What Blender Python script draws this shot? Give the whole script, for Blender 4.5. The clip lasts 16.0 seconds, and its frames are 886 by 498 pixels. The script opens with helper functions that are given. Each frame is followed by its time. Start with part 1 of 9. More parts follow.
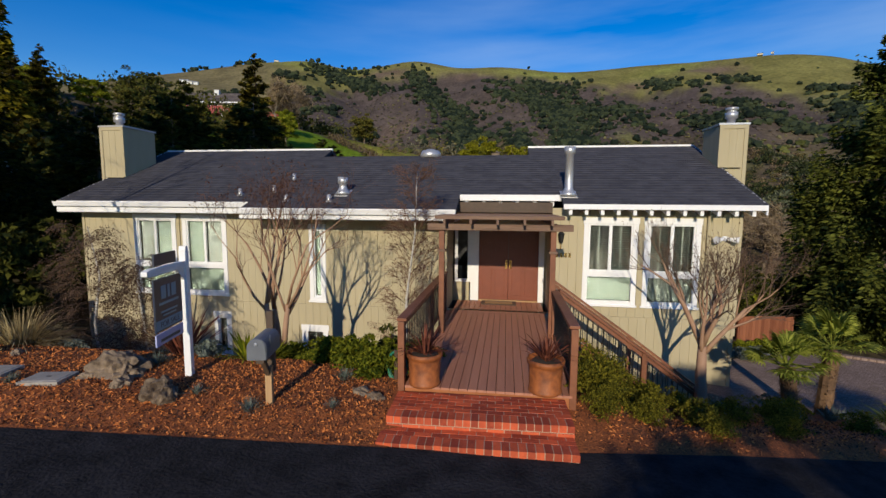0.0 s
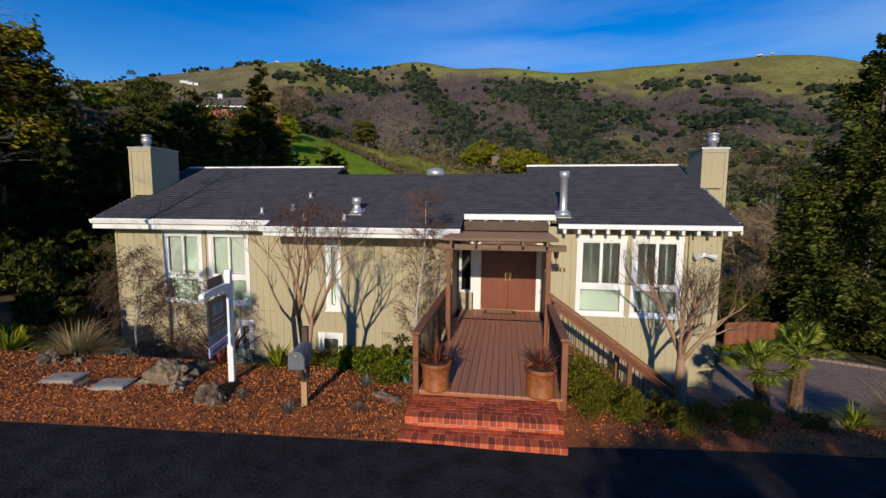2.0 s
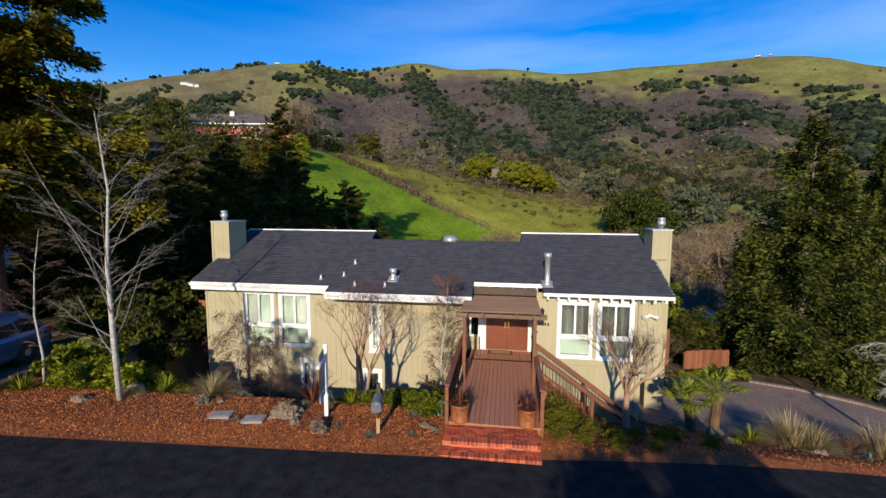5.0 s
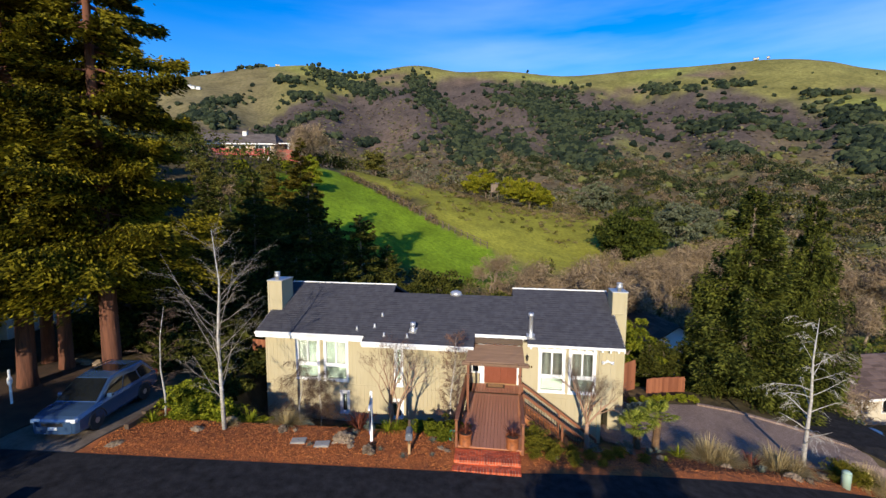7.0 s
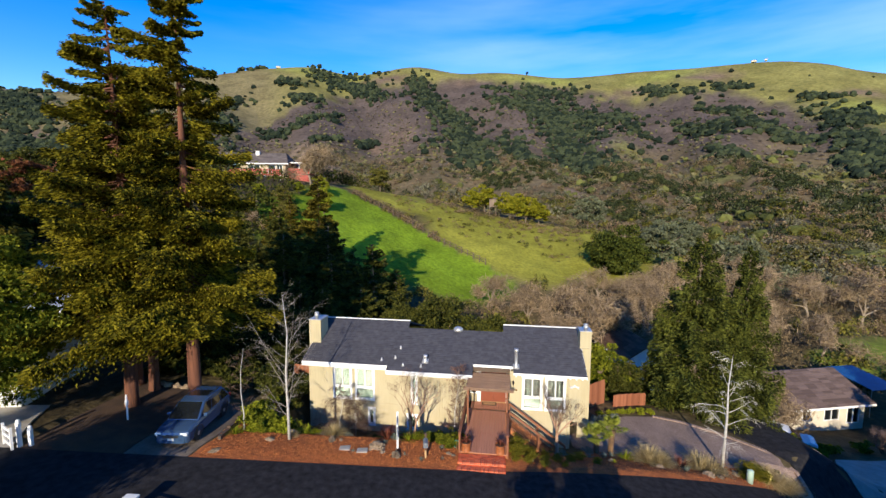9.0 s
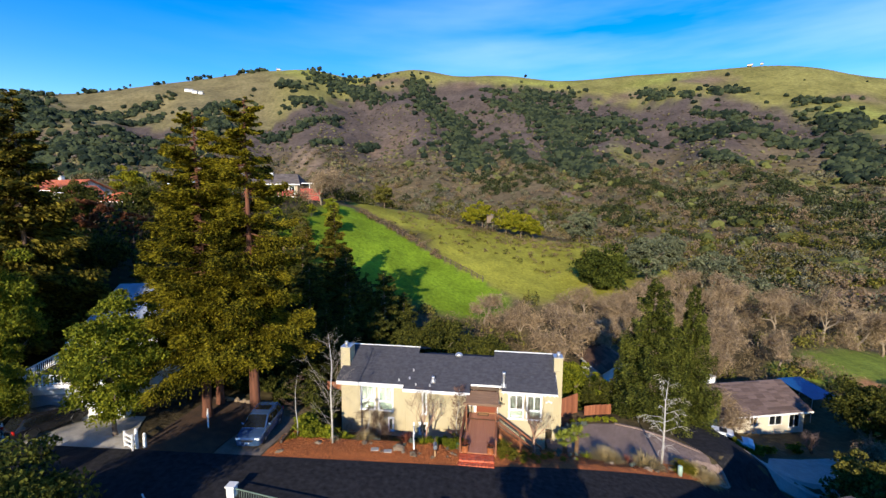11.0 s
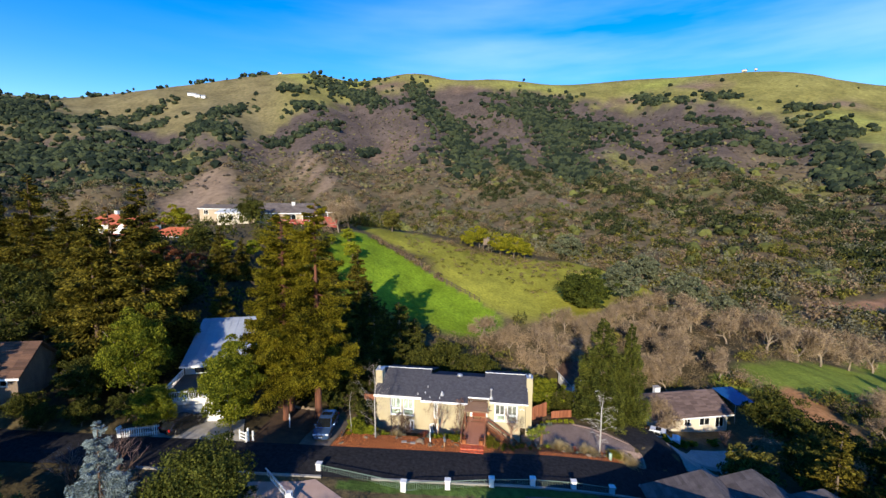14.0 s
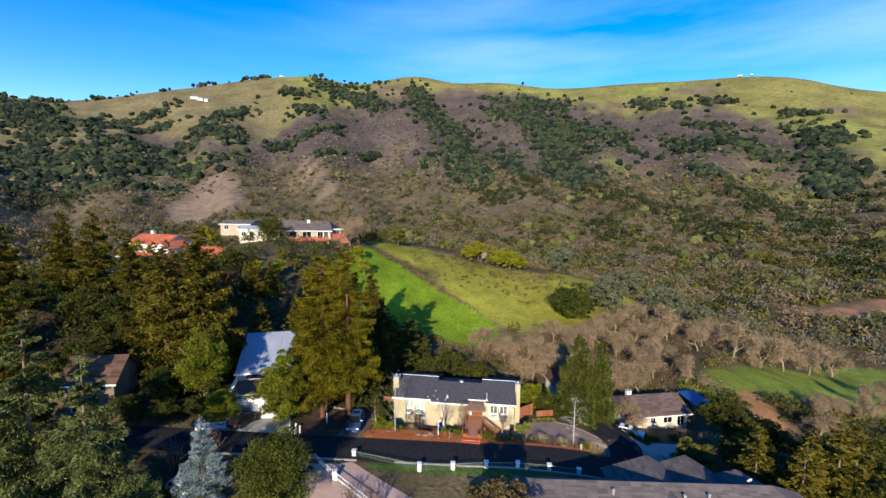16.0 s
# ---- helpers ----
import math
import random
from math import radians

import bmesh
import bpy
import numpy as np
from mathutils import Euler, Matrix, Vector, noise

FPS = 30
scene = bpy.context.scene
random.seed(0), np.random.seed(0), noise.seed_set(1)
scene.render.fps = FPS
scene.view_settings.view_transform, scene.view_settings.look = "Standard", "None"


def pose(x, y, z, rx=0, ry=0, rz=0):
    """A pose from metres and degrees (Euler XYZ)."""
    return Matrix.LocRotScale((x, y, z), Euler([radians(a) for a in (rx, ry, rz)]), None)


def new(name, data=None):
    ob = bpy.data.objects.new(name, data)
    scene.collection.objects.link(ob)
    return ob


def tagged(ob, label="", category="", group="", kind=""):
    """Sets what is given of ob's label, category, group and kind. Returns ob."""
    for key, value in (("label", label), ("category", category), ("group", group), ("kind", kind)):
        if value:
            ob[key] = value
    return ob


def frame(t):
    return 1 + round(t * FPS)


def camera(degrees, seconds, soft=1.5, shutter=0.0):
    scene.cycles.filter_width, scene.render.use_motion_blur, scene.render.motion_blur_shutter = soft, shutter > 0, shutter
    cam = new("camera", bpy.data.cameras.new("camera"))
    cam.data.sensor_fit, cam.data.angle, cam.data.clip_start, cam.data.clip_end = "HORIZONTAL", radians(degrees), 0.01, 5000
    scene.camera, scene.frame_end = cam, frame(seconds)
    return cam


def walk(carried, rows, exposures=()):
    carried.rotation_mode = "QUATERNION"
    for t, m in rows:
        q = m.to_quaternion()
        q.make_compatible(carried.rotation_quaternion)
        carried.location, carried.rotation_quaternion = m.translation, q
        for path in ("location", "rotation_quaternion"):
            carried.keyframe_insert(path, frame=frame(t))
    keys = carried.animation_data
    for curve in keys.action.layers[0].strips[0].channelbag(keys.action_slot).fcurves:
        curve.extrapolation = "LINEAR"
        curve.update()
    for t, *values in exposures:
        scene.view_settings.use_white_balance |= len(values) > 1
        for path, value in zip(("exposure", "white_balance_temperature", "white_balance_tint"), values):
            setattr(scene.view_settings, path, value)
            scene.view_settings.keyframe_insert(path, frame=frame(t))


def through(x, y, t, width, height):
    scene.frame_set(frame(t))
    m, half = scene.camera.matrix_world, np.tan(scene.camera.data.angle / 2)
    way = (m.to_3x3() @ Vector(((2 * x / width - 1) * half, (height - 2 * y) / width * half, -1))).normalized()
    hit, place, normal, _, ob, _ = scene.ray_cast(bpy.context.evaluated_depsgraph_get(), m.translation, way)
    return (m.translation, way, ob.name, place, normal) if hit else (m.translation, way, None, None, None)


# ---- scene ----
cam = camera(90.7, 16.0)
METRES, EYE, TILT, LEAN, TURN = 57.0, 2.7, 0.0, 0.0, 5.0
ROWS = [
    (0.0, 0.0, 0.0, 0.0, 0.04, -5.89, -0.4),
    (0.5, -0.0005, -0.0034, 0.0019, 0.04, -5.89, -0.38),
    (1.0, -0.0012, -0.0074, 0.004, 0.04, -5.88, -0.39),
    (1.5, -0.002, -0.012, 0.0063, 0.04, -5.88, -0.38),
    (2.0, -0.0027, -0.0174, 0.0088, 0.05, -5.87, -0.38),
    (2.5, -0.0036, -0.0234, 0.0117, 0.07, -5.85, -0.35),
    (3.0, -0.0046, -0.0301, 0.0152, 0.06, -5.85, -0.37),
    (3.5, -0.006, -0.0403, 0.0213, 0.13, -5.86, -0.35),
    (4.0, -0.0084, -0.0537, 0.0307, 0.02, -5.93, -0.31),
    (6.5, -0.0189, -0.1446, 0.0975, -0.02, -5.87, -0.28),
    (7.0, -0.0207, -0.1673, 0.1132, -0.04, -5.87, -0.32),
    (7.5, -0.0225, -0.191, 0.1291, -0.06, -5.88, -0.36),
    (8.0, -0.0243, -0.216, 0.1449, -0.06, -5.9, -0.42),
    (8.5, -0.0258, -0.2426, 0.1613, -0.09, -5.89, -0.41),
    (9.0, -0.0277, -0.2705, 0.179, -0.08, -5.92, -0.34),
    (11.5, -0.0387, -0.4378, 0.2783, -0.25, -5.91, -0.44),
    (12.0, -0.0416, -0.4769, 0.3008, -0.25, -5.93, -0.45),
    (12.5, -0.0442, -0.5185, 0.3236, -0.26, -5.95, -0.46),
    (13.0, -0.047, -0.5619, 0.346, -0.3, -5.97, -0.46),
    (13.5, -0.0496, -0.6076, 0.3696, -0.34, -5.98, -0.49),
    (14.0, -0.0529, -0.6553, 0.3938, -0.38, -6.01, -0.52),
    (14.5, -0.0572, -0.7045, 0.4186, -0.39, -5.99, -0.59),
    (15.0, -0.0617, -0.7557, 0.4441, -0.4, -6.01, -0.62),
    (15.5, -0.0666, -0.8086, 0.4698, -0.46, -6.02, -0.65),
    (16.0, -0.0712, -0.8633, 0.4956, -0.48, -6.03, -0.66),
]
walk(cam, [(t, pose(0, 0, EYE, TILT, LEAN, TURN) @ pose(METRES * x, METRES * y, METRES * z, 90 + pitch, roll, yaw)) for t, x, y, z, yaw, pitch, roll in ROWS],
     exposures=[(0.0, -0.40), (2.0, -0.32), (3.5, -0.14), (7.0, 0.3), (9.0, 0.53), (12.5, 0.62), (16.0, 0.62)])

# ---- light ----
SUN_AZ, SUN_EL = radians(6.0), radians(19.5)   # shadows run 6 degrees right of +y
sun_dir = Vector((math.sin(SUN_AZ) * math.cos(SUN_EL), math.cos(SUN_AZ) * math.cos(SUN_EL), -math.sin(SUN_EL)))
sun = new("sun", bpy.data.lights.new("sun", "SUN"))
sun.data.energy, sun.data.angle, sun.data.color = 5.0, radians(0.55), (1.0, 0.88, 0.68)
sun.rotation_mode = "QUATERNION"
sun.rotation_quaternion = sun_dir.to_track_quat("-Z", "Y")

world = bpy.data.worlds.new("sky")
scene.world = world
world.use_nodes = True
wn, wl = world.node_tree.nodes, world.node_tree.links
wn.clear()
sky = wn.new("ShaderNodeTexSky")
sky.sky_type, sky.sun_disc = "NISHITA", False
sky.sun_elevation, sky.sun_rotation = SUN_EL, math.pi + SUN_AZ
sky.air_density, sky.dust_density, sky.ozone_density, sky.altitude = 1.0, 0.02, 1.6, 300
deep = wn.new("ShaderNodeHueSaturation")
deep.inputs["Saturation"].default_value, deep.inputs["Hue"].default_value = 1.60, 0.519
deep.inputs["Value"].default_value = 1.28
coords = wn.new("ShaderNodeTexCoord")
stretch = wn.new("ShaderNodeMapping")
stretch.inputs["Scale"].default_value = (1.1, 0.8, 7.0)
stretch.inputs["Rotation"].default_value = (0, radians(-6), 0)
wisps = wn.new("ShaderNodeTexNoise")
wisps.inputs["Scale"].default_value, wisps.inputs["Detail"].default_value = 1.6, 6
ramp = wn.new("ShaderNodeValToRGB")
ramp.color_ramp.elements[0].position, ramp.color_ramp.elements[1].position = 0.42, 0.85
ramp.color_ramp.elements[1].color = (0.50, 0.50, 0.50, 1)
veil = wn.new("ShaderNodeMix")
veil.data_type = "RGBA"
veil.inputs["B"].default_value = (4.6, 6.0, 8.4, 1)
back = wn.new("ShaderNodeBackground")
back.inputs["Strength"].default_value = 0.138
out = wn.new("ShaderNodeOutputWorld")
wl.new(coords.outputs["Generated"], stretch.inputs["Vector"])
wl.new(stretch.outputs["Vector"], wisps.inputs["Vector"])
wl.new(wisps.outputs["Fac"], ramp.inputs["Fac"])
wl.new(sky.outputs["Color"], deep.inputs["Color"])
wl.new(deep.outputs["Color"], veil.inputs["A"])
# thin high cloud gathers towards the east and leaves the western sky clear
apart = wn.new("ShaderNodeSeparateXYZ")
east = wn.new("ShaderNodeMapRange")
east.interpolation_type = "SMOOTHSTEP"
east.inputs["From Min"].default_value, east.inputs["From Max"].default_value = -0.75, 0.35
east.inputs["To Min"].default_value, east.inputs["To Max"].default_value = 0.05, 1.0
thin = wn.new("ShaderNodeMath")
thin.operation = "MULTIPLY"
wl.new(coords.outputs["Generated"], apart.inputs["Vector"])
wl.new(apart.outputs["X"], east.inputs["Value"])
wl.new(east.outputs["Result"], thin.inputs[0])
wl.new(ramp.outputs["Color"], thin.inputs[1])
low_band = wn.new("ShaderNodeMapRange")
low_band.interpolation_type = "SMOOTHSTEP"
low_band.inputs["From Min"].default_value, low_band.inputs["From Max"].default_value = 0.30, 0.62
low_band.inputs["To Min"].default_value, low_band.inputs["To Max"].default_value = 1.0, 0.1
thinner = wn.new("ShaderNodeMath")
thinner.operation = "MULTIPLY"
wl.new(apart.outputs["Z"], low_band.inputs["Value"])
wl.new(thin.outputs[0], thinner.inputs[0])
wl.new(low_band.outputs["Result"], thinner.inputs[1])
wl.new(thinner.outputs[0], veil.inputs["Factor"])
wl.new(veil.outputs["Result"], back.inputs["Color"])
wl.new(back.outputs["Background"], out.inputs["Surface"])


# ---- materials ----
def mat(name, dark, light, scale=8.0, rough=0.8, bump=0.3, metal=0.0, big=0.6, island=0.0, obj=0.0, through=0.0, stretch=(1, 1, 1), sheen=0.5):
    """A surface with grain at one scale, patches at a larger one, relief, and variation from piece to piece."""
    m = bpy.data.materials.new(name)
    m.use_nodes = True
    n, l = m.node_tree.nodes, m.node_tree.links
    b = n["Principled BSDF"]
    tc, mp = n.new("ShaderNodeTexCoord"), n.new("ShaderNodeMapping")
    mp.inputs["Scale"].default_value = stretch
    l.new(tc.outputs["Object"], mp.inputs["Vector"])
    fine, wide = n.new("ShaderNodeTexNoise"), n.new("ShaderNodeTexNoise")
    for node, s, d in ((fine, scale, 5), (wide, scale * 0.12, 3)):
        node.inputs["Scale"].default_value, node.inputs["Detail"].default_value = s, d
        l.new(mp.outputs["Vector"], node.inputs["Vector"])
    mix = n.new("ShaderNodeMath")
    mix.operation = "MULTIPLY_ADD"
    mix.inputs[1].default_value = big
    l.new(wide.outputs["Fac"], mix.inputs[0])
    part2 = n.new("ShaderNodeMath")
    part2.operation = "MULTIPLY"
    part2.inputs[1].default_value = 1 - big
    l.new(fine.outputs["Fac"], part2.inputs[0])
    l.new(part2.outputs[0], mix.inputs[2])
    value = mix.outputs[0]
    for amount, node_type, socket in ((island, "ShaderNodeNewGeometry", "Random Per Island"), (obj, "ShaderNodeObjectInfo", "Random")):
        if amount:
            g, a = n.new(node_type), n.new("ShaderNodeMath")
            a.operation = "MULTIPLY_ADD"
            a.inputs[1].default_value = amount
            l.new(g.outputs[socket], a.inputs[0])
            sub = n.new("ShaderNodeMath")
            sub.operation = "SUBTRACT"
            sub.inputs[1].default_value = amount / 2
            l.new(value, sub.inputs[0])
            l.new(sub.outputs[0], a.inputs[2])
            value = a.outputs[0]
    r = n.new("ShaderNodeValToRGB")
    r.color_ramp.elements[0].position, r.color_ramp.elements[1].position = 0.3, 0.7
    r.color_ramp.elements[0].color, r.color_ramp.elements[1].color = (*dark, 1), (*light, 1)
    l.new(value, r.inputs["Fac"])
    l.new(r.outputs["Color"], b.inputs["Base Color"])
    b.inputs["Roughness"].default_value, b.inputs["Metallic"].default_value = rough, metal
    b.inputs["Specular IOR Level"].default_value = sheen
    if bump:
        bp = n.new("ShaderNodeBump")
        bp.inputs["Strength"].default_value, bp.inputs["Distance"].default_value = bump, 0.02
        l.new(fine.outputs["Fac"], bp.inputs["Height"])
        l.new(bp.outputs["Normal"], b.inputs["Normal"])
    if through:
        t, add = n.new("ShaderNodeBsdfTranslucent"), n.new("ShaderNodeMixShader")
        add.inputs["Fac"].default_value = through
        l.new(r.outputs["Color"], t.inputs["Color"])
        l.new(b.outputs["BSDF"], add.inputs[1])
        l.new(t.outputs["BSDF"], add.inputs[2])
        l.new(add.outputs["Shader"], n["Material Output"].inputs["Surface"])
    return m


def leafy(name, dark, light, through=0.25):
    return mat(name, dark, light, 0.9, 0.7, 0, island=0.42, big=0.5, through=through, sheen=0.08)


M_SIDING = mat("painted_siding", (0.395, 0.335, 0.205), (0.460, 0.395, 0.255), 6, 0.8, 0.25, obj=0.06, stretch=(1, 1, 0.15))
M_TRIM = mat("white_trim_paint", (0.74, 0.74, 0.74), (0.84, 0.83, 0.82), 4, 0.5, 0.08)
M_ROOF = mat("asphalt_shingle", (0.046, 0.046, 0.056), (0.076, 0.075, 0.088), 30, 0.95, 0.7, island=0.2, sheen=0.08)
M_DECK = mat("composite_deck_board", (0.36, 0.150, 0.088), (0.47, 0.205, 0.125), 12, 0.65, 0.3, obj=0.2, stretch=(6, 0.4, 1))
M_RAIL = mat("stained_rail_wood", (0.14, 0.048, 0.020), (0.27, 0.10, 0.045), 10, 0.6, 0.25)
M_REDWOOD = mat("red_stained_wood", (0.27, 0.085, 0.026), (0.44, 0.155, 0.052), 9, 0.65, 0.25)
M_PERGOLA = mat("weathered_pergola_wood", (0.10, 0.055, 0.034), (0.24, 0.145, 0.095), 12, 0.75, 0.35, stretch=(0.3, 6, 6))
M_BLACK = mat("black_metal", (0.008, 0.008, 0.009), (0.02, 0.02, 0.02), 20, 0.45, 0.05)
M_BRICK = mat("red_brick", (0.27, 0.040, 0.014), (0.60, 0.105, 0.034), 25, 0.7, 0.4, obj=0.55)
M_MORTAR = mat("brick_mortar", (0.34, 0.23, 0.16), (0.50, 0.36, 0.26), 40, 0.9, 0.4)
M_DOOR = mat("brown_door_paint", (0.15, 0.036, 0.016), (0.21, 0.055, 0.026), 5, 0.4, 0.05)
M_BRASS = mat("polished_brass", (0.75, 0.50, 0.18), (0.85, 0.60, 0.24), 10, 0.22, 0.02, metal=1.0)
M_TERRA = mat("terracotta", (0.11, 0.032, 0.012), (0.40, 0.125, 0.032), 9, 0.6, 0.5, big=0.35)
M_SOIL = mat("potting_soil", (0.03, 0.02, 0.014), (0.06, 0.04, 0.028), 30, 0.95, 0.5)
M_MULCH = mat("bark_mulch", (0.045, 0.012, 0.004), (0.46, 0.130, 0.028), 40, 0.95, 1.0, big=0.35)
M_CHIP = mat("bark_chip", (0.03, 0.010, 0.004), (0.62, 0.205, 0.050), 3, 0.9, 0.2, island=0.95)
M_ASPHALT = mat("sealed_asphalt", (0.009, 0.009, 0.010), (0.040, 0.038, 0.040), 26, 0.95, 0.8, big=0.6, sheen=0.08)
M_CONC = mat("concrete", (0.24, 0.22, 0.19), (0.38, 0.35, 0.31), 14, 0.85, 0.25)
M_ROCK = mat("lichen_rock", (0.045, 0.027, 0.015), (0.37, 0.275, 0.185), 11, 0.9, 1.0, big=0.4, obj=0.3)
M_STEEL = mat("galvanised_metal", (0.45, 0.45, 0.46), (0.62, 0.62, 0.63), 8, 0.4, 0.08, metal=0.6)
M_WHITEWOOD = mat("white_painted_wood", (0.76, 0.76, 0.75), (0.85, 0.85, 0.84), 5, 0.5, 0.05)
M_GREYPLASTIC = mat("grey_mailbox_metal", (0.11, 0.12, 0.14), (0.17, 0.18, 0.20), 10, 0.45, 0.06)
M_SIGNBLUE = mat("navy_sign_print", (0.012, 0.020, 0.045), (0.020, 0.032, 0.065), 3, 0.4, 0)
M_SIGNTEAL = mat("pale_blue_print", (0.12, 0.26, 0.36), (0.16, 0.32, 0.42), 3, 0.45, 0)
M_SIGNLILAC = mat("lilac_rider_print", (0.36, 0.38, 0.62), (0.42, 0.44, 0.68), 3, 0.45, 0)
M_POSTWOOD = mat("cedar_post", (0.34, 0.20, 0.09), (0.48, 0.30, 0.15), 8, 0.75, 0.3, stretch=(4, 4, 0.4))
# plain dark wood; also colours the entry lintel and soffit as if shaded
M_DARKWOOD = mat("dark_and_shaded_wood", (0.06, 0.038, 0.024), (0.11, 0.07, 0.045), 10, 0.7, 0.3)
M_BARK = mat("grey_bark", (0.10, 0.07, 0.05), (0.24, 0.18, 0.13), 12, 0.9, 0.6, stretch=(1, 1, 0.3))
M_PINKBARK = mat("smooth_myrtle_bark", (0.25, 0.135, 0.080), (0.44, 0.27, 0.165), 7, 0.75, 0.25, stretch=(1, 1, 0.25))
M_TWIG = mat("dry_twig", (0.07, 0.04, 0.026), (0.15, 0.09, 0.058), 6, 0.85, 0.2)
M_REDTWIG = mat("reddish_twig", (0.10, 0.045, 0.028), (0.22, 0.11, 0.070), 6, 0.85, 0.2)
M_BIRCH = mat("white_birch_bark", (0.22, 0.195, 0.17), (0.58, 0.55, 0.50), 5, 0.8, 0.3, big=0.3, stretch=(1, 1, 2.5))
M_OAKBARE = mat("lichen_oak_branch", (0.13, 0.095, 0.06), (0.36, 0.285, 0.20), 3, 0.9, 0.3, island=0.4)
M_PALETWIG = mat("pale_birch_twig", (0.15, 0.125, 0.10), (0.34, 0.295, 0.25), 5, 0.85, 0.1)
M_REDBARK = mat("redwood_bark", (0.028, 0.010, 0.006), (0.19, 0.070, 0.036), 11, 0.9, 0.9, stretch=(2.5, 2.5, 0.15))
M_GLASS = bpy.data.materials.new("window_glass")
M_GLASS.use_nodes = True
M_GLASS.node_tree.nodes["Principled BSDF"].inputs["Base Color"].default_value = (0.9, 0.95, 0.95, 1)
M_GLASS.node_tree.nodes["Principled BSDF"].inputs["Roughness"].default_value = 0.03
M_GLASS.node_tree.nodes["Principled BSDF"].inputs["Transmission Weight"].default_value = 1.0
M_DARKGLASS = mat("dark_glass", (0.006, 0.008, 0.010), (0.012, 0.014, 0.016), 2, 0.06, 0)
M_BLIND = mat("grey_blind_slat", (0.14, 0.16, 0.145), (0.20, 0.22, 0.20), 3, 0.6, 0.02)
M_PALEBLIND = mat("pale_blind", (0.12, 0.155, 0.13), (0.22, 0.27, 0.23), 7, 0.6, 0.02)
M_INSIDE = mat("dim_room_wall", (0.10, 0.09, 0.08), (0.14, 0.13, 0.11), 2, 0.9, 0)
L_REDWOOD = leafy("redwood_needles", (0.010, 0.014, 0.002), (0.260, 0.215, 0.014), 0.24)
L_CONIFER = leafy("fir_needles", (0.012, 0.015, 0.003), (0.215, 0.172, 0.022), 0.22)
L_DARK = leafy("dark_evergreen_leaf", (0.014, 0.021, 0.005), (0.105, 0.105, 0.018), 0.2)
L_BRIGHT = leafy("sunny_green_leaf", (0.035, 0.055, 0.006), (0.265, 0.270, 0.022), 0.35)
L_LIME = leafy("lime_green_leaf", (0.10, 0.13, 0.008), (0.38, 0.38, 0.030), 0.35)
L_OLIVE = leafy("olive_leaf", (0.038, 0.040, 0.010), (0.225, 0.20, 0.040), 0.25)
L_BLUE = leafy("blue_spruce_needles", (0.085, 0.115, 0.12), (0.33, 0.40, 0.40), 0.15)
L_SAGE = leafy("grey_sage_leaf", (0.10, 0.12, 0.10), (0.24, 0.27, 0.22), 0.2)
L_YELLOW = leafy("yellow_green_leaf", (0.09, 0.10, 0.008), (0.33, 0.30, 0.020), 0.3)
L_WINE = leafy("wine_red_blade", (0.07, 0.022, 0.015), (0.27, 0.09, 0.055), 0.25)
L_STRAW = leafy("straw_grass_blade", (0.24, 0.18, 0.08), (0.60, 0.47, 0.24), 0.3)
L_RUST = leafy("rusty_leaf", (0.09, 0.035, 0.018), (0.22, 0.085, 0.035), 0.25)
L_PALM = leafy("palm_frond", (0.10, 0.13, 0.015), (0.42, 0.44, 0.08), 0.35)
L_BROWNTREE = leafy("brown_winter_leaf", (0.055, 0.040, 0.018), (0.16, 0.12, 0.05), 0.2)


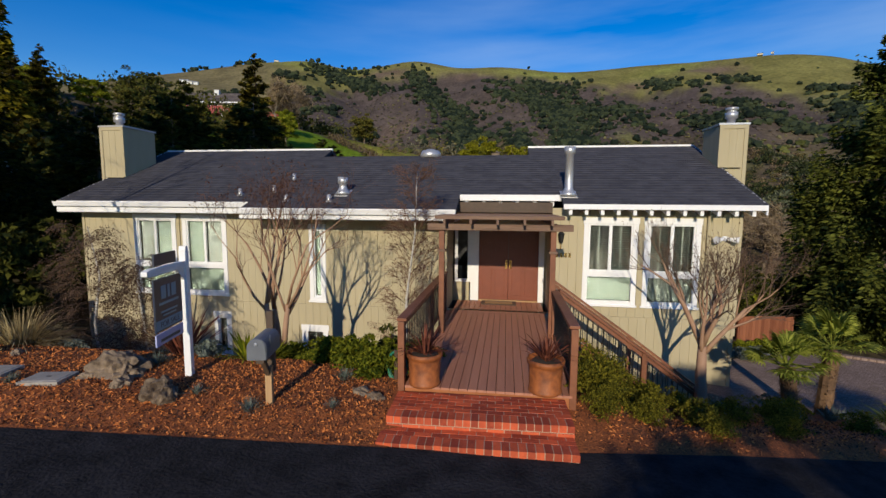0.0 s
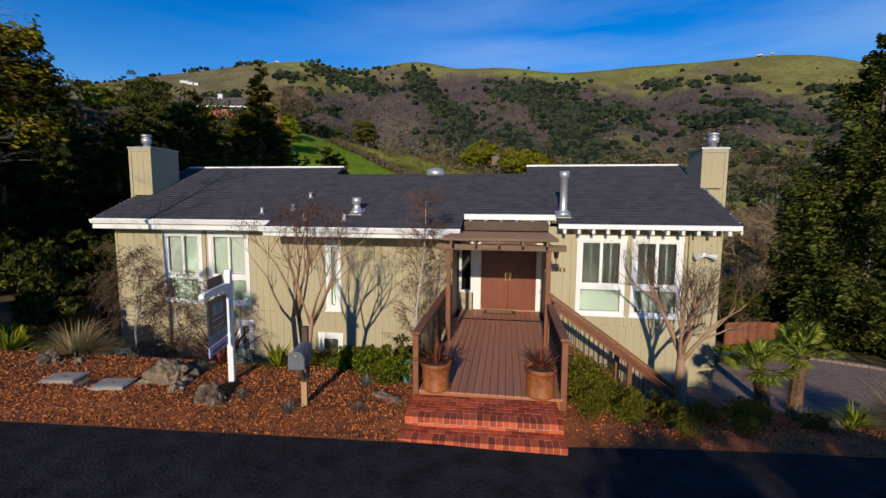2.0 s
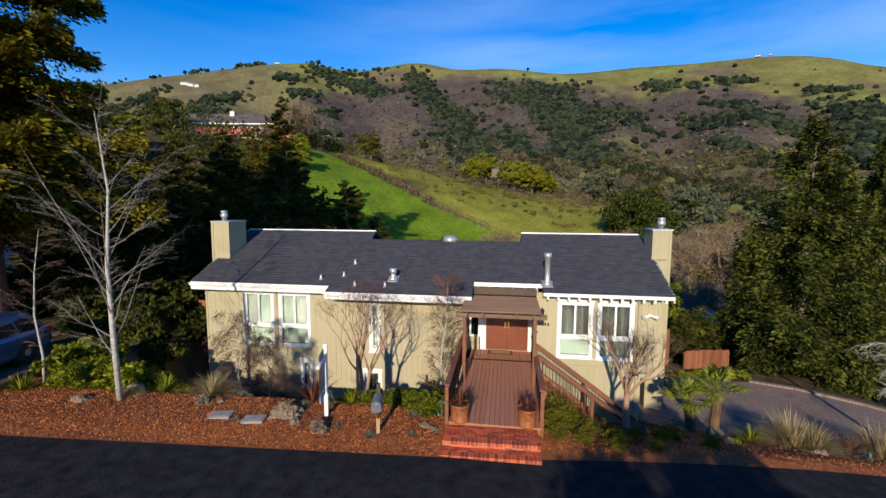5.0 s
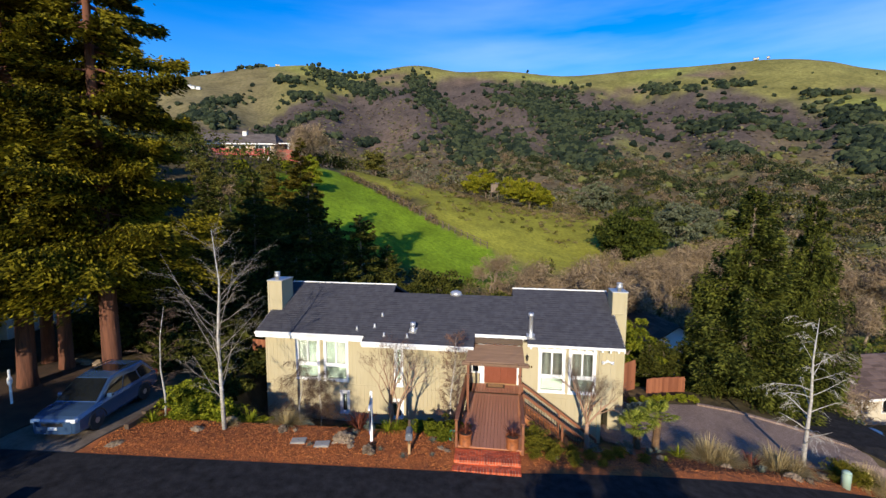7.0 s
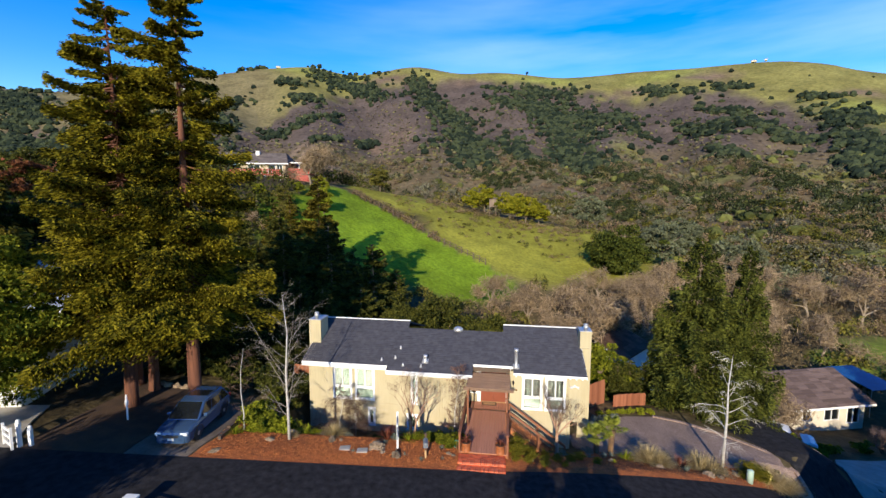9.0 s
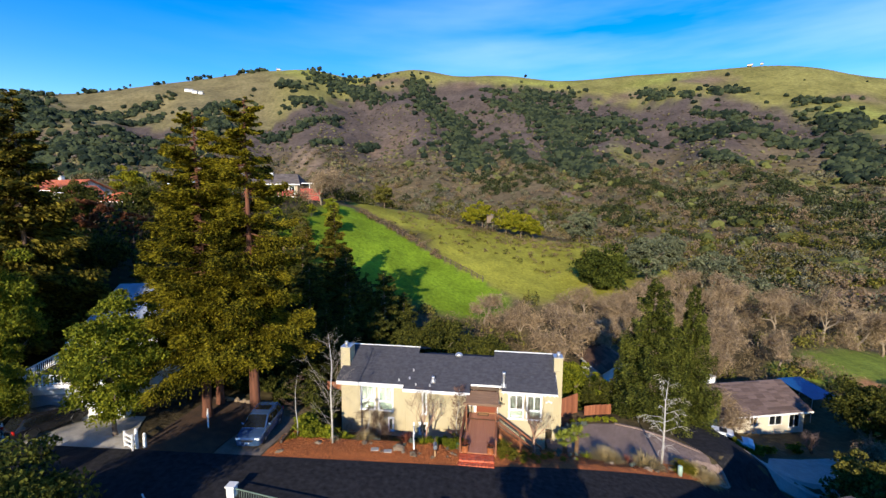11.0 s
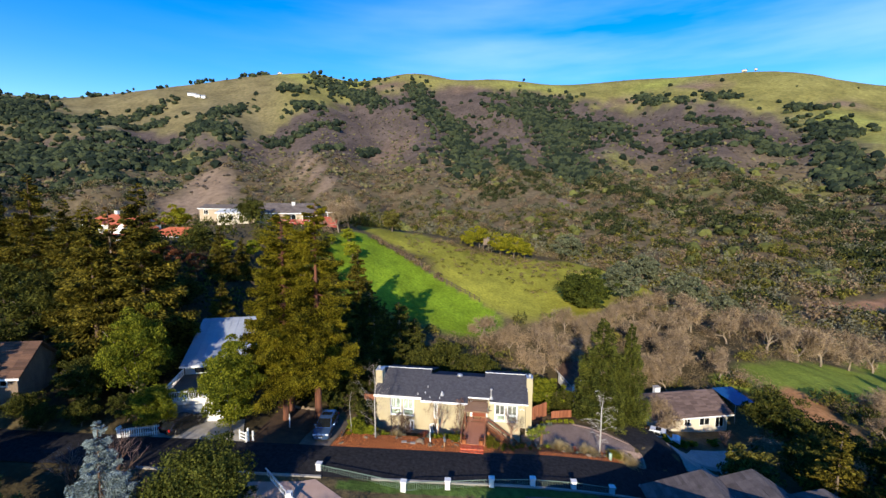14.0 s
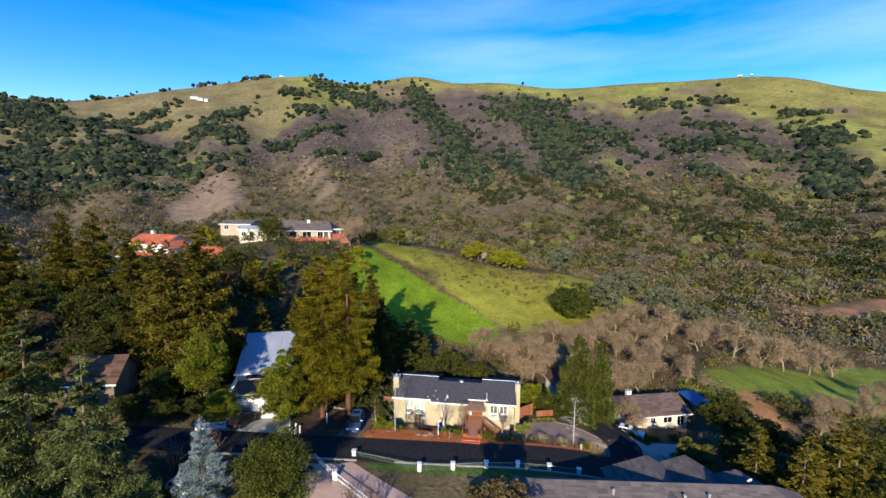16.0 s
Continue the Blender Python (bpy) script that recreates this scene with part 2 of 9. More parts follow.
# ---- mesh helpers ----
class Geo:
    """Points and faces of one mesh, gathered shape by shape."""

    def __init__(self):
        self.v, self.f = [], []

    def add(self, verts, faces):
        k = len(self.v)
        self.v.extend(tuple(p) for p in verts)
        self.f.extend(tuple(k + i for i in f) for f in faces)
        return self

    def box(self, x0, y0, z0, x1, y1, z1, m=None):
        p = [(x0, y0, z0), (x1, y0, z0), (x1, y1, z0), (x0, y1, z0), (x0, y0, z1), (x1, y0, z1), (x1, y1, z1), (x0, y1, z1)]
        if m is not None:
            p = [m @ Vector(q) for q in p]
        return self.add(p, [(0, 3, 2, 1), (4, 5, 6, 7), (0, 1, 5, 4), (1, 2, 6, 5), (2, 3, 7, 6), (3, 0, 4, 7)])

    def beam(self, a, b, w, h):
        """A bar from a to b, w wide and h high."""
        a, b = Vector(a), Vector(b)
        d = (b - a).normalized()
        side = d.cross(Vector((0, 0, 1)))
        side = side.normalized() if side.length > 1e-4 else Vector((1, 0, 0))
        up = side.cross(d)
        p = []
        for c in (a, b):
            for i, j in ((-1, -1), (1, -1), (1, 1), (-1, 1)):
                p.append(c + side * (i * w / 2) + up * (j * h / 2))
        return self.add(p, [(0, 1, 2, 3), (7, 6, 5, 4), (0, 4, 5, 1), (1, 5, 6, 2), (2, 6, 7, 3), (3, 7, 4, 0)])

    def tube(self, pts, radii, n=6, cap=True):
        pts = [Vector(p) for p in pts]
        rings = []
        for i, p in enumerate(pts):
            d = (pts[min(i + 1, len(pts) - 1)] - pts[max(i - 1, 0)]).normalized()
            a = d.cross(Vector((0.31, 0.95, 0.02)))
            a = a.normalized() if a.length > 1e-3 else Vector((1, 0, 0))
            b = d.cross(a)
            rings.append([p + (a * math.cos(2 * math.pi * k / n) + b * math.sin(2 * math.pi * k / n)) * radii[i] for k in range(n)])
        f = [(i * n + k, i * n + (k + 1) % n, (i + 1) * n + (k + 1) % n, (i + 1) * n + k) for i in range(len(pts) - 1) for k in range(n)]
        if cap:
            f += [tuple(range(n))[::-1], tuple((len(pts) - 1) * n + k for k in range(n))]
        return self.add([q for r in rings for q in r], f)

    def lathe(self, profile, c=(0, 0, 0), n=24):
        p = [(c[0] + r * math.cos(2 * math.pi * k / n), c[1] + r * math.sin(2 * math.pi * k / n), c[2] + z) for r, z in profile for k in range(n)]
        f = [(i * n + k, i * n + (k + 1) % n, (i + 1) * n + (k + 1) % n, (i + 1) * n + k) for i in range(len(profile) - 1) for k in range(n)]
        f += [tuple(range(n))[::-1], tuple((len(profile) - 1) * n + k for k in range(n))]
        return self.add(p, f)

    def prism(self, outline, axis, a, b):
        """An outline in the plane across the axis, drawn out from a to b."""
        def at(p, s):
            return {"x": (s, p[0], p[1]), "y": (p[0], s, p[1]), "z": (p[0], p[1], s)}[axis]
        n = len(outline)
        self.add([at(p, a) for p in outline] + [at(p, b) for p in outline],
                 [tuple(range(n))[::-1], tuple(range(n, 2 * n))] + [(i, (i + 1) % n, n + (i + 1) % n, n + i) for i in range(n)])
        return self

    def mesh(self, name, material, smooth=False):
        me = bpy.data.meshes.new(name)
        me.from_pydata(self.v, [], self.f)
        me.materials.append(material)
        if smooth:
            me.shade_smooth()
        me.update()
        return me


def np_mesh(name, verts, faces, material, smooth=False):
    """A mesh from arrays; faces is one array with three or four corners a row."""
    me = bpy.data.meshes.new(name)
    verts, faces = np.asarray(verts, np.float32), np.asarray(faces, np.int32)
    n, k = faces.shape
    me.vertices.add(len(verts))
    me.vertices.foreach_set("co", verts.ravel())
    me.loops.add(n * k)
    me.loops.foreach_set("vertex_index", faces.ravel())
    me.polygons.add(n)
    me.polygons.foreach_set("loop_start", np.arange(0, n * k, k, dtype=np.int32))
    me.polygons.foreach_set("use_smooth", np.full(n, smooth))
    me.materials.append(material)
    me.update(calc_edges=True)
    me.validate()
    return me


def part(name, geo, material, parent, label="", smooth=False, bevel=0.0):
    """One mesh object under a thing or a part; geo is a Geo or a finished mesh."""
    me = geo.mesh(name, material, smooth) if isinstance(geo, Geo) else geo
    ob = new(name, me)
    ob.parent = parent
    if label:
        ob["label"] = label
    if bevel:
        b = ob.modifiers.new("edges", "BEVEL")
        b.width, b.segments, b.limit_method = bevel, 2, "ANGLE"
    return ob


def thing(name, label, category, at=None, group="", kind=""):
    ob = new(name)
    if at is not None:
        ob.matrix_basis = at
    return tagged(ob, label, category, group, kind)


def whole(name, geo, material, label, category, at=None, group="", kind="", smooth=False, bevel=0.0):
    ob = part(name, geo, material, None, "", smooth, bevel)
    if at is not None:
        ob.matrix_basis = at
    return tagged(ob, label, category, group, kind)


def smooth01(a, b, x):
    t = np.clip((x - a) / (b - a), 0, 1)
    return t * t * (3 - 2 * t)


def lerp(a, b, t):
    return a + (b - a) * t


# ---- ground ----
HILLS = [(-100, 30, 45, 11.27), (-62, 60, 26, 10.49), (-50, 95, 26, 10.07), (-35, 30, 22, 2.36), (-25, 75, 22, 1.36), (-5, 98, 24, 5.37),
         (10, 60, 24, 2.35), (0, 30, 18, -1.5), (30, 30, 22, 0.62), (60, 60, 24, 5.65), (100, 80, 40, -1.58), (-60, -20, 40, 3.25), (0, -20, 26, 3.79),
         (40, -10, 28, 5.03), (20, 130, 40, 4.86), (-15, 8, 16, 1.89), (-20, 140, 40, 13.12), (42, 106, 20, 8.0), (34, 35, 10, -2.6)]
SKYLINE = [(-48, 8, -86.9), (-38, 6, -2.1), (-26, 4, 25.5), (-20, 3, 33.6), (-13, 3, 24.5), (-8, 3, 40.9), (2, 6, 47.7), (8, 6, -9.2), (16, 5, 22.0),
           (26, 5, 11.9), (33, 5, 28.1), (42, 8, -70.9)]


def waves(x, y, size, seed, octaves=4):
    """Cheap smooth noise from turned sine waves, about -1 to 1."""
    rng = np.random.RandomState(seed)
    total, amp = 0, 1.0
    for _ in range(octaves):
        a, p, q = rng.rand() * 6.28, rng.rand() * 6.28, rng.rand() * 6.28
        c, s = math.cos(a), math.sin(a)
        k = 2 * math.pi / size
        total = total + amp * np.sin(k * (c * x + s * y) + p + 1.3 * np.sin(0.7 * k * (-s * x + c * y) + q)) * np.cos(k * 0.8 * (-s * x + c * y) + q)
        size, amp = size * 0.53, amp * 0.55
    return total / 1.6


def road_z(x):
    x = np.asarray(x, float)
    return np.where(x < 0, -0.27 - 0.05 * np.maximum(x, -60), -0.27 - 0.012 * np.minimum(x, 30) - 0.0097 * np.minimum(x, 30) ** 2)


def road_north(x):
    x = np.asarray(x, float)
    return np.where(x < 0, 5.0 + 0.09 * x, 5.0 + 0.12 * x + 0.0085 * np.minimum(x, 26) ** 2)


def road_south(x):
    x = np.asarray(x, float)
    return road_north(x) - 5.0 - 0.055 * np.maximum(x, 0)


def far_hill(x, y):
    r, az = np.hypot(x, y + 49), np.degrees(np.arctan2(x, y + 49))
    top = 320.5 + sum(h * np.exp(-((az - c) / s) ** 2 / 2) for c, s, h in SKYLINE)
    top = np.where(np.abs(az) > 60, 300, top)
    s = np.clip((r - 240) / 1010, 0, 1)
    spur = 15 * np.sin(np.radians(az) * 31 + 0.006 * r + 1.1 + 1.5 * waves(x, y, 700, 8, 2))
    fold = (spur + 16 * waves(x, y, 330, 5) + 4 * waves(x, y, 90, 6)) * np.clip(4 * s * (1 - s), 0, 1) * (0.25 + 0.75 * s)
    z = -18 + (top + 18) * s ** 1.6 + fold * np.where(r < 1250, 1, 0)
    return np.where(r > 1250, top - (r - 1250) * 0.12, z)


def ground_z(x, y):
    x, y = np.asarray(x, float), np.asarray(y, float)
    mid = -10.36 - 0.0788 * np.clip(x, -160, 160) + 0.0132 * np.clip(y, -120, 160)
    for a, b, s, h in HILLS:
        mid = mid + h * np.exp(-((x - a) ** 2 + (y - b) ** 2) / (2 * s * s))
    mid = mid + 0.35 * waves(x, y, 30, 3) * smooth01(20, 50, np.hypot(x, y - 10))
    zr, yn, ys = road_z(x), road_north(x), road_south(x)
    paved = -2.30 - 0.055 * (x - 6) - 0.01 * (y - 11)
    rgt = 1.4 * smooth01(1.8, 4.0, x)
    left_yard = zr - 0.05 - 0.06 * np.maximum(0, y - 10)
    house_side = lerp(left_yard, lerp(-1.95, paved, smooth01(1.5, 5.0, x)), smooth01(-12.9, -11.7, x))
    north = lerp(zr - 0.10, lerp(zr + 0.02, house_side, smooth01(yn + 2.2 - rgt, yn + 5.0 - 0.9 * rgt, y)), smooth01(yn + 0.1, yn + 1.0, y))
    south = zr - 0.13 * np.maximum(ys - y - 0.5, 0)
    bank = zr + 0.02 - 0.33 * np.maximum(y - yn - 0.25, 0)
    east = lerp(zr - 0.10, np.where(paved < zr, np.maximum(paved, bank), paved + (zr - paved) * (1 - smooth01(yn, yn + 2, y))), smooth01(yn + 0.1, yn + 0.5, y))
    north = lerp(north, east, smooth01(1.4, 3.0, x))
    near = np.where(y > ys, north, south)
    w = smooth01(-46, -30, x) * (1 - smooth01(20, 30, x)) * smooth01(-14, -5, y) * (1 - smooth01(18, 27, y))
    on_road = smooth01(ys - 2.5, ys - 0.4, y) * (1 - smooth01(yn + 0.4, yn + 2.5, y)) * smooth01(-80, -60, x) * (1 - smooth01(30, 36, x))
    z = lerp(mid, near, w)
    z = lerp(z, zr - 0.10, on_road * (1 - w))
    z = np.where((y < yn) & (y > ys) & (x < 34) & (x > -60), np.minimum(z, zr - 0.10), z)
    r = np.hypot(x, y + 49)
    far = smooth01(190, 330, r)
    return lerp(z, np.where(y > 0, far_hill(x, y), np.maximum(mid, -30)), far)


def gz(x, y):
    return float(ground_z(x, y))


def pick(*spots):
    """Strength of soft oval patches, each x, y, radius across, radius along."""
    def at(x, y):
        total = 0 * x
        for a, b, rx, ry in spots:
            total = np.maximum(total, np.clip(1.35 - np.hypot((x - a) / rx, (y - b) / ry), 0, 1))
        return total
    return at


rings = np.concatenate([np.linspace(0.4, 30, 72), 30 * (4600 / 30) ** np.linspace(0, 1, 180)[1:]])
angles = np.radians(np.concatenate([np.linspace(-56, 52, 520), np.linspace(52, 304, 150)[1:-1]]))
RR, AA = np.meshgrid(rings, angles, indexing="ij")
GX, GY = RR * np.sin(AA), RR * np.cos(AA) - 2.0
GZ = ground_z(GX, GY)
nr, na = GX.shape
idx = np.arange(nr * na).reshape(nr, na)
quads = np.stack([idx[:-1], np.roll(idx, -1, 1)[:-1], np.roll(idx, -1, 1)[1:], idx[1:]], -1).reshape(-1, 4)
M_GROUND = bpy.data.materials.new("hillside_ground")
ground = whole("ground", np_mesh("ground", np.stack([GX, GY, GZ], -1).reshape(-1, 3), quads, M_GROUND, True), M_GROUND,
               "grassy hills with brown scrub, mulch and garden soil", "ground", kind="structure")


# ---- road ----
xs = np.linspace(-58, 33, 190)
strip = []
for k in range(9):
    f = k / 8
    crown = 0.05 * (1 - (2 * f - 1) ** 2)
    strip.append(np.stack([xs, lerp(road_south(xs), road_north(xs), f), road_z(xs) + crown], -1))
strip = np.array(strip)
k9, kx = strip.shape[:2]
ri = np.arange(k9 * kx).reshape(k9, kx)
rq = np.stack([ri[:-1, :-1], ri[:-1, 1:], ri[1:, 1:], ri[1:, :-1]], -1).reshape(-1, 4)
whole("road", np_mesh("road", strip.reshape(-1, 3), rq, M_ASPHALT, True), M_ASPHALT, "dark sealed asphalt lane running downhill", "road", kind="structure")


def drape(name, outline, lift, material, label, category, step=0.6, kind="structure"):
    """A thin sheet over the ground inside an outline of x, y corners, with a skirt."""
    bm = bmesh.new()
    face = bm.faces.new([bm.verts.new((x, y, 0)) for x, y in outline])
    bm.normal_update()
    x0, x1 = min(p[0] for p in outline), max(p[0] for p in outline)
    y0, y1 = min(p[1] for p in outline), max(p[1] for p in outline)
    for axis, lo, hi in (((1, 0, 0), x0, x1), ((0, 1, 0), y0, y1)):
        c = lo + step
        while c < hi:
            bmesh.ops.bisect_plane(bm, geom=bm.verts[:] + bm.edges[:] + bm.faces[:], plane_co=[c * a for a in axis], plane_no=axis)
            c += step
    ext = bmesh.ops.extrude_face_region(bm, geom=bm.faces[:])
    low = [e for e in ext["geom"] if isinstance(e, bmesh.types.BMVert)]
    lowset = set(low)
    for v in bm.verts:
        v.co.z = gz(v.co.x, v.co.y) + (lift if v not in lowset else -0.12)
    me = bpy.data.meshes.new(name)
    bm.normal_update()
    bm.to_mesh(me)
    bm.free()
    me.materials.append(material)
    return whole(name, me, material, label, category, kind=kind)


# ---- house ----
HM = pose(0, 10.95, 0, 0, 0, -3.2)     # the house stands turned a little
house = thing("house", "tan two-storey house with dark shingle roof and white trim", "house", HM)
BASE = -3.0
WINDOWS = [(-9.74, 0.17, -8.44, 2.34), (-8.24, 0.17, -6.92, 2.34), (-4.55, 0.10, -4.09, 2.12), (-7.39, -1.52, -6.88, -0.34), (-4.80, -1.62, -4.06, -0.60),
           (2.47, 0.29, 3.72, 2.37), (3.86, 0.29, 5.11, 2.37)]
ENTRY = (-0.86, -0.05, 1.72, 2.75)


def boards(x0, x1, z0, z1, holes, y, parent, width=0.203):
    """Vertical siding boards with shadow gaps, cut round the openings."""
    n = max(1, round((x1 - x0) / width))
    w = (x1 - x0) / n
    for i in range(n):
        a, b = x0 + i * w, x0 + (i + 1) * w - 0.0045
        cuts = sorted((h[1], h[3]) for h in holes if h[0] < (a + b) / 2 < h[2])
        z = z0
        for lo, hi in cuts + [(z1, z1)]:
            if min(lo, z1) - z > 0.02:
                part("siding_board", Geo().box(a, y, z, b, y + 0.03, min(lo, z1)), M_SIDING, parent)
            z = max(z, hi)


# wall cores, behind the boards, with the openings left free
def core(x0, x1, z0, z1, holes, y0, y1):
    g = Geo()
    cutx = sorted({x0, x1, *[h[i] for h in holes for i in (0, 2)]})
    for a, b in zip(cutx, cutx[1:]):
        c = (a + b) / 2
        cuts = sorted((h[1], h[3]) for h in holes if h[0] < c < h[2])
        z = z0
        for lo, hi in cuts + [(z1, z1)]:
            if min(lo, z1) > z + 1e-3:
                g.box(a, y0, z, b, y1, min(lo, z1))
            z = max(z, hi)
    return g


front = part("front_wall", core(-11.36, -0.86, 0.0, 2.62, [w for w in WINDOWS if 0 < w[1] and w[0] < 0], 0.031, 0.16), M_SIDING, house, "tan vertical board siding")
front_e = part("front_wall", core(1.72, 5.96, 0.0, 2.62, [w for w in WINDOWS if 0 < w[1] and w[0] > 0], 0.031, 0.16), M_SIDING, house, "tan vertical board siding")
lower = part("lower_wall", core(-11.36, 5.42, BASE, 0.0, [w for w in WINDOWS if w[1] < 0], 0.031, 0.16), M_SIDING, house, "tan vertical board siding")
part("side_wall", Geo().box(-11.36, 0.163, BASE, -11.2, 9.0, 2.62).prism([(0.163, 2.62), (9.0, 2.62), (3.8, 4.28), (3.55, 4.28)], "x", -11.36, -11.2), M_SIDING, house)
part("side_wall", Geo().box(5.80, 0.163, -0.35, 5.96, 9.0, 2.62).prism([(0.163, 2.62), (9.0, 2.62), (3.8, 4.28), (3.55, 4.28)], "x", 5.80, 5.96), M_SIDING, house)
part("side_wall", Geo().box(5.26, 0.163, BASE - 1, 5.42, 9.0, -0.35), M_SIDING, house)
part("rear_wall", Geo().box(-11.2, 8.84, BASE - 1, 5.8, 9.0, 1.9), M_SIDING, house)
part("floor_slab", Geo().box(-11.2, 0.17, -0.33, -0.87, 8.83, -0.05).box(-0.87, 1.38, -0.33, 1.73, 8.83, -0.05).box(1.73, 0.17, -0.33, 5.79, 8.83, -0.05), M_INSIDE, house)
part("inner_wall", Geo().box(-11.19, 2.2, -3, 5.25, 2.26, -0.34).box(-11.19, 2.4, -0.04, 5.79, 2.46, 2.6), M_INSIDE, house)
# dark colour puts the shade of the entry recess into the lintel
part("lintel", Geo().box(-0.86, 0.0, 2.50, 1.72, 0.16, 2.75), M_DARKWOOD, house, "beam over the entry, coloured dark for the recess shade")
boards(-11.36, -0.86, 0.0, 2.60, WINDOWS, 0, front)
boards(1.72, 5.96, 0.0, 2.60, WINDOWS, 0, front_e)
boards(5.425, 5.96, -0.33, -0.005, [], 0, front_e)
boards(-11.36, 5.42, BASE, -0.005, WINDOWS, 0, lower)
part("corner_board", Geo().box(-11.38, -0.02, BASE, -11.30, 0.06, 2.6), M_SIDING, house)
part("corner_board", Geo().box(5.90, -0.02, -0.35, 5.98, 0.06, 2.6), M_SIDING, house)
part("downpipe", Geo().tube([(5.25, -0.05, 2.55), (5.25, -0.05, -2.2)], [0.04, 0.04], 8), M_SIDING, house, "painted tan downpipe")


def shut(a, b, y, z0, z1):
    g = Geo()
    z = z0
    while z < z1:
        g.box(a + 0.02, y, z, b - 0.02, y + 0.012, z + 0.022)
        z += 0.036
    return g


def window(x0, z0, x1, z1, lower_pane=0.0, sashes=2, blinds=True, y=0.0, slat_low=False):
    """A window in its opening: casing, sash bars, panes, blind, sill."""
    w = part("window", Geo().box(x0, y - 0.025, z0, x0 + 0.12, y + 0.05, z1).box(x1 - 0.12, y - 0.025, z0, x1, y + 0.05, z1)
             .box(x0 - 0.02, y - 0.03, z1 - 0.12, x1 + 0.02, y + 0.05, z1 + 0.03).box(x0 + 0.12, y - 0.025, z0, x1 - 0.12, y + 0.05, z0 + 0.10), M_TRIM, house,
             "white painted casing", bevel=0.006)
    part("window_sill", Geo().box(x0 - 0.03, y - 0.06, z0 - 0.045, x1 + 0.03, y - 0.002, z0 + 0.004), M_TRIM, w, bevel=0.006)
    zm = z0 + 0.10 + lower_pane
    a, b = x0 + 0.12, x1 - 0.12
    if lower_pane:
        part("rail_bar", Geo().box(a, y - 0.02, zm, b, y + 0.05, zm + 0.13), M_TRIM, w)
        part("pane", Geo().box(a, y + 0.03, z0 + 0.10, b, y + 0.036, zm), M_GLASS, w).visible_shadow = False
        part("blind", Geo().box(a, y + 0.10, z0 + 0.10, b, y + 0.11, zm), M_PALEBLIND, w, "pale closed lower blind")
        if slat_low:
            part("shutter", shut(a, b, y + 0.085, z0 + 0.12, zm - 0.02), M_BLIND, w, "grey slatted lower blind")
        zm += 0.13
    n = sashes
    for i in range(n):
        c, d = a + (b - a) * i / n, a + (b - a) * (i + 1) / n
        fr = Geo().box(c, y, zm, c + 0.035, y + 0.05, z1 - 0.12).box(d - 0.035, y, zm, d, y + 0.05, z1 - 0.12)
        fr.box(c + 0.035, y, zm, d - 0.035, y + 0.05, zm + 0.04).box(c + 0.035, y, z1 - 0.16, d - 0.035, y + 0.05, z1 - 0.12)
        part("sash", fr, M_TRIM, w)
        part("pane", Geo().box(c + 0.035, y + 0.025, zm + 0.04, d - 0.035, y + 0.031, z1 - 0.16), M_GLASS, w).visible_shadow = False
        if blinds == "slats":
            g = Geo()
            z = zm + 0.06
            while z < z1 - 0.17:
                g.box(c + 0.05, y + 0.08, z, d - 0.05, y + 0.115, z + 0.006)
                z += 0.055
            g.box((c + d) / 2 - 0.012, y + 0.075, zm + 0.04, (c + d) / 2 + 0.012, y + 0.078, z1 - 0.16)
            part("blind", g, M_BLIND, w, "half-open slatted blind")
        elif blinds:
            part("blind", Geo().box(c + 0.04, y + 0.09, zm + 0.04, d - 0.04, y + 0.10, z1 - 0.16), M_BLIND if (i + (x0 < -9)) % 2 else M_PALEBLIND, w, "closed pale blind")
    return w


for i, (x0, z0, x1, z1) in enumerate(WINDOWS):
    if i in (0, 1):
        window(x0, z0, x1, z1, 0.62, 2, True)
    elif i in (5, 6):
        window(x0, z0, x1, z1, 0.58, 2, "slats", slat_low=i == 6)
    elif i == 2:
        window(x0, z0, x1, z1, 0, 1, True)
    else:
        window(x0, z0, x1, z1, 0, 1, "slats")

# roof: one plane in front with stepped eaves and ridges, one behind
K, E0, EZ = 0.435, -0.45, 2.72


def rz_(v):
    return EZ + K * (v - E0)


RV, RL = 3.66, 2.98      # the high ridges and the low one between them
ROOF = [(-11.67, -5.95, -0.45, RV), (-5.95, -5.35, -0.85, RV), (-5.35, -0.55, -0.85, RL), (-0.55, 1.25, 0.05, RL), (1.25, 1.92, 0.05, RV), (1.92, 6.27, -0.45, RV)]
roof = part("roof", Geo(), M_ROOF, house, "charcoal asphalt shingle roof")
deck_geo = Geo()
for a, b, v0, v1 in ROOF:
    deck_geo.prism([(v0, rz_(v0) - 0.12), (v1, rz_(v1) - 0.12), (v1, rz_(v1) - 0.012), (v0, rz_(v0) - 0.012)], "x", a, b)
    vb = v1 + 0.02
    zb = rz_(v1) - 0.02
    deck_geo.prism([(vb, zb - 0.12), (9.45, zb - 0.12 - 0.33 * (9.45 - vb)), (9.45, zb - 0.33 * (9.45 - vb)), (vb, zb)], "x", a, b)
part("roof_deck", deck_geo, M_ROOF, roof)
rnd = random.Random(4)
courses = Geo()
row = 0.16
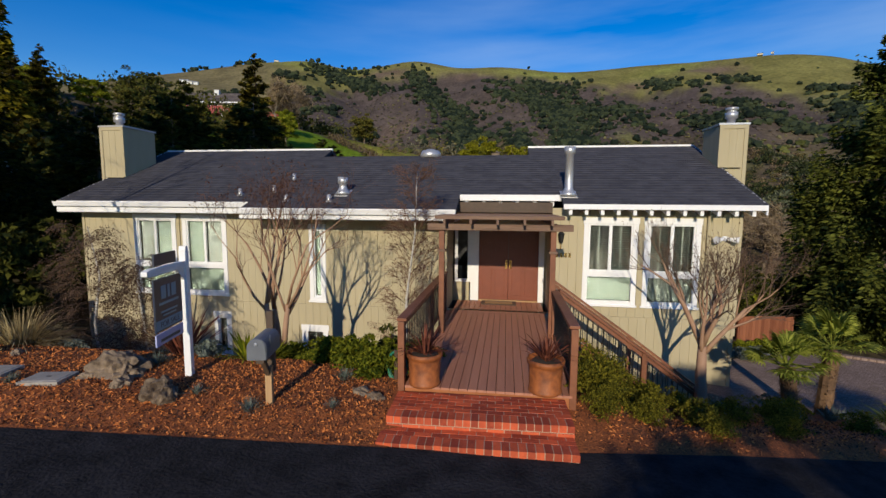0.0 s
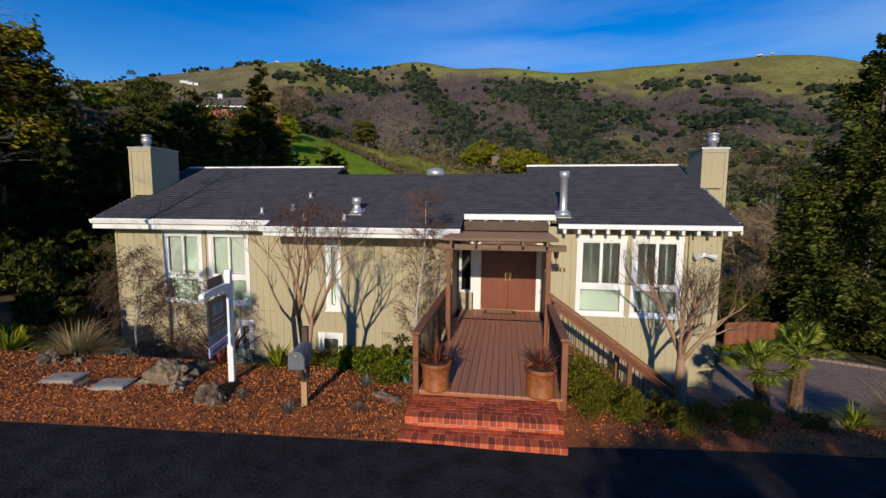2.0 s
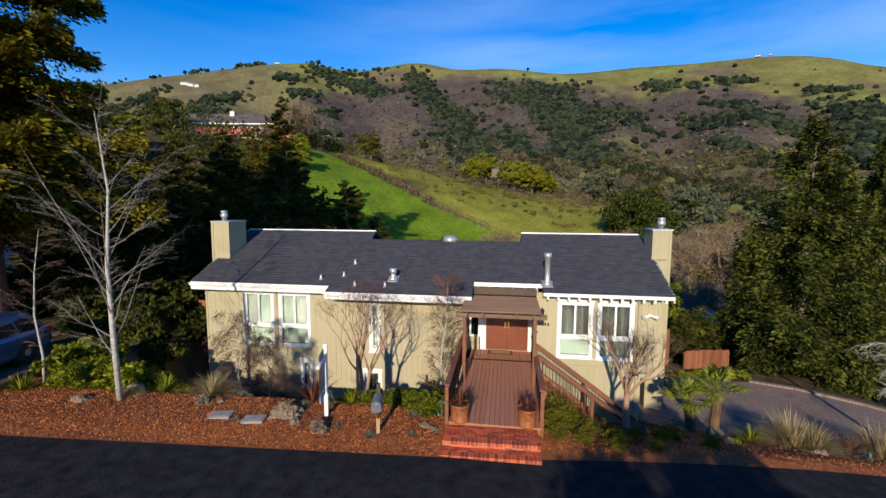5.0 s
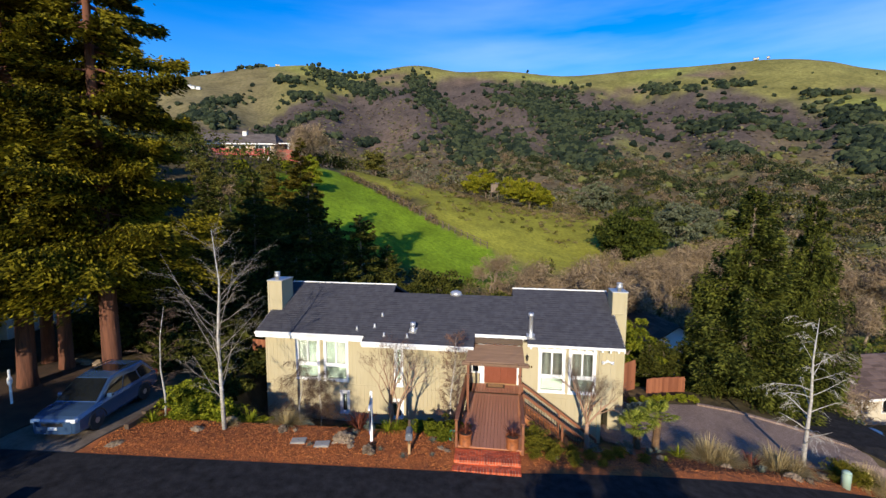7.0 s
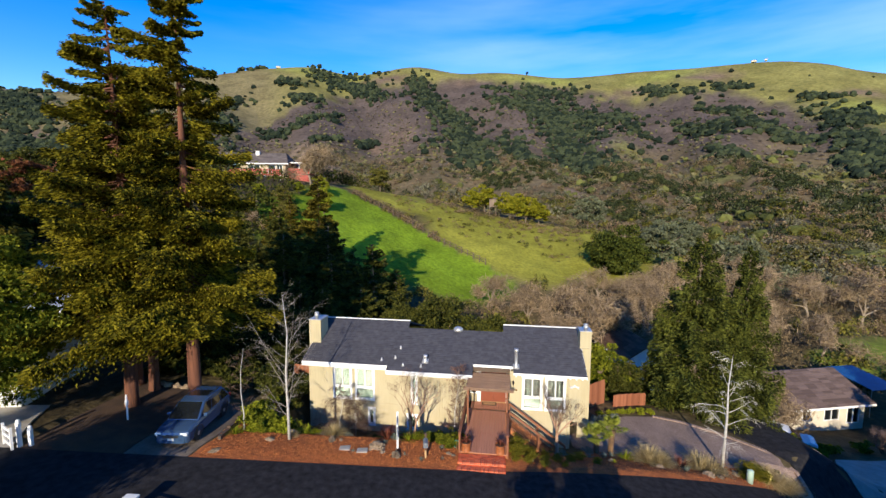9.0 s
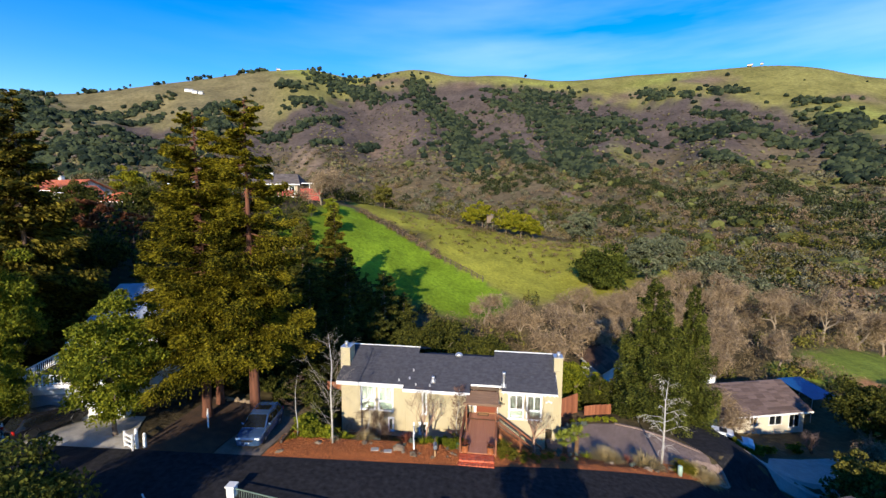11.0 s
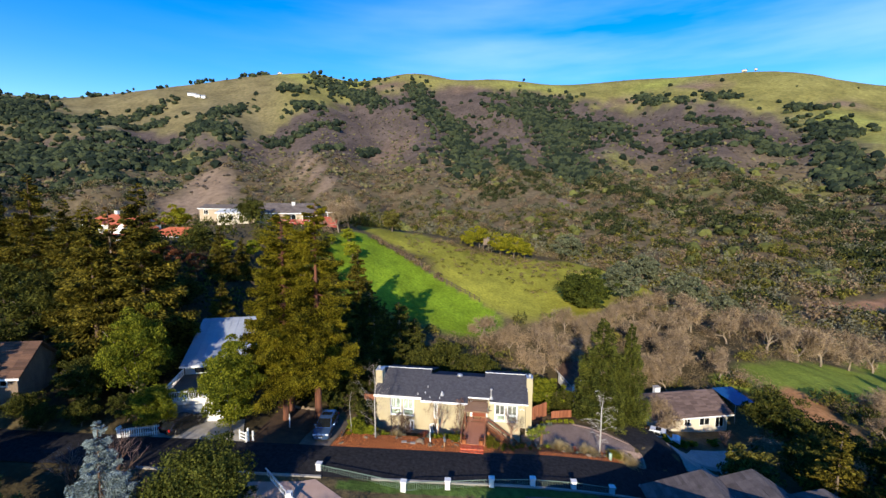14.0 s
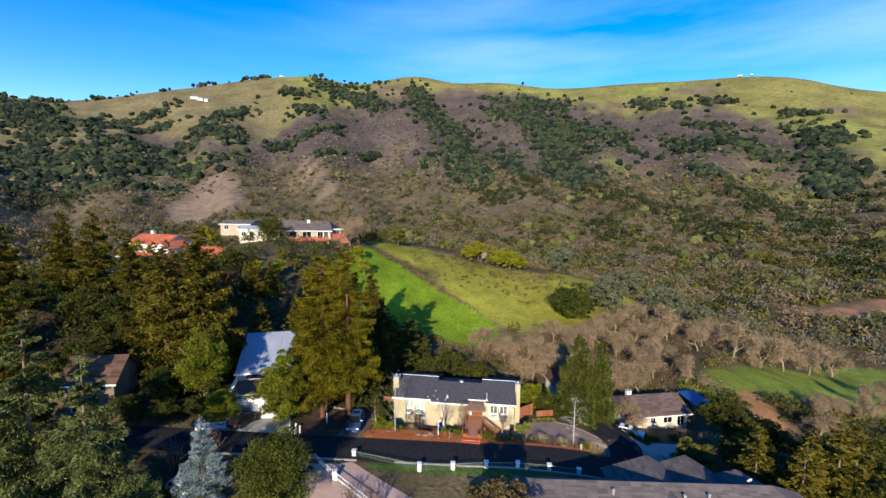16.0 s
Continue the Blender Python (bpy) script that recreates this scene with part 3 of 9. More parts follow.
for a, b, v0, v1 in ROOF:
    v = v0
    r = 0
    while v < v1 - 0.02:
        top = min(v + row + 0.03, v1)
        x = a - rnd.random() * 0.5
        while x < b:
            w = rnd.uniform(0.22, 0.42)
            xa, xb = max(x, a), min(x + w, b)
            if xb - xa > 0.01:
                th = rnd.uniform(0.010, 0.019)
                courses.add([(xa, v, rz_(v) + th), (xb, v, rz_(v) + th), (xb, top, rz_(top) + 0.003), (xa, top, rz_(top) + 0.003), (xa, v, rz_(v) - 0.012), (xb, v, rz_(v) - 0.012)],
                            [(0, 1, 2, 3), (4, 5, 1, 0)])
            x += w
        v += row
        r += 1
tagged(part("shingle_cover", courses, M_ROOF, roof), kind="stuff")


def fascia(x0, x1, v, z, h=0.2, gutter=True):
    g = Geo().box(x0, v - 0.03, z - h, x1, v, z)
    f = part("fascia", g, M_TRIM, house, "white fascia board", bevel=0.004)
    if gutter:
        part("gutter", Geo().prism([(v - 0.032, z - 0.02), (v - 0.032, z - 0.14), (v - 0.11, z - 0.14), (v - 0.145, z - 0.02), (v - 0.13, z - 0.02), (v - 0.10, z - 0.125), (v - 0.045, z - 0.125), (v - 0.045, z - 0.02)], "x", x0, x1), M_TRIM, f)
    return f


fascia(-11.64, -5.95, -0.46, 2.715, 0.30)
fascia(-5.95, -0.55, -0.86, 2.57, 0.26)
fascia(-0.55, 1.92, 0.04, 2.935, 0.15, False)
fascia(1.92, 6.24, -0.46, 2.715, 0.12, False)
part("barge_board", Geo().prism([(-0.45, 2.46), (RV, rz_(RV) - 0.24), (RV, rz_(RV) + 0.01), (-0.45, 2.725)], "x", -11.66, -11.622), M_TRIM, house)
part("barge_board", Geo().prism([(-0.45, 2.50), (RV, rz_(RV) - 0.2), (RV, rz_(RV) + 0.01), (-0.45, 2.725)], "x", 6.222, 6.26), M_TRIM, house)
part("ridge_cap", Geo().box(-11.62, RV - 0.01, rz_(RV) - 0.05, -5.35, RV + 0.07, rz_(RV) + 0.055), M_TRIM, house, "white ridge flashing")
part("ridge_cap", Geo().box(1.25, RV - 0.01, rz_(RV) - 0.05, 6.22, RV + 0.07, rz_(RV) + 0.055), M_TRIM, house, "white ridge flashing")
part("soffit", Geo().box(-11.6, -0.42, 2.40, -5.95, 0.0, 2.43).box(-5.95, -0.82, 2.29, -0.56, 0.0, 2.32), M_TRIM, house)
for i in range(12):
    u = 2.05 + i * 0.355
    part("rafter_tail", Geo().prism([(-0.43, 2.47), (0.0, 2.60), (0.0, 2.78), (-0.43, 2.60)], "x", u, u + 0.075), M_TRIM, house)
for i in range(6):
    u = -0.42 + i * 0.42
    part("rafter_tail", Geo().prism([(0.07, 2.66), (0.9, 2.93), (0.9, 3.03), (0.07, 2.76)], "x", u, u + 0.075), M_TRIM, house)
# soffit coloured dark too, standing in for recess shade
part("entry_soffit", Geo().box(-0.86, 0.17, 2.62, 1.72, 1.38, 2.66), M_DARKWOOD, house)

# chimneys, vents, flue
for (x0, x1, y0, y1, top, foot) in ((-11.86, -11.04, 1.20, 2.42, 4.97, BASE), (6.14, 6.84, 1.82, 2.80, 4.82, BASE - 0.6)):
    ch = part("chimney", Geo().box(x0, y0, foot, x1, y1, top), M_SIDING, house, "tan boarded chimney chase", bevel=0.01)
    for i in range(4):
        u = x0 + (x1 - x0) * (i + 0.5) / 4
        part("batten", Geo().box(u - 0.006, y0 - 0.006, foot, u + 0.006, y0 - 0.001, top), M_SIDING, ch)
    for u0, u1 in ((x0, x0 + 0.09), (x1 - 0.09, x1)):
        part("corner_board", Geo().box(u0, y0 - 0.022, foot, u1, y0 - 0.001, top - 0.10), M_SIDING, ch)
    part("top_board", Geo().box(x0, y0 - 0.022, top - 0.099, x1, y0 - 0.001, top), M_SIDING, ch)
    part("chimney_cap", Geo().box(x0 - 0.03, y0 - 0.03, top + 0.002, x1 + 0.03, y1 + 0.03, top + 0.05), M_STEEL, ch)
    part("roof_flashing", Geo().box(x0 - 0.02 if x0 > 0 else x1 - 0.6, y0 - 0.10, rz_(y0) + 0.0, x0 + 0.55 if x0 > 0 else x1 + 0.02, y0 - 0.024, rz_(y0) + 0.03), M_SIDING, ch)
    part("flue", Geo().lathe([(0.10, 0), (0.10, 0.14), (0.15, 0.15), (0.15, 0.30), (0.11, 0.31), (0.11, 0.35), (0.15, 0.36), (0.15, 0.42), (0.05, 0.44)], ((x0 + x1) / 2, (y0 + y1) / 2 - 0.3, top + 0.05), 16), M_STEEL, ch, "shiny metal flue cap", smooth=True)


def roof_pipe(u, v, h, r, name, label, flare=True):
    z = rz_(v)
    prof = [(r, 0), (r, h)] if not flare else [(r * 2.2, 0.02), (r * 1.5, 0.10), (r, 0.2), (r, h - 0.18), (r * 1.35, h - 0.16), (r * 1.35, h)]
    p = part(name, Geo().lathe(prof, (u, v, z - 0.03), 14), M_STEEL, house, label, smooth=True)
    part("flashing", Geo().prism([(v - r * 1.9, rz_(v - r * 1.9) + 0.02), (v + r * 1.9, rz_(v + r * 1.9) + 0.02), (v + r * 1.9, rz_(v + r * 1.9) + 0.03), (v - r * 1.9, rz_(v - r * 1.9) + 0.03)], "x", u - r * 1.9, u + r * 1.9), M_STEEL, p)


roof_pipe(2.08, 0.02, 1.18, 0.10, "flue_pipe", "tall galvanised flue pipe")
roof_pipe(-3.60, 0.05, 0.46, 0.10, "roof_vent", "flared galvanised roof vent")
for u, v in ((-6.42, -0.08), (-5.58, 0.15), (-5.42, 1.0), (-4.95, -0.42), (-3.80, -0.42)):
    roof_pipe(u, v, 0.22, 0.035, "vent_pipe", "small lead-collared vent pipe")
part("skylight", Geo().lathe([(0.33, 0), (0.33, 0.12), (0.26, 0.22), (0.1, 0.27)], (-1.82, 3.05, rz_(2.98) - 0.06), 18), M_STEEL, house, "pale domed skylight", smooth=True)

# entry: door wall, double door, sidelight
ev = 1.25
wall = part("entry_wall", Geo().box(-0.86, ev, -0.03, -0.40, ev + 0.12, 0.52), M_SIDING, house)
part("door_header", Geo().box(1.66, ev, -0.03, 1.72, ev + 0.12, 2.13).box(-0.40, ev, 2.13, 1.72, ev + 0.12, 2.62).box(-0.86, ev, 2.09, -0.40, ev + 0.12, 2.62), M_SIDING, house)
part("return_wall", Geo().box(-0.95, 0.162, -0.03, -0.861, ev + 0.12, 2.62), M_SIDING, house)
part("return_wall", Geo().box(1.721, 0.162, -0.03, 1.80, ev + 0.12, 2.62), M_SIDING, house)
door_frame = part("door_frame", Geo().box(-0.36, ev - 0.03, 0.0, -0.13, ev + 0.1, 2.12).box(1.51, ev - 0.03, 0.0, 1.66, ev + 0.1, 2.12).box(-0.13, ev - 0.03, 2.06, 1.51, ev + 0.1, 2.13), M_TRIM, house, "white door casing", bevel=0.005)
part("threshold", Geo().box(-0.13, ev - 0.06, 0.0, 1.51, ev + 0.08, 0.035), M_POSTWOOD, door_frame)
for i in range(2):
    a = -0.13 + i * 0.82
    d = part("door", Geo().box(a + 0.004, ev, 0.04, a + 0.816, ev + 0.05, 2.055), M_DOOR, house, "brown panelled entry door leaf", bevel=0.004)
    for pu in (0.10, 0.46):
        for pz0, pz1 in ((0.16, 0.92), (1.05, 1.52), (1.64, 1.94)):
            part("panel", Geo().box(a + pu, ev - 0.012, pz0, a + pu + 0.26, ev - 0.001, pz1), M_DOOR, d, bevel=0.008)
    hx = a + (0.76 if i == 0 else 0.06)
    part("door_handle", Geo().box(hx - 0.03, ev - 0.02, 0.92, hx + 0.03, ev - 0.001, 1.16).tube([(hx, ev - 0.02, 1.13), (hx, ev - 0.075, 1.08), (hx, ev - 0.075, 0.98), (hx, ev - 0.02, 0.94)], [0.012] * 4, 8), M_BRASS, d, "polished brass handle")
side = part("sidelight", Geo().box(-0.80, ev - 0.02, 0.52, -0.72, ev + 0.06, 2.09).box(-0.44, ev - 0.02, 0.52, -0.36, ev + 0.06, 2.09).box(-0.72, ev - 0.02, 0.52, -0.44, ev + 0.06, 0.6).box(-0.72, ev - 0.02, 2.0, -0.44, ev + 0.06, 2.09), M_TRIM, house, "narrow white-framed sidelight")
part("pane", Geo().box(-0.72, ev + 0.02, 0.6, -0.44, ev + 0.03, 2.0), M_DARKGLASS, side)
# sconce, flood light, number bars
sc = part("wall_lamp", Geo().lathe([(0.02, 0), (0.05, 0.03), (0.075, 0.20), (0.085, 0.22), (0.03, 0.28), (0.012, 0.34)], (1.93, -0.10, 1.78), 10).box(1.90, -0.07, 1.86, 1.96, 0.0, 2.06), M_BLACK, house, "black lantern wall lamp", smooth=False)
part("lamp_bracket", Geo().tube([(1.93, -0.02, 1.62), (1.93, -0.10, 1.70), (1.93, -0.10, 1.78)], [0.012] * 3, 6), M_BRASS, sc)
fl = part("flood_light", Geo().box(5.55, -0.06, 1.90, 5.65, 0.0, 2.0), M_TRIM, house, "white twin flood light")
for sgn in (-1, 1):
    part("lamp_head", Geo().tube([(5.6, -0.06, 1.95), (5.6 + sgn * 0.12, -0.14, 1.93), (5.6 + sgn * 0.24, -0.2, 1.92)], [0.03, 0.05, 0.085], 10), M_TRIM, fl)
nb = part("number_plate", Geo().box(1.83, -0.012, 1.42, 1.88, -0.001, 1.53), M_BRASS, house, "small brass digit bars")
for i in range(3):
    part("digit_bar", Geo().box(1.93 + i * 0.10, -0.012, 1.42, 1.985 + i * 0.10, -0.001, 1.53), M_BRASS, nb)

# ---- deck ----
deck = thing("deck_bridge", "reddish brown composite deck bridging to the entry", "deck", HM)
D0, D1, W0, W1 = -4.78, 1.18, -0.84, 1.60
nb_ = 18
bw = (W1 - W0) / nb_
for i in range(nb_):
    a = W0 + i * bw
    vend = D1 if -0.8 < a and a + bw < 1.72 else -0.06
    part("deck_board", Geo().box(a, D0, -0.035, a + bw - 0.009, vend, 0.0), M_DECK, deck)
part("deck_joists", Geo().box(W0, D0 + 0.02, -0.28, W0 + 0.05, -0.1, -0.04).box(W1 - 0.05, D0 + 0.02, -0.28, W1, -0.1, -0.04).box(W0 + 0.05, D0 + 0.02, -0.28, W1 - 0.05, D0 + 0.07, -0.04)
     .box(W0 + 0.05, -2.6, -0.28, W1 - 0.05, -2.55, -0.04).box(0.3, D0 + 0.08, -0.28, 0.35, -2.61, -0.04), M_REDWOOD, deck)
for u, v in ((W0 + 0.12, -2.5), (W1 - 0.12, -2.5), (W0 + 0.12, -0.5), (W1 - 0.12, -0.5)):
    part("deck_pier", Geo().box(u - 0.07, v - 0.07, -2.6, u + 0.07, v + 0.07, -0.28), M_REDWOOD, deck)


def railing(name, pts, parent_label, rail_z=0.98, spacing=0.13, end=None):
    """A top rail with posts at the given points and thin black balusters; points carry the walking height."""
    r = thing(name, parent_label, "railing", HM)
    for (a, b) in zip(pts, pts[1:]):
        a, b = Vector(a), Vector(b)
        part("top_rail", Geo().beam(a + Vector((0, 0, rail_z)), b + Vector((0, 0, rail_z)), 0.15, 0.045), M_RAIL, r, bevel=0.006)
        part("upper_bar", Geo().beam(a + Vector((0, 0, rail_z - 0.09)), b + Vector((0, 0, rail_z - 0.09)), 0.04, 0.07), M_RAIL, r)
        part("bottom_bar", Geo().beam(a + Vector((0, 0, 0.11)), b + Vector((0, 0, 0.11)), 0.04, 0.07), M_RAIL, r)
        n = int((b - a).length / spacing)
        for i in range(1, n):
            p = a.lerp(b, i / n)
            part("baluster", Geo().tube([p + Vector((0, 0, 0.12)), p + Vector((0, 0, rail_z - 0.10))], [0.0095, 0.0095], 5), M_BLACK, r)
    for p in pts:
        part("post", Geo().box(p[0] - 0.05, p[1] - 0.05, p[2] - 0.25, p[0] + 0.05, p[1] + 0.05, p[2] + rail_z - 0.022), M_RAIL, r, bevel=0.008)
    return r


railing("deck_railing", [(-0.90, -4.72, 0), (-0.90, -2.07, 0), (-0.90, -0.08, 0)], "brown wooden deck railing with black balusters")
railing("deck_railing", [(1.60, -4.72, 0), (1.60, -2.15, 0)], "brown wooden deck railing with black balusters")

# ---- stairs down to the drive ----
SU0, SU1, SZ1 = 1.68, 5.05, -2.42
stairs = thing("outdoor_stairs", "red-stained wooden stairs down to the drive", "stairs", HM)
V0, V1 = -1.95, -0.85
ns = 13
for i in range(ns):
    u = SU0 + (SU1 - SU0) * i / ns
    z = SZ1 * (i + 0.6) / ns
    part("tread", Geo().box(u, V0 + 0.05, z - 0.04, u + (SU1 - SU0) / ns + 0.03, V1 - 0.05, z), M_REDWOOD, stairs, bevel=0.004)
    part("riser", Geo().box(u + 0.005, V0 + 0.05, z - 0.19, u + 0.02, V1 - 0.05, z - 0.042), M_REDWOOD, stairs)
sl = SZ1 / (SU1 - SU0)
for v in (V0, V1):
    part("stringer", Geo().prism([(SU0 - 0.02, 0.02), (SU0 - 0.02, -0.30), (SU1 - 0.25, SZ1 - 0.05), (SU1 + 0.02, SZ1 - 0.05), (SU1 + 0.02, SZ1 + 0.10)], "y", v - 0.025, v + 0.025), M_REDWOOD, stairs)
for v in (V0, V1):
    railing("stair_railing", [(SU0 + 0.03, v, -0.02), (SU0 + 1.72, v, sl * 1.70), (SU1 - 0.02, v, SZ1)], "reddish brown stair railing with black balusters", 1.0)

# ---- pergola ----
perg = thing("pergola", "weathered brown pergola over the entry", "pergola", HM)
for u in (-0.70, 1.55):
    part("post", Geo().box(u - 0.055, -2.055, 0.0, u + 0.055, -1.945, 2.32), M_RAIL, perg, bevel=0.006)
    part("post_collar", Geo().box(u - 0.085, -2.085, 1.72, u + 0.085, -1.915, 1.77), M_PERGOLA, perg)
for v in (-2.09, -1.91):
    part("beam", Geo().box(-0.98, v - 0.025, 2.17, 1.92, v + 0.025, 2.30), M_PERGOLA, perg, bevel=0.006)
for i in range(5):
    u = -0.62 + i * 0.52
    part("rafter", Geo().box(u, -2.42, 2.30, u + 0.05, -0.02, 2.40), M_PERGOLA, perg, bevel=0.006)
for i in range(16):
    v = -2.34 + i * 0.148
    part("slat", Geo().box(-0.80, v, 2.40, 1.72, v + 0.045, 2.47), M_PERGOLA, perg, bevel=0.004)

mat_ = thing("doormat", "tan coir doormat with a dark border on the deck", "doormat", HM @ pose(0, 0.30, 0))
part("border", Geo().box(-0.02, 0.42, 0.001, 0.92, 0.50, 0.018).box(-0.02, 0.80, 0.001, 0.92, 0.88, 0.018).box(-0.02, 0.50, 0.001, 0.08, 0.80, 0.018).box(0.82, 0.50, 0.001, 0.92, 0.80, 0.018), M_DARKWOOD, mat_)
part("coir", Geo().box(0.081, 0.501, 0.001, 0.819, 0.799, 0.014), M_POSTWOOD, mat_, "tan coir centre")

# ---- brick steps ----
steps = thing("brick_steps", "red brick landing and step with pale mortar", "steps", HM @ pose(0.3, -5.2, 0, 0, 0, 2.2) @ pose(-0.3, 5.2, 0))


def brick_tier(u0, u1, v0, v1, ztop, zbot):
    part("mortar_bed", Geo().box(u0 + 0.008, v0 + 0.008, zbot, u1 - 0.008, v1, ztop - 0.005), M_MORTAR, steps)
    bl, bwid, j = 0.195, 0.088, 0.011
    rnd = random.Random(int(abs(v0) * 100))
    n = int((u1 - u0) / (bwid + j))
    pitch = (u1 - u0 + j) / n
    for i in range(n):                                # upright course along the front edge
        a = u0 + i * pitch
        part("brick", Geo().box(a, v0, ztop - 0.092, a + pitch - j, v0 + bl, ztop + rnd.uniform(-0.003, 0.003)), M_BRICK, steps)
    if ztop - 0.106 > zbot + 0.05:
        n2 = int((u1 - u0) / (bl + j))
        p2 = (u1 - u0 + j) / n2
        for i in range(n2):
            a = u0 + i * p2
            part("brick", Geo().box(a, v0, ztop - 0.19, a + p2 - j, v0 + bwid, ztop - 0.106), M_BRICK, steps)
    v, r = v0 + bl + j, 0
    while v < v1 - 0.05:
        n3 = int((u1 - u0) / (bl + j))
        p3 = (u1 - u0 + j) / n3
        off = (r % 2) * p3 / 2
        for i in range(-1, n3):
            a, b = max(u0, u0 + off + i * p3), min(u1, u0 + off + (i + 1) * p3 - j)
            if b - a > 0.03:
                part("brick", Geo().box(a, v, ztop - 0.06, b, min(v + bwid, v1), ztop + rnd.uniform(-0.003, 0.003)), M_BRICK, steps)
        v += bwid + j
        r += 1


brick_tier(-0.90, 1.50, -5.60, -4.84, -0.05, -0.55)
brick_tier(-0.94, 1.49, -6.00, -5.61, -0.19, -0.5)


# ---- plants: generators ----
def leaf_quads(c, size, rng, up=0.0, along=None, slim=0.55):
    """Small four-cornered leaves at the points c, turned at random (or lengthwise along the given directions)."""
    n = len(c)
    d = rng.normal(size=(n, 3)) if along is None else along + rng.normal(size=(n, 3)) * 0.35
    d[:, 2] += up
    d /= np.linalg.norm(d, axis=1, keepdims=True) + 1e-9
    e = np.cross(d, rng.normal(size=(n, 3)))
    e /= np.linalg.norm(e, axis=1, keepdims=True) + 1e-9
    s = (size * rng.uniform(0.6, 1.4, n))[:, None]
    d, e = d * s, e * s * slim
    v = np.stack([c - d, c + e * 0.9 - d * 0.1, c + d, c - e * 0.9 - d * 0.1], 1).reshape(-1, 3)
    return v, np.arange(4 * n).reshape(n, 4)


def crown_points(n, clumps, rng, shape, spread):
    """Points on the shells of many small clumps; shape(rng, k) gives the clumps' centres."""
    centres = shape(rng, clumps)
    which = rng.randint(0, clumps, n)
    d = rng.normal(size=(n, 3))
    d /= np.linalg.norm(d, axis=1, keepdims=True)
    d[:, 2] = np.where(d[:, 2] < -0.2, -d[:, 2], d[:, 2])
    r = spread * rng.uniform(0.55, 1.0, n) * rng.uniform(0.6, 1.35, clumps)[which]
    return centres[which] + d * r[:, None] * np.array([1, 1, 0.75])


def oval(rx, ry, rz, z, hollow=0.5, rough=0.25):
    def shape(rng, k):
        d = rng.normal(size=(k, 3))
        d /= np.linalg.norm(d, axis=1, keepdims=True)
        r = rng.uniform(hollow, 1.0, k) ** 0.6 * (1 + rough * rng.normal(size=k))
        return d * r[:, None] * np.array([rx, ry, rz]) + np.array([0, 0, z])
    return shape


def broadleaf(h, rx, rz, seed, leaf, n=9000, clumps=70, size=0.14, stem=0.25, trunk_mat=None, bare=0.25, spread=0.75):
    """Trunk with limbs and a crown of leaf clumps; returns the two meshes."""
    rng, rnd = np.random.RandomState(seed), random.Random(seed)
    zc = h - rz
    g = Geo()
    top = h * 0.62
    lean = [rnd.uniform(-0.06, 0.06) * h for _ in range(2)]
    g.tube([(0, 0, -0.4), (lean[0] * 0.3, lean[1] * 0.3, h * bare), (lean[0], lean[1], top)], [stem, stem * 0.75, stem * 0.35], 8)
    for i in range(9):
        a, z0 = rnd.uniform(0, 6.28), h * rnd.uniform(bare * 0.8, 0.55)
        ln = rx * rnd.uniform(0.6, 0.95)
        g.tube([(lean[0] * z0 / top, lean[1] * z0 / top, z0), (ln * 0.5 * math.cos(a), ln * 0.5 * math.sin(a), z0 + ln * 0.35), (ln * math.cos(a), ln * math.sin(a), z0 + ln * 0.8)], [stem * 0.45, stem * 0.25, stem * 0.08], 5)
    pts = crown_points(n, clumps, rng, oval(rx * 0.85, rx * 0.85, rz * 0.85, zc), spread * rx * 0.36)
    v, f = leaf_quads(pts, size, rng)
    return g.mesh("trunk", trunk_mat or M_BARK, True), np_mesh("crown", v, f, leaf)


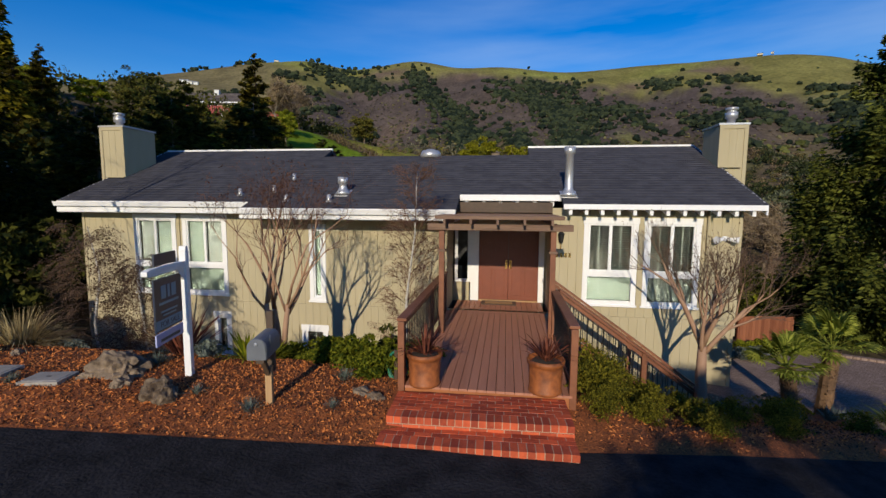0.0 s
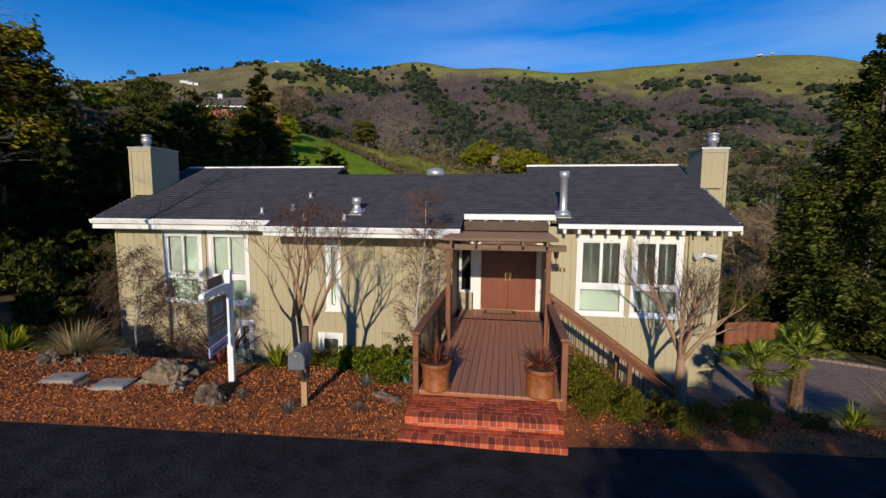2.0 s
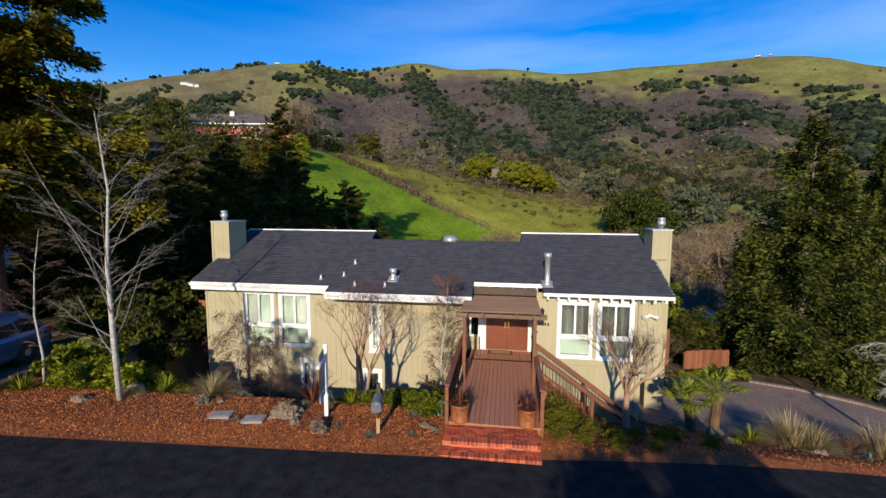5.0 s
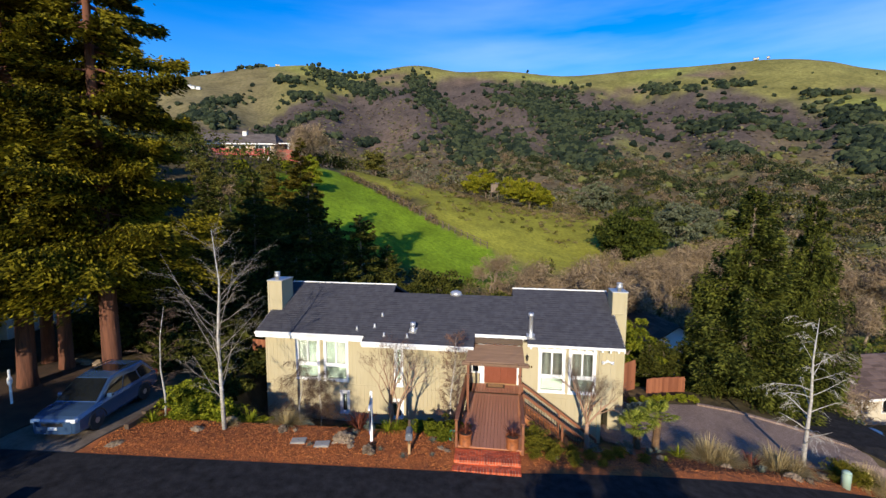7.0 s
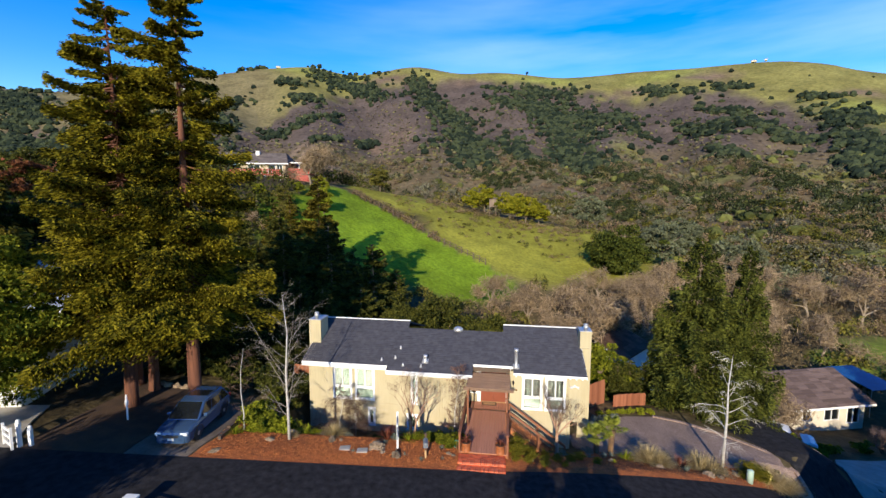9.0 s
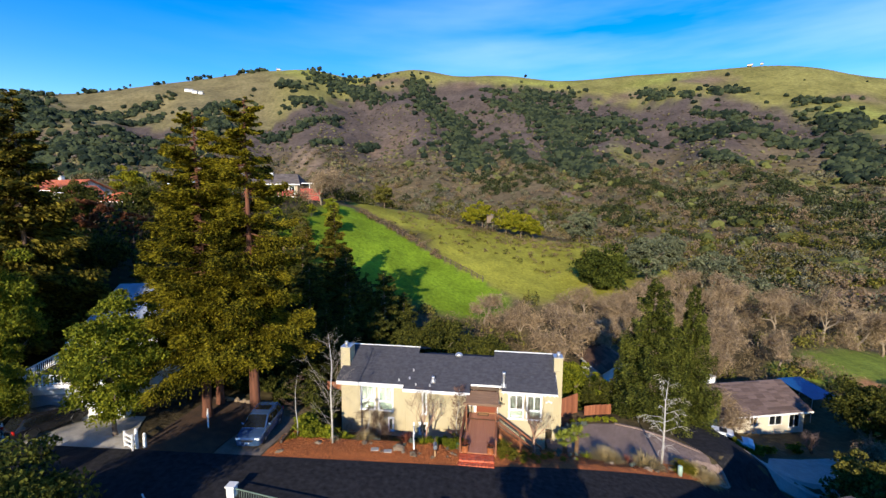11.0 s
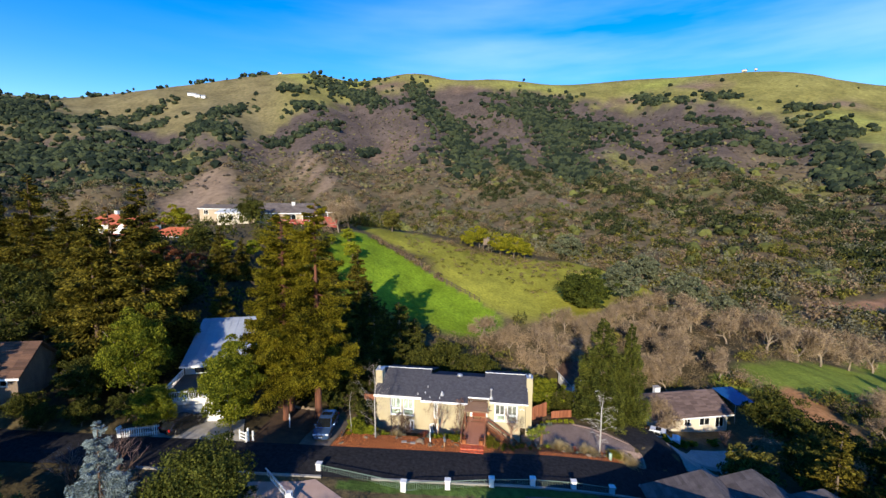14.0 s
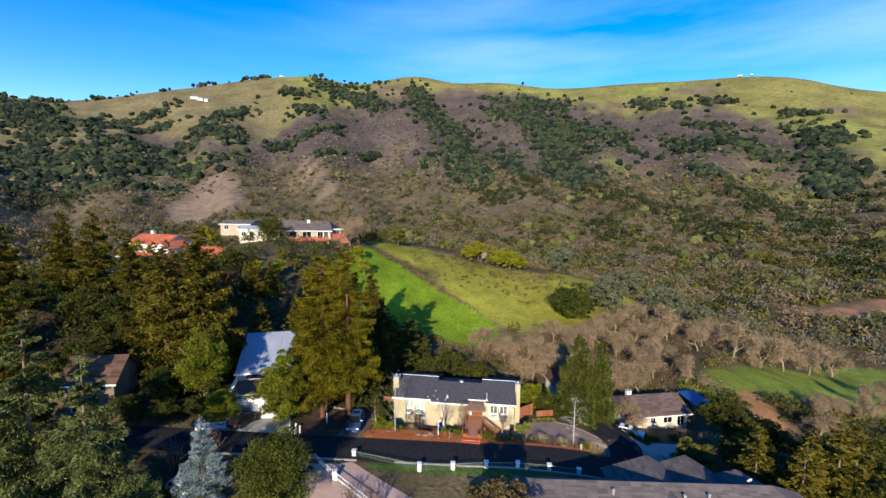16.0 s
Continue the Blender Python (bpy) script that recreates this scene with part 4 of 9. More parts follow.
def conifer(h, r, seed, leaf, n=16000, bare=0.08, droop=0.25, size=0.16, stem=0.3, trunk_mat=None, power=0.75, ragged=0.35, whorls=None, fluff=0.5, slim=0.42, broad=0.17):
    """A straight trunk with whorls of branches that carry needle sprays; an uneven outline with gaps."""
    rng, rnd = np.random.RandomState(seed), random.Random(seed)
    g = Geo()
    g.tube([(0, 0, -0.5), (0, 0, h * 0.03), (0.02 * h * rnd.uniform(-1, 1), 0, h * 0.5), (0, 0, h * 0.985)], [stem * 1.35, stem, stem * 0.6, 0.02], 10)
    cents, dirs = [], []
    k = whorls or int(h * 4.2)
    limbs = []
    for i in range(k):
        t = bare + (1 - bare) * (i + rnd.random()) / k
        ln = r * (1 - t) ** power * (1 + ragged * rnd.uniform(-1, 1)) + 0.25
        if rnd.random() < 0.08:
            ln *= 0.5
        limbs.append((h * t, ln, rnd.uniform(0, 6.28), droop * (1 - 0.6 * t) + rnd.uniform(-0.1, 0.1)))
    total = sum(l[1] ** 1.35 for l in limbs)
    for z, ln, a, dr in limbs:
        m = max(6, int(n * ln ** 1.35 / total))
        u = rng.uniform(0.12, 1.0, m) ** 0.8
        side = rng.normal(size=m) * broad * ln * (1.05 - 0.7 * u)
        ca, sa = math.cos(a), math.sin(a)
        x, y = u * ln, side
        zz = z - dr * ln * u + 0.22 * ln * u * u + rng.normal(size=m) * 0.09 * ln * fluff - np.abs(side) * 0.35
        cents.append(np.stack([x * ca - y * sa, x * sa + y * ca, zz], -1))
        dirs.append(np.stack([ca - 0.9 * np.sign(side) * sa, sa + 0.9 * np.sign(side) * ca, np.full(m, -dr * 1.2)], -1))
        g.tube([(0, 0, z), (ca * ln * 0.5, sa * ln * 0.5, z - dr * ln * 0.45), (ca * ln * 0.9, sa * ln * 0.9, z - dr * ln * 0.9 + 0.16 * ln)], [stem * 0.16, stem * 0.09, 0.01], 4, False)
    v, f = leaf_quads(np.concatenate(cents), size, rng, along=np.concatenate(dirs), slim=slim)
    return g.mesh("trunk", trunk_mat or M_BARK, True), np_mesh("crown", v, f, leaf)


def bare_tree(h, seed, stem=0.12, spread=0.55, levels=5, forks=3, trunks=1, fork_at=0.3, up=0.35, twist=0.25, sides=5, shrink=0.72, droop=0.0, fan=None, first=0.45):
    """A leafless tree: forking, tapering branches. Returns trunk Geo and twig Geo."""
    rnd = random.Random(seed)
    wood, twigs = Geo(), Geo()

    def grow(p, d, ln, r, level):
        pts, radii = [p], [r]
        q = p
        steps = 3 if level < 3 else 2
        for s in range(steps):
            d = (d + Vector([rnd.uniform(-twist, twist) for _ in range(3)]) + Vector((0, 0, up * 0.15 - (droop if level > 2 else 0)))).normalized()
            q = q + d * (ln / steps)
            pts.append(q)
            radii.append(r * (1 - 0.42 * (s + 1) / steps))
        (wood if level < 3 else twigs).tube(pts, radii, sides if level < 2 else 4 if level < 3 else 3, level < 2)
        if level < levels:
            for i in range(forks if level else forks + 1):
                a = rnd.uniform(0, 6.28)
                side = d.cross(Vector((math.cos(a), math.sin(a), 0.3))).normalized()
                nd = (d + side * spread * rnd.uniform(0.6, 1.3) + Vector((0, 0, up * 0.3))).normalized()
                at = 1.0 if i == 0 else rnd.uniform(first if level == 0 else 0.45, 1.0)
                k = min(int(at * steps), steps - 1)
                base = pts[k].lerp(pts[k + 1], at * steps - k)
                grow(base, nd, ln * shrink * rnd.uniform(0.75, 1.15), radii[k + 1] * rnd.uniform(0.6, 0.85), level + 1)

    for i in range(trunks):
        a = 6.28 * i / max(trunks, 1) + rnd.random()
        d = Vector((math.cos(a) * 0.2 * (trunks > 1), math.sin(a) * 0.2 * (trunks > 1), 1)).normalized()
        if fan:
            d = Vector((fan[i][0], fan[i][1], 1)).normalized()
        grow(Vector((0, 0, -0.3)), d, h * fork_at, stem * (1 if trunks == 1 else 0.75), 0)
    return wood, twigs


def leader_tree(h, seed, stem, limbs=34, reach=0.36, low=0.25, rise=0.8, droop=0.0, hang=6, twig=0.006, limb=0.24):
    """A leafless tree with one straight trunk, many slim limbs and fine (drooping) twigs."""
    rnd = random.Random(seed)
    wood, twigs = Geo(), Geo()
    bend = [(rnd.uniform(-0.05, 0.05) * h, rnd.uniform(-0.05, 0.05) * h) for _ in range(5)]
    spine = [Vector((bend[k][0] * k / 4, bend[k][1] * k / 4, -0.3 + (h + 0.3) * k / 4)) for k in range(5)]
    wood.tube(spine, [stem, stem * 0.82, stem * 0.6, stem * 0.36, 0.008], 8)

    def on_spine(t):
        k = min(int(t * 4), 3)
        return spine[k].lerp(spine[k + 1], t * 4 - k)

    def spray(p, d, ln, r, deep):
        mid = p + d * ln * 0.5 + Vector((0, 0, -droop * ln * 0.12))
        end = p + d * ln + Vector((rnd.uniform(-0.1, 0.1) * ln, rnd.uniform(-0.1, 0.1) * ln, -droop * ln * 0.75))
        twigs.tube([p, mid, end], [r, r * 0.7, r * 0.3], 3, False)
        if deep:
            for _ in range(3):
                q = p.lerp(mid, rnd.uniform(0.4, 1)) if rnd.random() < 0.5 else mid.lerp(end, rnd.random())
                e = (d + Vector((rnd.uniform(-1, 1), rnd.uniform(-1, 1), rnd.uniform(-0.5, 0.5) - droop * 0.8)) * 0.75).normalized()
                spray(q, e, ln * rnd.uniform(0.4, 0.75), r * 0.6, deep - 1)

    for i in range(limbs):
        t = low + (0.98 - low) * (i + rnd.random()) / limbs
        p = on_spine(t)
        a = i * 2.4 + rnd.uniform(-0.9, 0.9)
        ln = h * reach * (1.08 - t) ** 0.55 * rnd.uniform(0.45, 1.2) * min(1, 0.5 + 2 * (t - low))
        rise_ = rise * rnd.uniform(0.6, 1.5)
        o = Vector((math.cos(a), math.sin(a), 0))
        pts = [p + o * ln * u + Vector((0, 0, ln * rise_ * (0.7 * u + 0.3 * u * u) + rnd.uniform(-0.05, 0.05) * ln * (u > 0) - droop * ln * 0.8 * u * u)) for u in (0, 0.33, 0.66, 1.0)]
        r = max(twig * 1.5, stem * limb * (1.1 - t))
        twigs.tube(pts, [r, r * 0.7, r * 0.45, twig * 0.6], 4, False)
        for j in range(hang):
            u = rnd.uniform(0.2, 1.0)
            k = min(int(u * 3), 2)
            q = pts[k].lerp(pts[k + 1], u * 3 - k)
            d = (o + Vector((-o.y, o.x, 0)) * rnd.uniform(-1.1, 1.1) + Vector((0, 0, rise * 0.6 - droop * 0.9))).normalized()
            spray(q, d, max(0.25, ln * rnd.uniform(0.3, 0.55)), twig, 2)
    return wood, twigs


def blades(n, length, width, seed, leaf, spread=1.0, arch=0.9, base=0.08):
    """A tuft of arching blades from one crown."""
    rng = np.random.RandomState(seed)
    a = rng.uniform(0, 6.283, n)
    tilt = spread * rng.uniform(0.05, 1.0, n) ** 0.8
    ln = length * rng.uniform(0.6, 1.1, n)
    ca, sa = np.cos(a), np.sin(a)
    b = rng.uniform(0, base, n)
    rows = []
    for t, w in ((0, 0.8), (0.35, 1.0), (0.7, 0.75), (1.0, 0.08)):
        out_ = b + ln * (np.sin(tilt) * t + 0.25 * arch * tilt * t * t)
        z = ln * (np.cos(tilt) * t - 0.38 * arch * tilt * t * t * t)
        c = np.stack([ca * out_, sa * out_, z], -1)
        s = np.stack([-sa, ca, 0 * a], -1) * (width * w / 2)
        rows += [c - s, c + s]
    v = np.stack(rows, 1).reshape(-1, 3)
    k = np.arange(n)[:, None] * 8
    f = np.concatenate([k + np.array([[0, 1, 3, 2]]), k + np.array([[2, 3, 5, 4]]), k + np.array([[4, 5, 7, 6]])])
    return np_mesh("blades", v, f, leaf)


def shrub_mesh(r, h, seed, leaf, n=1500, size=0.06, clumps=26):
    rng = np.random.RandomState(seed)
    pts = crown_points(n, clumps, rng, oval(r * 0.8, r * 0.8, h * 0.42, h * 0.48, 0.3), r * 0.33)
    pts[:, 2] = np.maximum(pts[:, 2], 0.02)
    v, f = leaf_quads(pts, size, rng)
    return np_mesh("foliage", v, f, leaf)


def plant(name, label, category, mesh, x, y, s=1.0, turn=0.0, z=None, group="", more=()):
    """A plant as one thing with its foliage, and further parts, standing on the ground."""
    t = thing(name, label, category, pose(x, y, gz(x, y) if z is None else z, 0, 0, turn) @ Matrix.Scale(s, 4), group)
    part("foliage" if not more else "crown", mesh, None, t)
    for nm, me in more:
        part(nm, me, None, t)
    return t


def rock_mesh(seed, sx, sy, sz):
    bm = bmesh.new()
    bmesh.ops.create_icosphere(bm, subdivisions=4, radius=1)
    o = Vector((seed * 3.1, seed * 1.7, 0))
    for v in bm.verts:
        n = v.co.normalized()
        k = 1 + 0.45 * noise.noise(n * 1.1 + o) + 0.24 * noise.noise(n * 2.7 + o) + 0.15 * noise.noise(n * 6 + o) + 0.08 * noise.noise(n * 13 + o)
        c = n * k
        v.co = (c.x * sx, c.y * sy, max(c.z, -0.55) * sz)
    me = bpy.data.meshes.new("rock")
    bm.to_mesh(me)
    bm.free()
    me.materials.append(M_ROCK)
    return me


# ---- front garden: beds ----
def bed_outline(x0, x1, n, back):
    a = [(x, float(road_north(x)) + 0.0) for x in np.linspace(x0, x1, n)]
    return a + back


bed_left = [(x, float(road_north(x))) for x in np.linspace(-14.4, -1.15, 24)] + [(-1.02, 5.0), (-1.0, 5.35), (-0.92, 6.3), (-1.0, 8.6), (-6, 9.3), (-11.2, 9.6), (-12.3, 9.0), (-13.2, 8.3)]
drape("mulch_bed", bed_left, 0.09, M_MULCH, "rusty bark mulch bed along the lane", "garden bed", 0.35)
bed_right = [(x, float(road_north(x))) for x in np.linspace(1.12, 18.0, 30)] + [(18.7, 9.9), (17.6, 10.0), (16.5, 10.5), (14.0, 10.55), (11.0, 10.35), (8.2, 10.3), (6.3, 10.3), (5.6, 9.0), (1.6, 8.6), (1.28, 6.4), (1.15, 5.5)]
drape("mulch_bed", bed_right, 0.09, M_MULCH, "shaded bark mulch bed beside the drive", "garden bed", 0.4)
rng = np.random.RandomState(8)
cx = np.concatenate([rng.uniform(-14, -1.15, 38000), rng.uniform(1.3, 17, 12000)])
cy = road_north(cx) + rng.uniform(0.05, 3.0, len(cx)) * np.where(cx > 1.6, 0.8, 1)
keep = ~((cx > -1.25) & (cx < 1.3))
cz = ground_z(cx, cy) + 0.10
cv, cf = leaf_quads(np.stack([cx, cy, cz], -1)[keep], 0.026, rng, slim=0.35)
cv[:, 2] = np.maximum(cv[:, 2], np.repeat(cz[keep], 4) - 0.02)
whole("bark_chips", np_mesh("bark_chips", cv, cf, M_CHIP), M_CHIP, "loose reddish bark chips on the beds", "mulch", kind="stuff")

# ---- sign ----
sx, sy = -4.42, 6.12
sg = thing("yard_sign", "white post with navy hanging sign and pale rider", "sign", pose(sx, sy, gz(sx, sy) + 0.06, 0, 0, 100))
part("post", Geo().box(-0.05, -0.05, -0.2, 0.05, 0.05, 1.95).prism([(-0.05, 1.95), (0.05, 1.95), (0.03, 2.02), (-0.03, 2.02)], "y", -0.05, 0.05), M_WHITEWOOD, sg, bevel=0.008)
part("arm", Geo().box(-0.95, -0.04, 1.70, -0.051, 0.04, 1.80).prism([(-0.95, 1.70), (-0.95, 1.80), (-1.02, 1.78), (-1.02, 1.72)], "y", -0.04, 0.04), M_WHITEWOOD, sg, bevel=0.006)
part("brace", Geo().prism([(-0.051, 1.52), (-0.051, 1.70), (-0.25, 1.70)], "y", -0.02, 0.02), M_WHITEWOOD, sg)
panel = part("panel", Geo().box(-0.84, -0.012, 0.93, -0.14, 0.012, 1.64), M_SIGNBLUE, sg, "navy sign panel")
for sgn in (-1, 1):
    y = sgn * 0.0145
    e = 0.0015
    part("logo_block", Geo().box(-0.68, y - e, 1.36, -0.56, y + e, 1.54).box(-0.52, y - e, 1.36, -0.46, y + e, 1.54).box(-0.42, y - e, 1.36, -0.30, y + e, 1.54), M_SIGNTEAL, panel)
    part("text_bar", Geo().box(-0.74, y - e, 1.28, -0.24, y + e, 1.315), M_SIGNTEAL, panel)
    part("text_bar", Geo().box(-0.70, y - e, 1.17, -0.28, y + e, 1.195), M_SIGNTEAL, panel)
    part("text_bar", Geo().box(-0.66, y - e, 1.12, -0.32, y + e, 1.14), M_SIGNTEAL, panel)
    part("blue_band", Geo().box(-0.83, y - e, 0.95, -0.15, y + e, 1.08), M_SIGNTEAL, panel)
for face in (0, 1):
    fc = bpy.data.curves.new("wording", "FONT")
    fc.body, fc.size, fc.align_x, fc.extrude = "FOR SALE", 0.115, "CENTER", 0.001
    fo = bpy.data.objects.new("wording", fc)
    words = bpy.data.meshes.new_from_object(fo)
    bpy.data.objects.remove(fo)
    words.materials.append(M_SIGNBLUE)
    wo = part("wording", words, M_SIGNBLUE, panel, "dark printed words")
    wo.matrix_basis = pose(-0.49, 0.0175 if face else -0.0175, 0.975, 90, 0, 180 if face else 0)
rider = part("rider", Geo().box(-0.84, -0.01, 0.74, -0.14, 0.01, 0.90), M_SIGNLILAC, sg, "lilac rider panel")
for sgn in (-1, 1):
    part("text_bar", Geo().box(-0.74, sgn * 0.013 - 0.0015, 0.78, -0.24, sgn * 0.013 + 0.0015, 0.82), M_SIGNBLUE, rider)
part("topper", Geo().box(-0.80, -0.012, 1.82, -0.25, 0.012, 1.98), M_SIGNBLUE, sg, "dark sign topper")
for u in (-0.74, -0.24):
    part("hook", Geo().tube([(u, 0, 1.64), (u, 0, 1.70)], [0.006, 0.006], 5), M_STEEL, sg)
    part("rider_link", Geo().tube([(u, 0, 0.90), (u, 0, 0.93)], [0.005, 0.005], 5), M_STEEL, sg)

# ---- mailbox ----
mx, my = -2.86, 5.55
mb = thing("mailbox", "grey domed mailbox on a wooden post", "mailbox", pose(mx, my, gz(mx, my) + 0.05, 0, 0, 8))
part("post", Geo().box(-0.045, -0.045, -0.2, 0.045, 0.045, 0.55), M_POSTWOOD, mb, bevel=0.006)
part("upper_post", Geo().box(-0.04, 0.06, 0.45, 0.05, 0.15, 1.30), M_DARKWOOD, mb, bevel=0.006)
part("arm", Geo().box(-0.05, -0.32, 0.70, 0.05, 0.059, 0.78), M_DARKWOOD, mb)
part("brace", Geo().beam((0, -0.02, 0.45), (0, -0.22, 0.71), 0.06, 0.06), M_DARKWOOD, mb)
arch_pts = [(-0.125, 0.79), (0.125, 0.79)] + [(0.125 * math.cos(a), 0.94 + 0.125 * math.sin(a)) for a in np.linspace(0, math.pi, 12)]
box = part("box", Geo().prism(arch_pts, "y", -0.42, 0.10), M_GREYPLASTIC, mb, bevel=0.006)
part("door", Geo().prism([(0.93 * x, 0.005 + z * 0.993) for x, z in arch_pts], "y", -0.435, -0.421), M_GREYPLASTIC, box, "mailbox door with a knob")
part("knob", Geo().lathe([(0.016, 0), (0.02, 0.012), (0.006, 0.02)], (0, 0, 0), 8), M_STEEL, box).matrix_basis = pose(0, -0.436, 1.0, 90)
part("flag", Geo().box(0.127, -0.30, 0.90, 0.132, -0.27, 1.08), M_GREYPLASTIC, box)

# ---- pots ----
for (u, v) in ((-0.56, -4.66), (1.22, -4.66)):
    wpt = HM @ Vector((u, v, 0.001))
    p = thing("planter", "large terracotta pot with a spiky wine-red plant", "planter", Matrix.Translation(wpt) @ Matrix.Diagonal((0.92, 0.92, 0.95, 1)), "pots on the brick landing")
    part("pot", Geo().lathe([(0.245, 0), (0.262, 0.02), (0.262, 0.05), (0.25, 0.07), (0.262, 0.40), (0.268, 0.44), (0.292, 0.45), (0.298, 0.50), (0.285, 0.525), (0.268, 0.52), (0.262, 0.47), (0.25, 0.46)], n=32), M_TERRA, p, smooth=True)
    part("soil", Geo().lathe([(0.265, 0.44), (0.2, 0.49), (0.02, 0.50)], n=20), M_SOIL, p)
    bl = part("plant", blades(60, 0.52, 0.032, 5 + int(u > 0), L_WINE, 1.15, 0.6), None, p, "wine-red sword-shaped leaves")
    bl.location.z = 0.48

# ---- hose reel ----
hm = HM @ Vector((-1.06, -4.35, 0))
coil = Geo()
for k in range(9):
    r = 0.20 - 0.006 * (k % 3)
    coil.tube([(0.012 * (k % 4) - 0.02, r * math.cos(a), 0.42 + 1.25 * r * math.sin(a) + 0.004 * k) for a in np.linspace(0, 6.283, 20)], [0.012] * 20, 5, False)
M_HOSE = mat("green_hose_rubber", (0.02, 0.16, 0.10), (0.04, 0.26, 0.17), 8, 0.45, 0.05)
hs = thing("garden_hose", "coiled green garden hose on a post", "hose", pose(hm.x, hm.y, -0.33, 0, 0, 60))
part("coil", coil, M_HOSE, hs, smooth=True)
part("hanger", Geo().box(-0.04, -0.03, 0.0, -0.015, 0.03, 0.72).tube([(-0.03, 0, 0.66), (0.09, 0, 0.68)], [0.02, 0.02], 6), M_DARKWOOD, hs)

# ---- utility covers and rocks ----
for x, y in ((-6.17, 5.55), (-7.1, 5.60)):
    t = thing("utility_cover", "worn concrete utility box lid in the mulch", "utility cover", pose(x, y, gz(x, y) + 0.085, 0, 0, 8) @ Matrix.Scale(0.86, 4), "lids in the bed")
    part("lid", Geo().box(-0.28, -0.19, 0, 0.28, 0.19, 0.06), M_CONC, t, bevel=0.012)
    part("frame", Geo().box(-0.32, -0.23, -0.05, 0.32, -0.19, 0.05).box(-0.32, 0.19, -0.05, 0.32, 0.23, 0.05).box(-0.32, -0.19, -0.05, -0.28, 0.19, 0.05).box(0.28, -0.19, -0.05, 0.32, 0.19, 0.05), M_CONC, t)
    part("key_slot", Geo().box(-0.02, -0.015, 0.0605, 0.05, 0.015, 0.066), M_BLACK, t)
ROCKS = [(-5.45, 6.0, 0.42, 0.30, 0.30), (-5.75, 5.75, 0.14, 0.11, 0.09), (-5.1, 5.62, 0.16, 0.13, 0.12), (-4.35, 5.45, 0.24, 0.22, 0.26), (-1.75, 6.1, 0.16, 0.12, 0.09), (-1.5, 5.95, 0.15, 0.12, 0.09), (-8.0, 6.2, 0.2, 0.2, 0.22),
         (-7.55, 6.3, 0.12, 0.1, 0.1), (-10.4, 6.6, 0.28, 0.2, 0.2), (-11.2, 5.7, 0.25, 0.18, 0.16), (-13.4, 4.35, 0.28, 0.16, 0.12), (2.6, 6.6, 0.17, 0.14, 0.12), (7.2, 8.2, 0.2, 0.16, 0.15), (12.6, 8.5, 0.3, 0.25, 0.2), (13.2, 8.6, 0.22, 0.2, 0.15), (14.2, 9.9, 0.3, 0.22, 0.2), (14.8, 9.9, 0.26, 0.22, 0.18), (9.9, 8.4, 0.2, 0.2, 0.15)]
for i, (x, y, a, b, c) in enumerate(ROCKS):
    whole("rock", rock_mesh(i, a, b, c), M_ROCK, "rough brown lichen-spotted rock in the mulch", "rock", pose(x, y, gz(x, y) + 0.05 + 0.05 * c, 0, 0, 40 * i), "garden rocks", smooth=True)

# ---- garden planting ----
lime = blades(90, 0.62, 0.035, 21, L_LIME, 1.1, 0.7)
straw = blades(760, 0.85, 0.012, 22, L_STRAW, 1.25, 1.15, 0.2)
wine = blades(80, 0.95, 0.045, 23, L_WINE, 0.95, 0.5, 0.12)
dark_blades = blades(90, 0.85, 0.045, 24, L_DARK, 1.0, 0.6, 0.12)
fescue = blades(160, 0.22, 0.007, 25, L_SAGE, 1.2, 0.6, 0.06)
shrub_dark = shrub_mesh(0.6, 0.8, 31, L_DARK, 1700, 0.065)
shrub_bright = shrub_mesh(0.6, 0.7, 32, L_BRIGHT, 3200, 0.05, 40)
shrub_sage = shrub_mesh(0.5, 0.5, 33, L_SAGE, 1600, 0.05)
shrub_olive = shrub_mesh(0.7, 1.05, 34, leafy("yellow_olive_leaf", (0.05, 0.052, 0.008), (0.29, 0.25, 0.026), 0.35), 3800, 0.034, 60)
shrub_lime = shrub_mesh(0.6, 0.6, 35, L_LIME, 1500, 0.06)
BLADES = [("yard_grass", "clump of bright lime strappy leaves", lime, [(-4.0, 7.0, 0.95), (-3.65, 7.15, 0.75), (-9.7, 6.9, 1.0), (-10.9, 7.0, 0.8), (-13.2, 5.9, 0.9), (-12.0, 6.4, 0.7), (8.3, 9.1, 0.95), (7.3, 8.0, 0.4)]),
          ("ornamental_grass", "tuft of straw-coloured ornamental grass", straw, [(-8.15, 6.9, 1.0), (-10.2, 6.3, 0.45), (9.6, 9.2, 1.5), (10.1, 9.0, 1.2), (12.6, 9.5, 1.5), (13.2, 9.4, 1.2), (16.6, 10.0, 1.2), (17.1, 9.7, 1.3), (17.7, 9.8, 1.2), (16.2, 10.2, 1.0)]),
          ("new_zealand_flax", "fan of wine-red flax leaves", wine, [(-5.15, 7.0, 0.95), (-9.0, 7.7, 0.8), (11.4, 9.3, 0.8), (-12.6, 8.4, 0.7)]),
          ("flax", "fan of dark green sword leaves", dark_blades, [(10.6, 9.7, 0.8), (-9.6, 8.4, 0.8), (-11.4, 8.6, 0.9), (10.2, 10.2, 0.7)]),
          ("blue_fescue", "small tuft of blue-grey fescue", fescue, [(-3.05, 5.35, 1.0), (-3.95, 5.6, 0.8), (-5.2, 6.45, 1.2), (-6.6, 5.4, 0.8), (-2.0, 5.6, 0.7), (-2.1, 6.5, 1.1), (7.6, 9.5, 1.4), (11.9, 9.3, 1.2), (6.1, 8.6, 1.3)])]
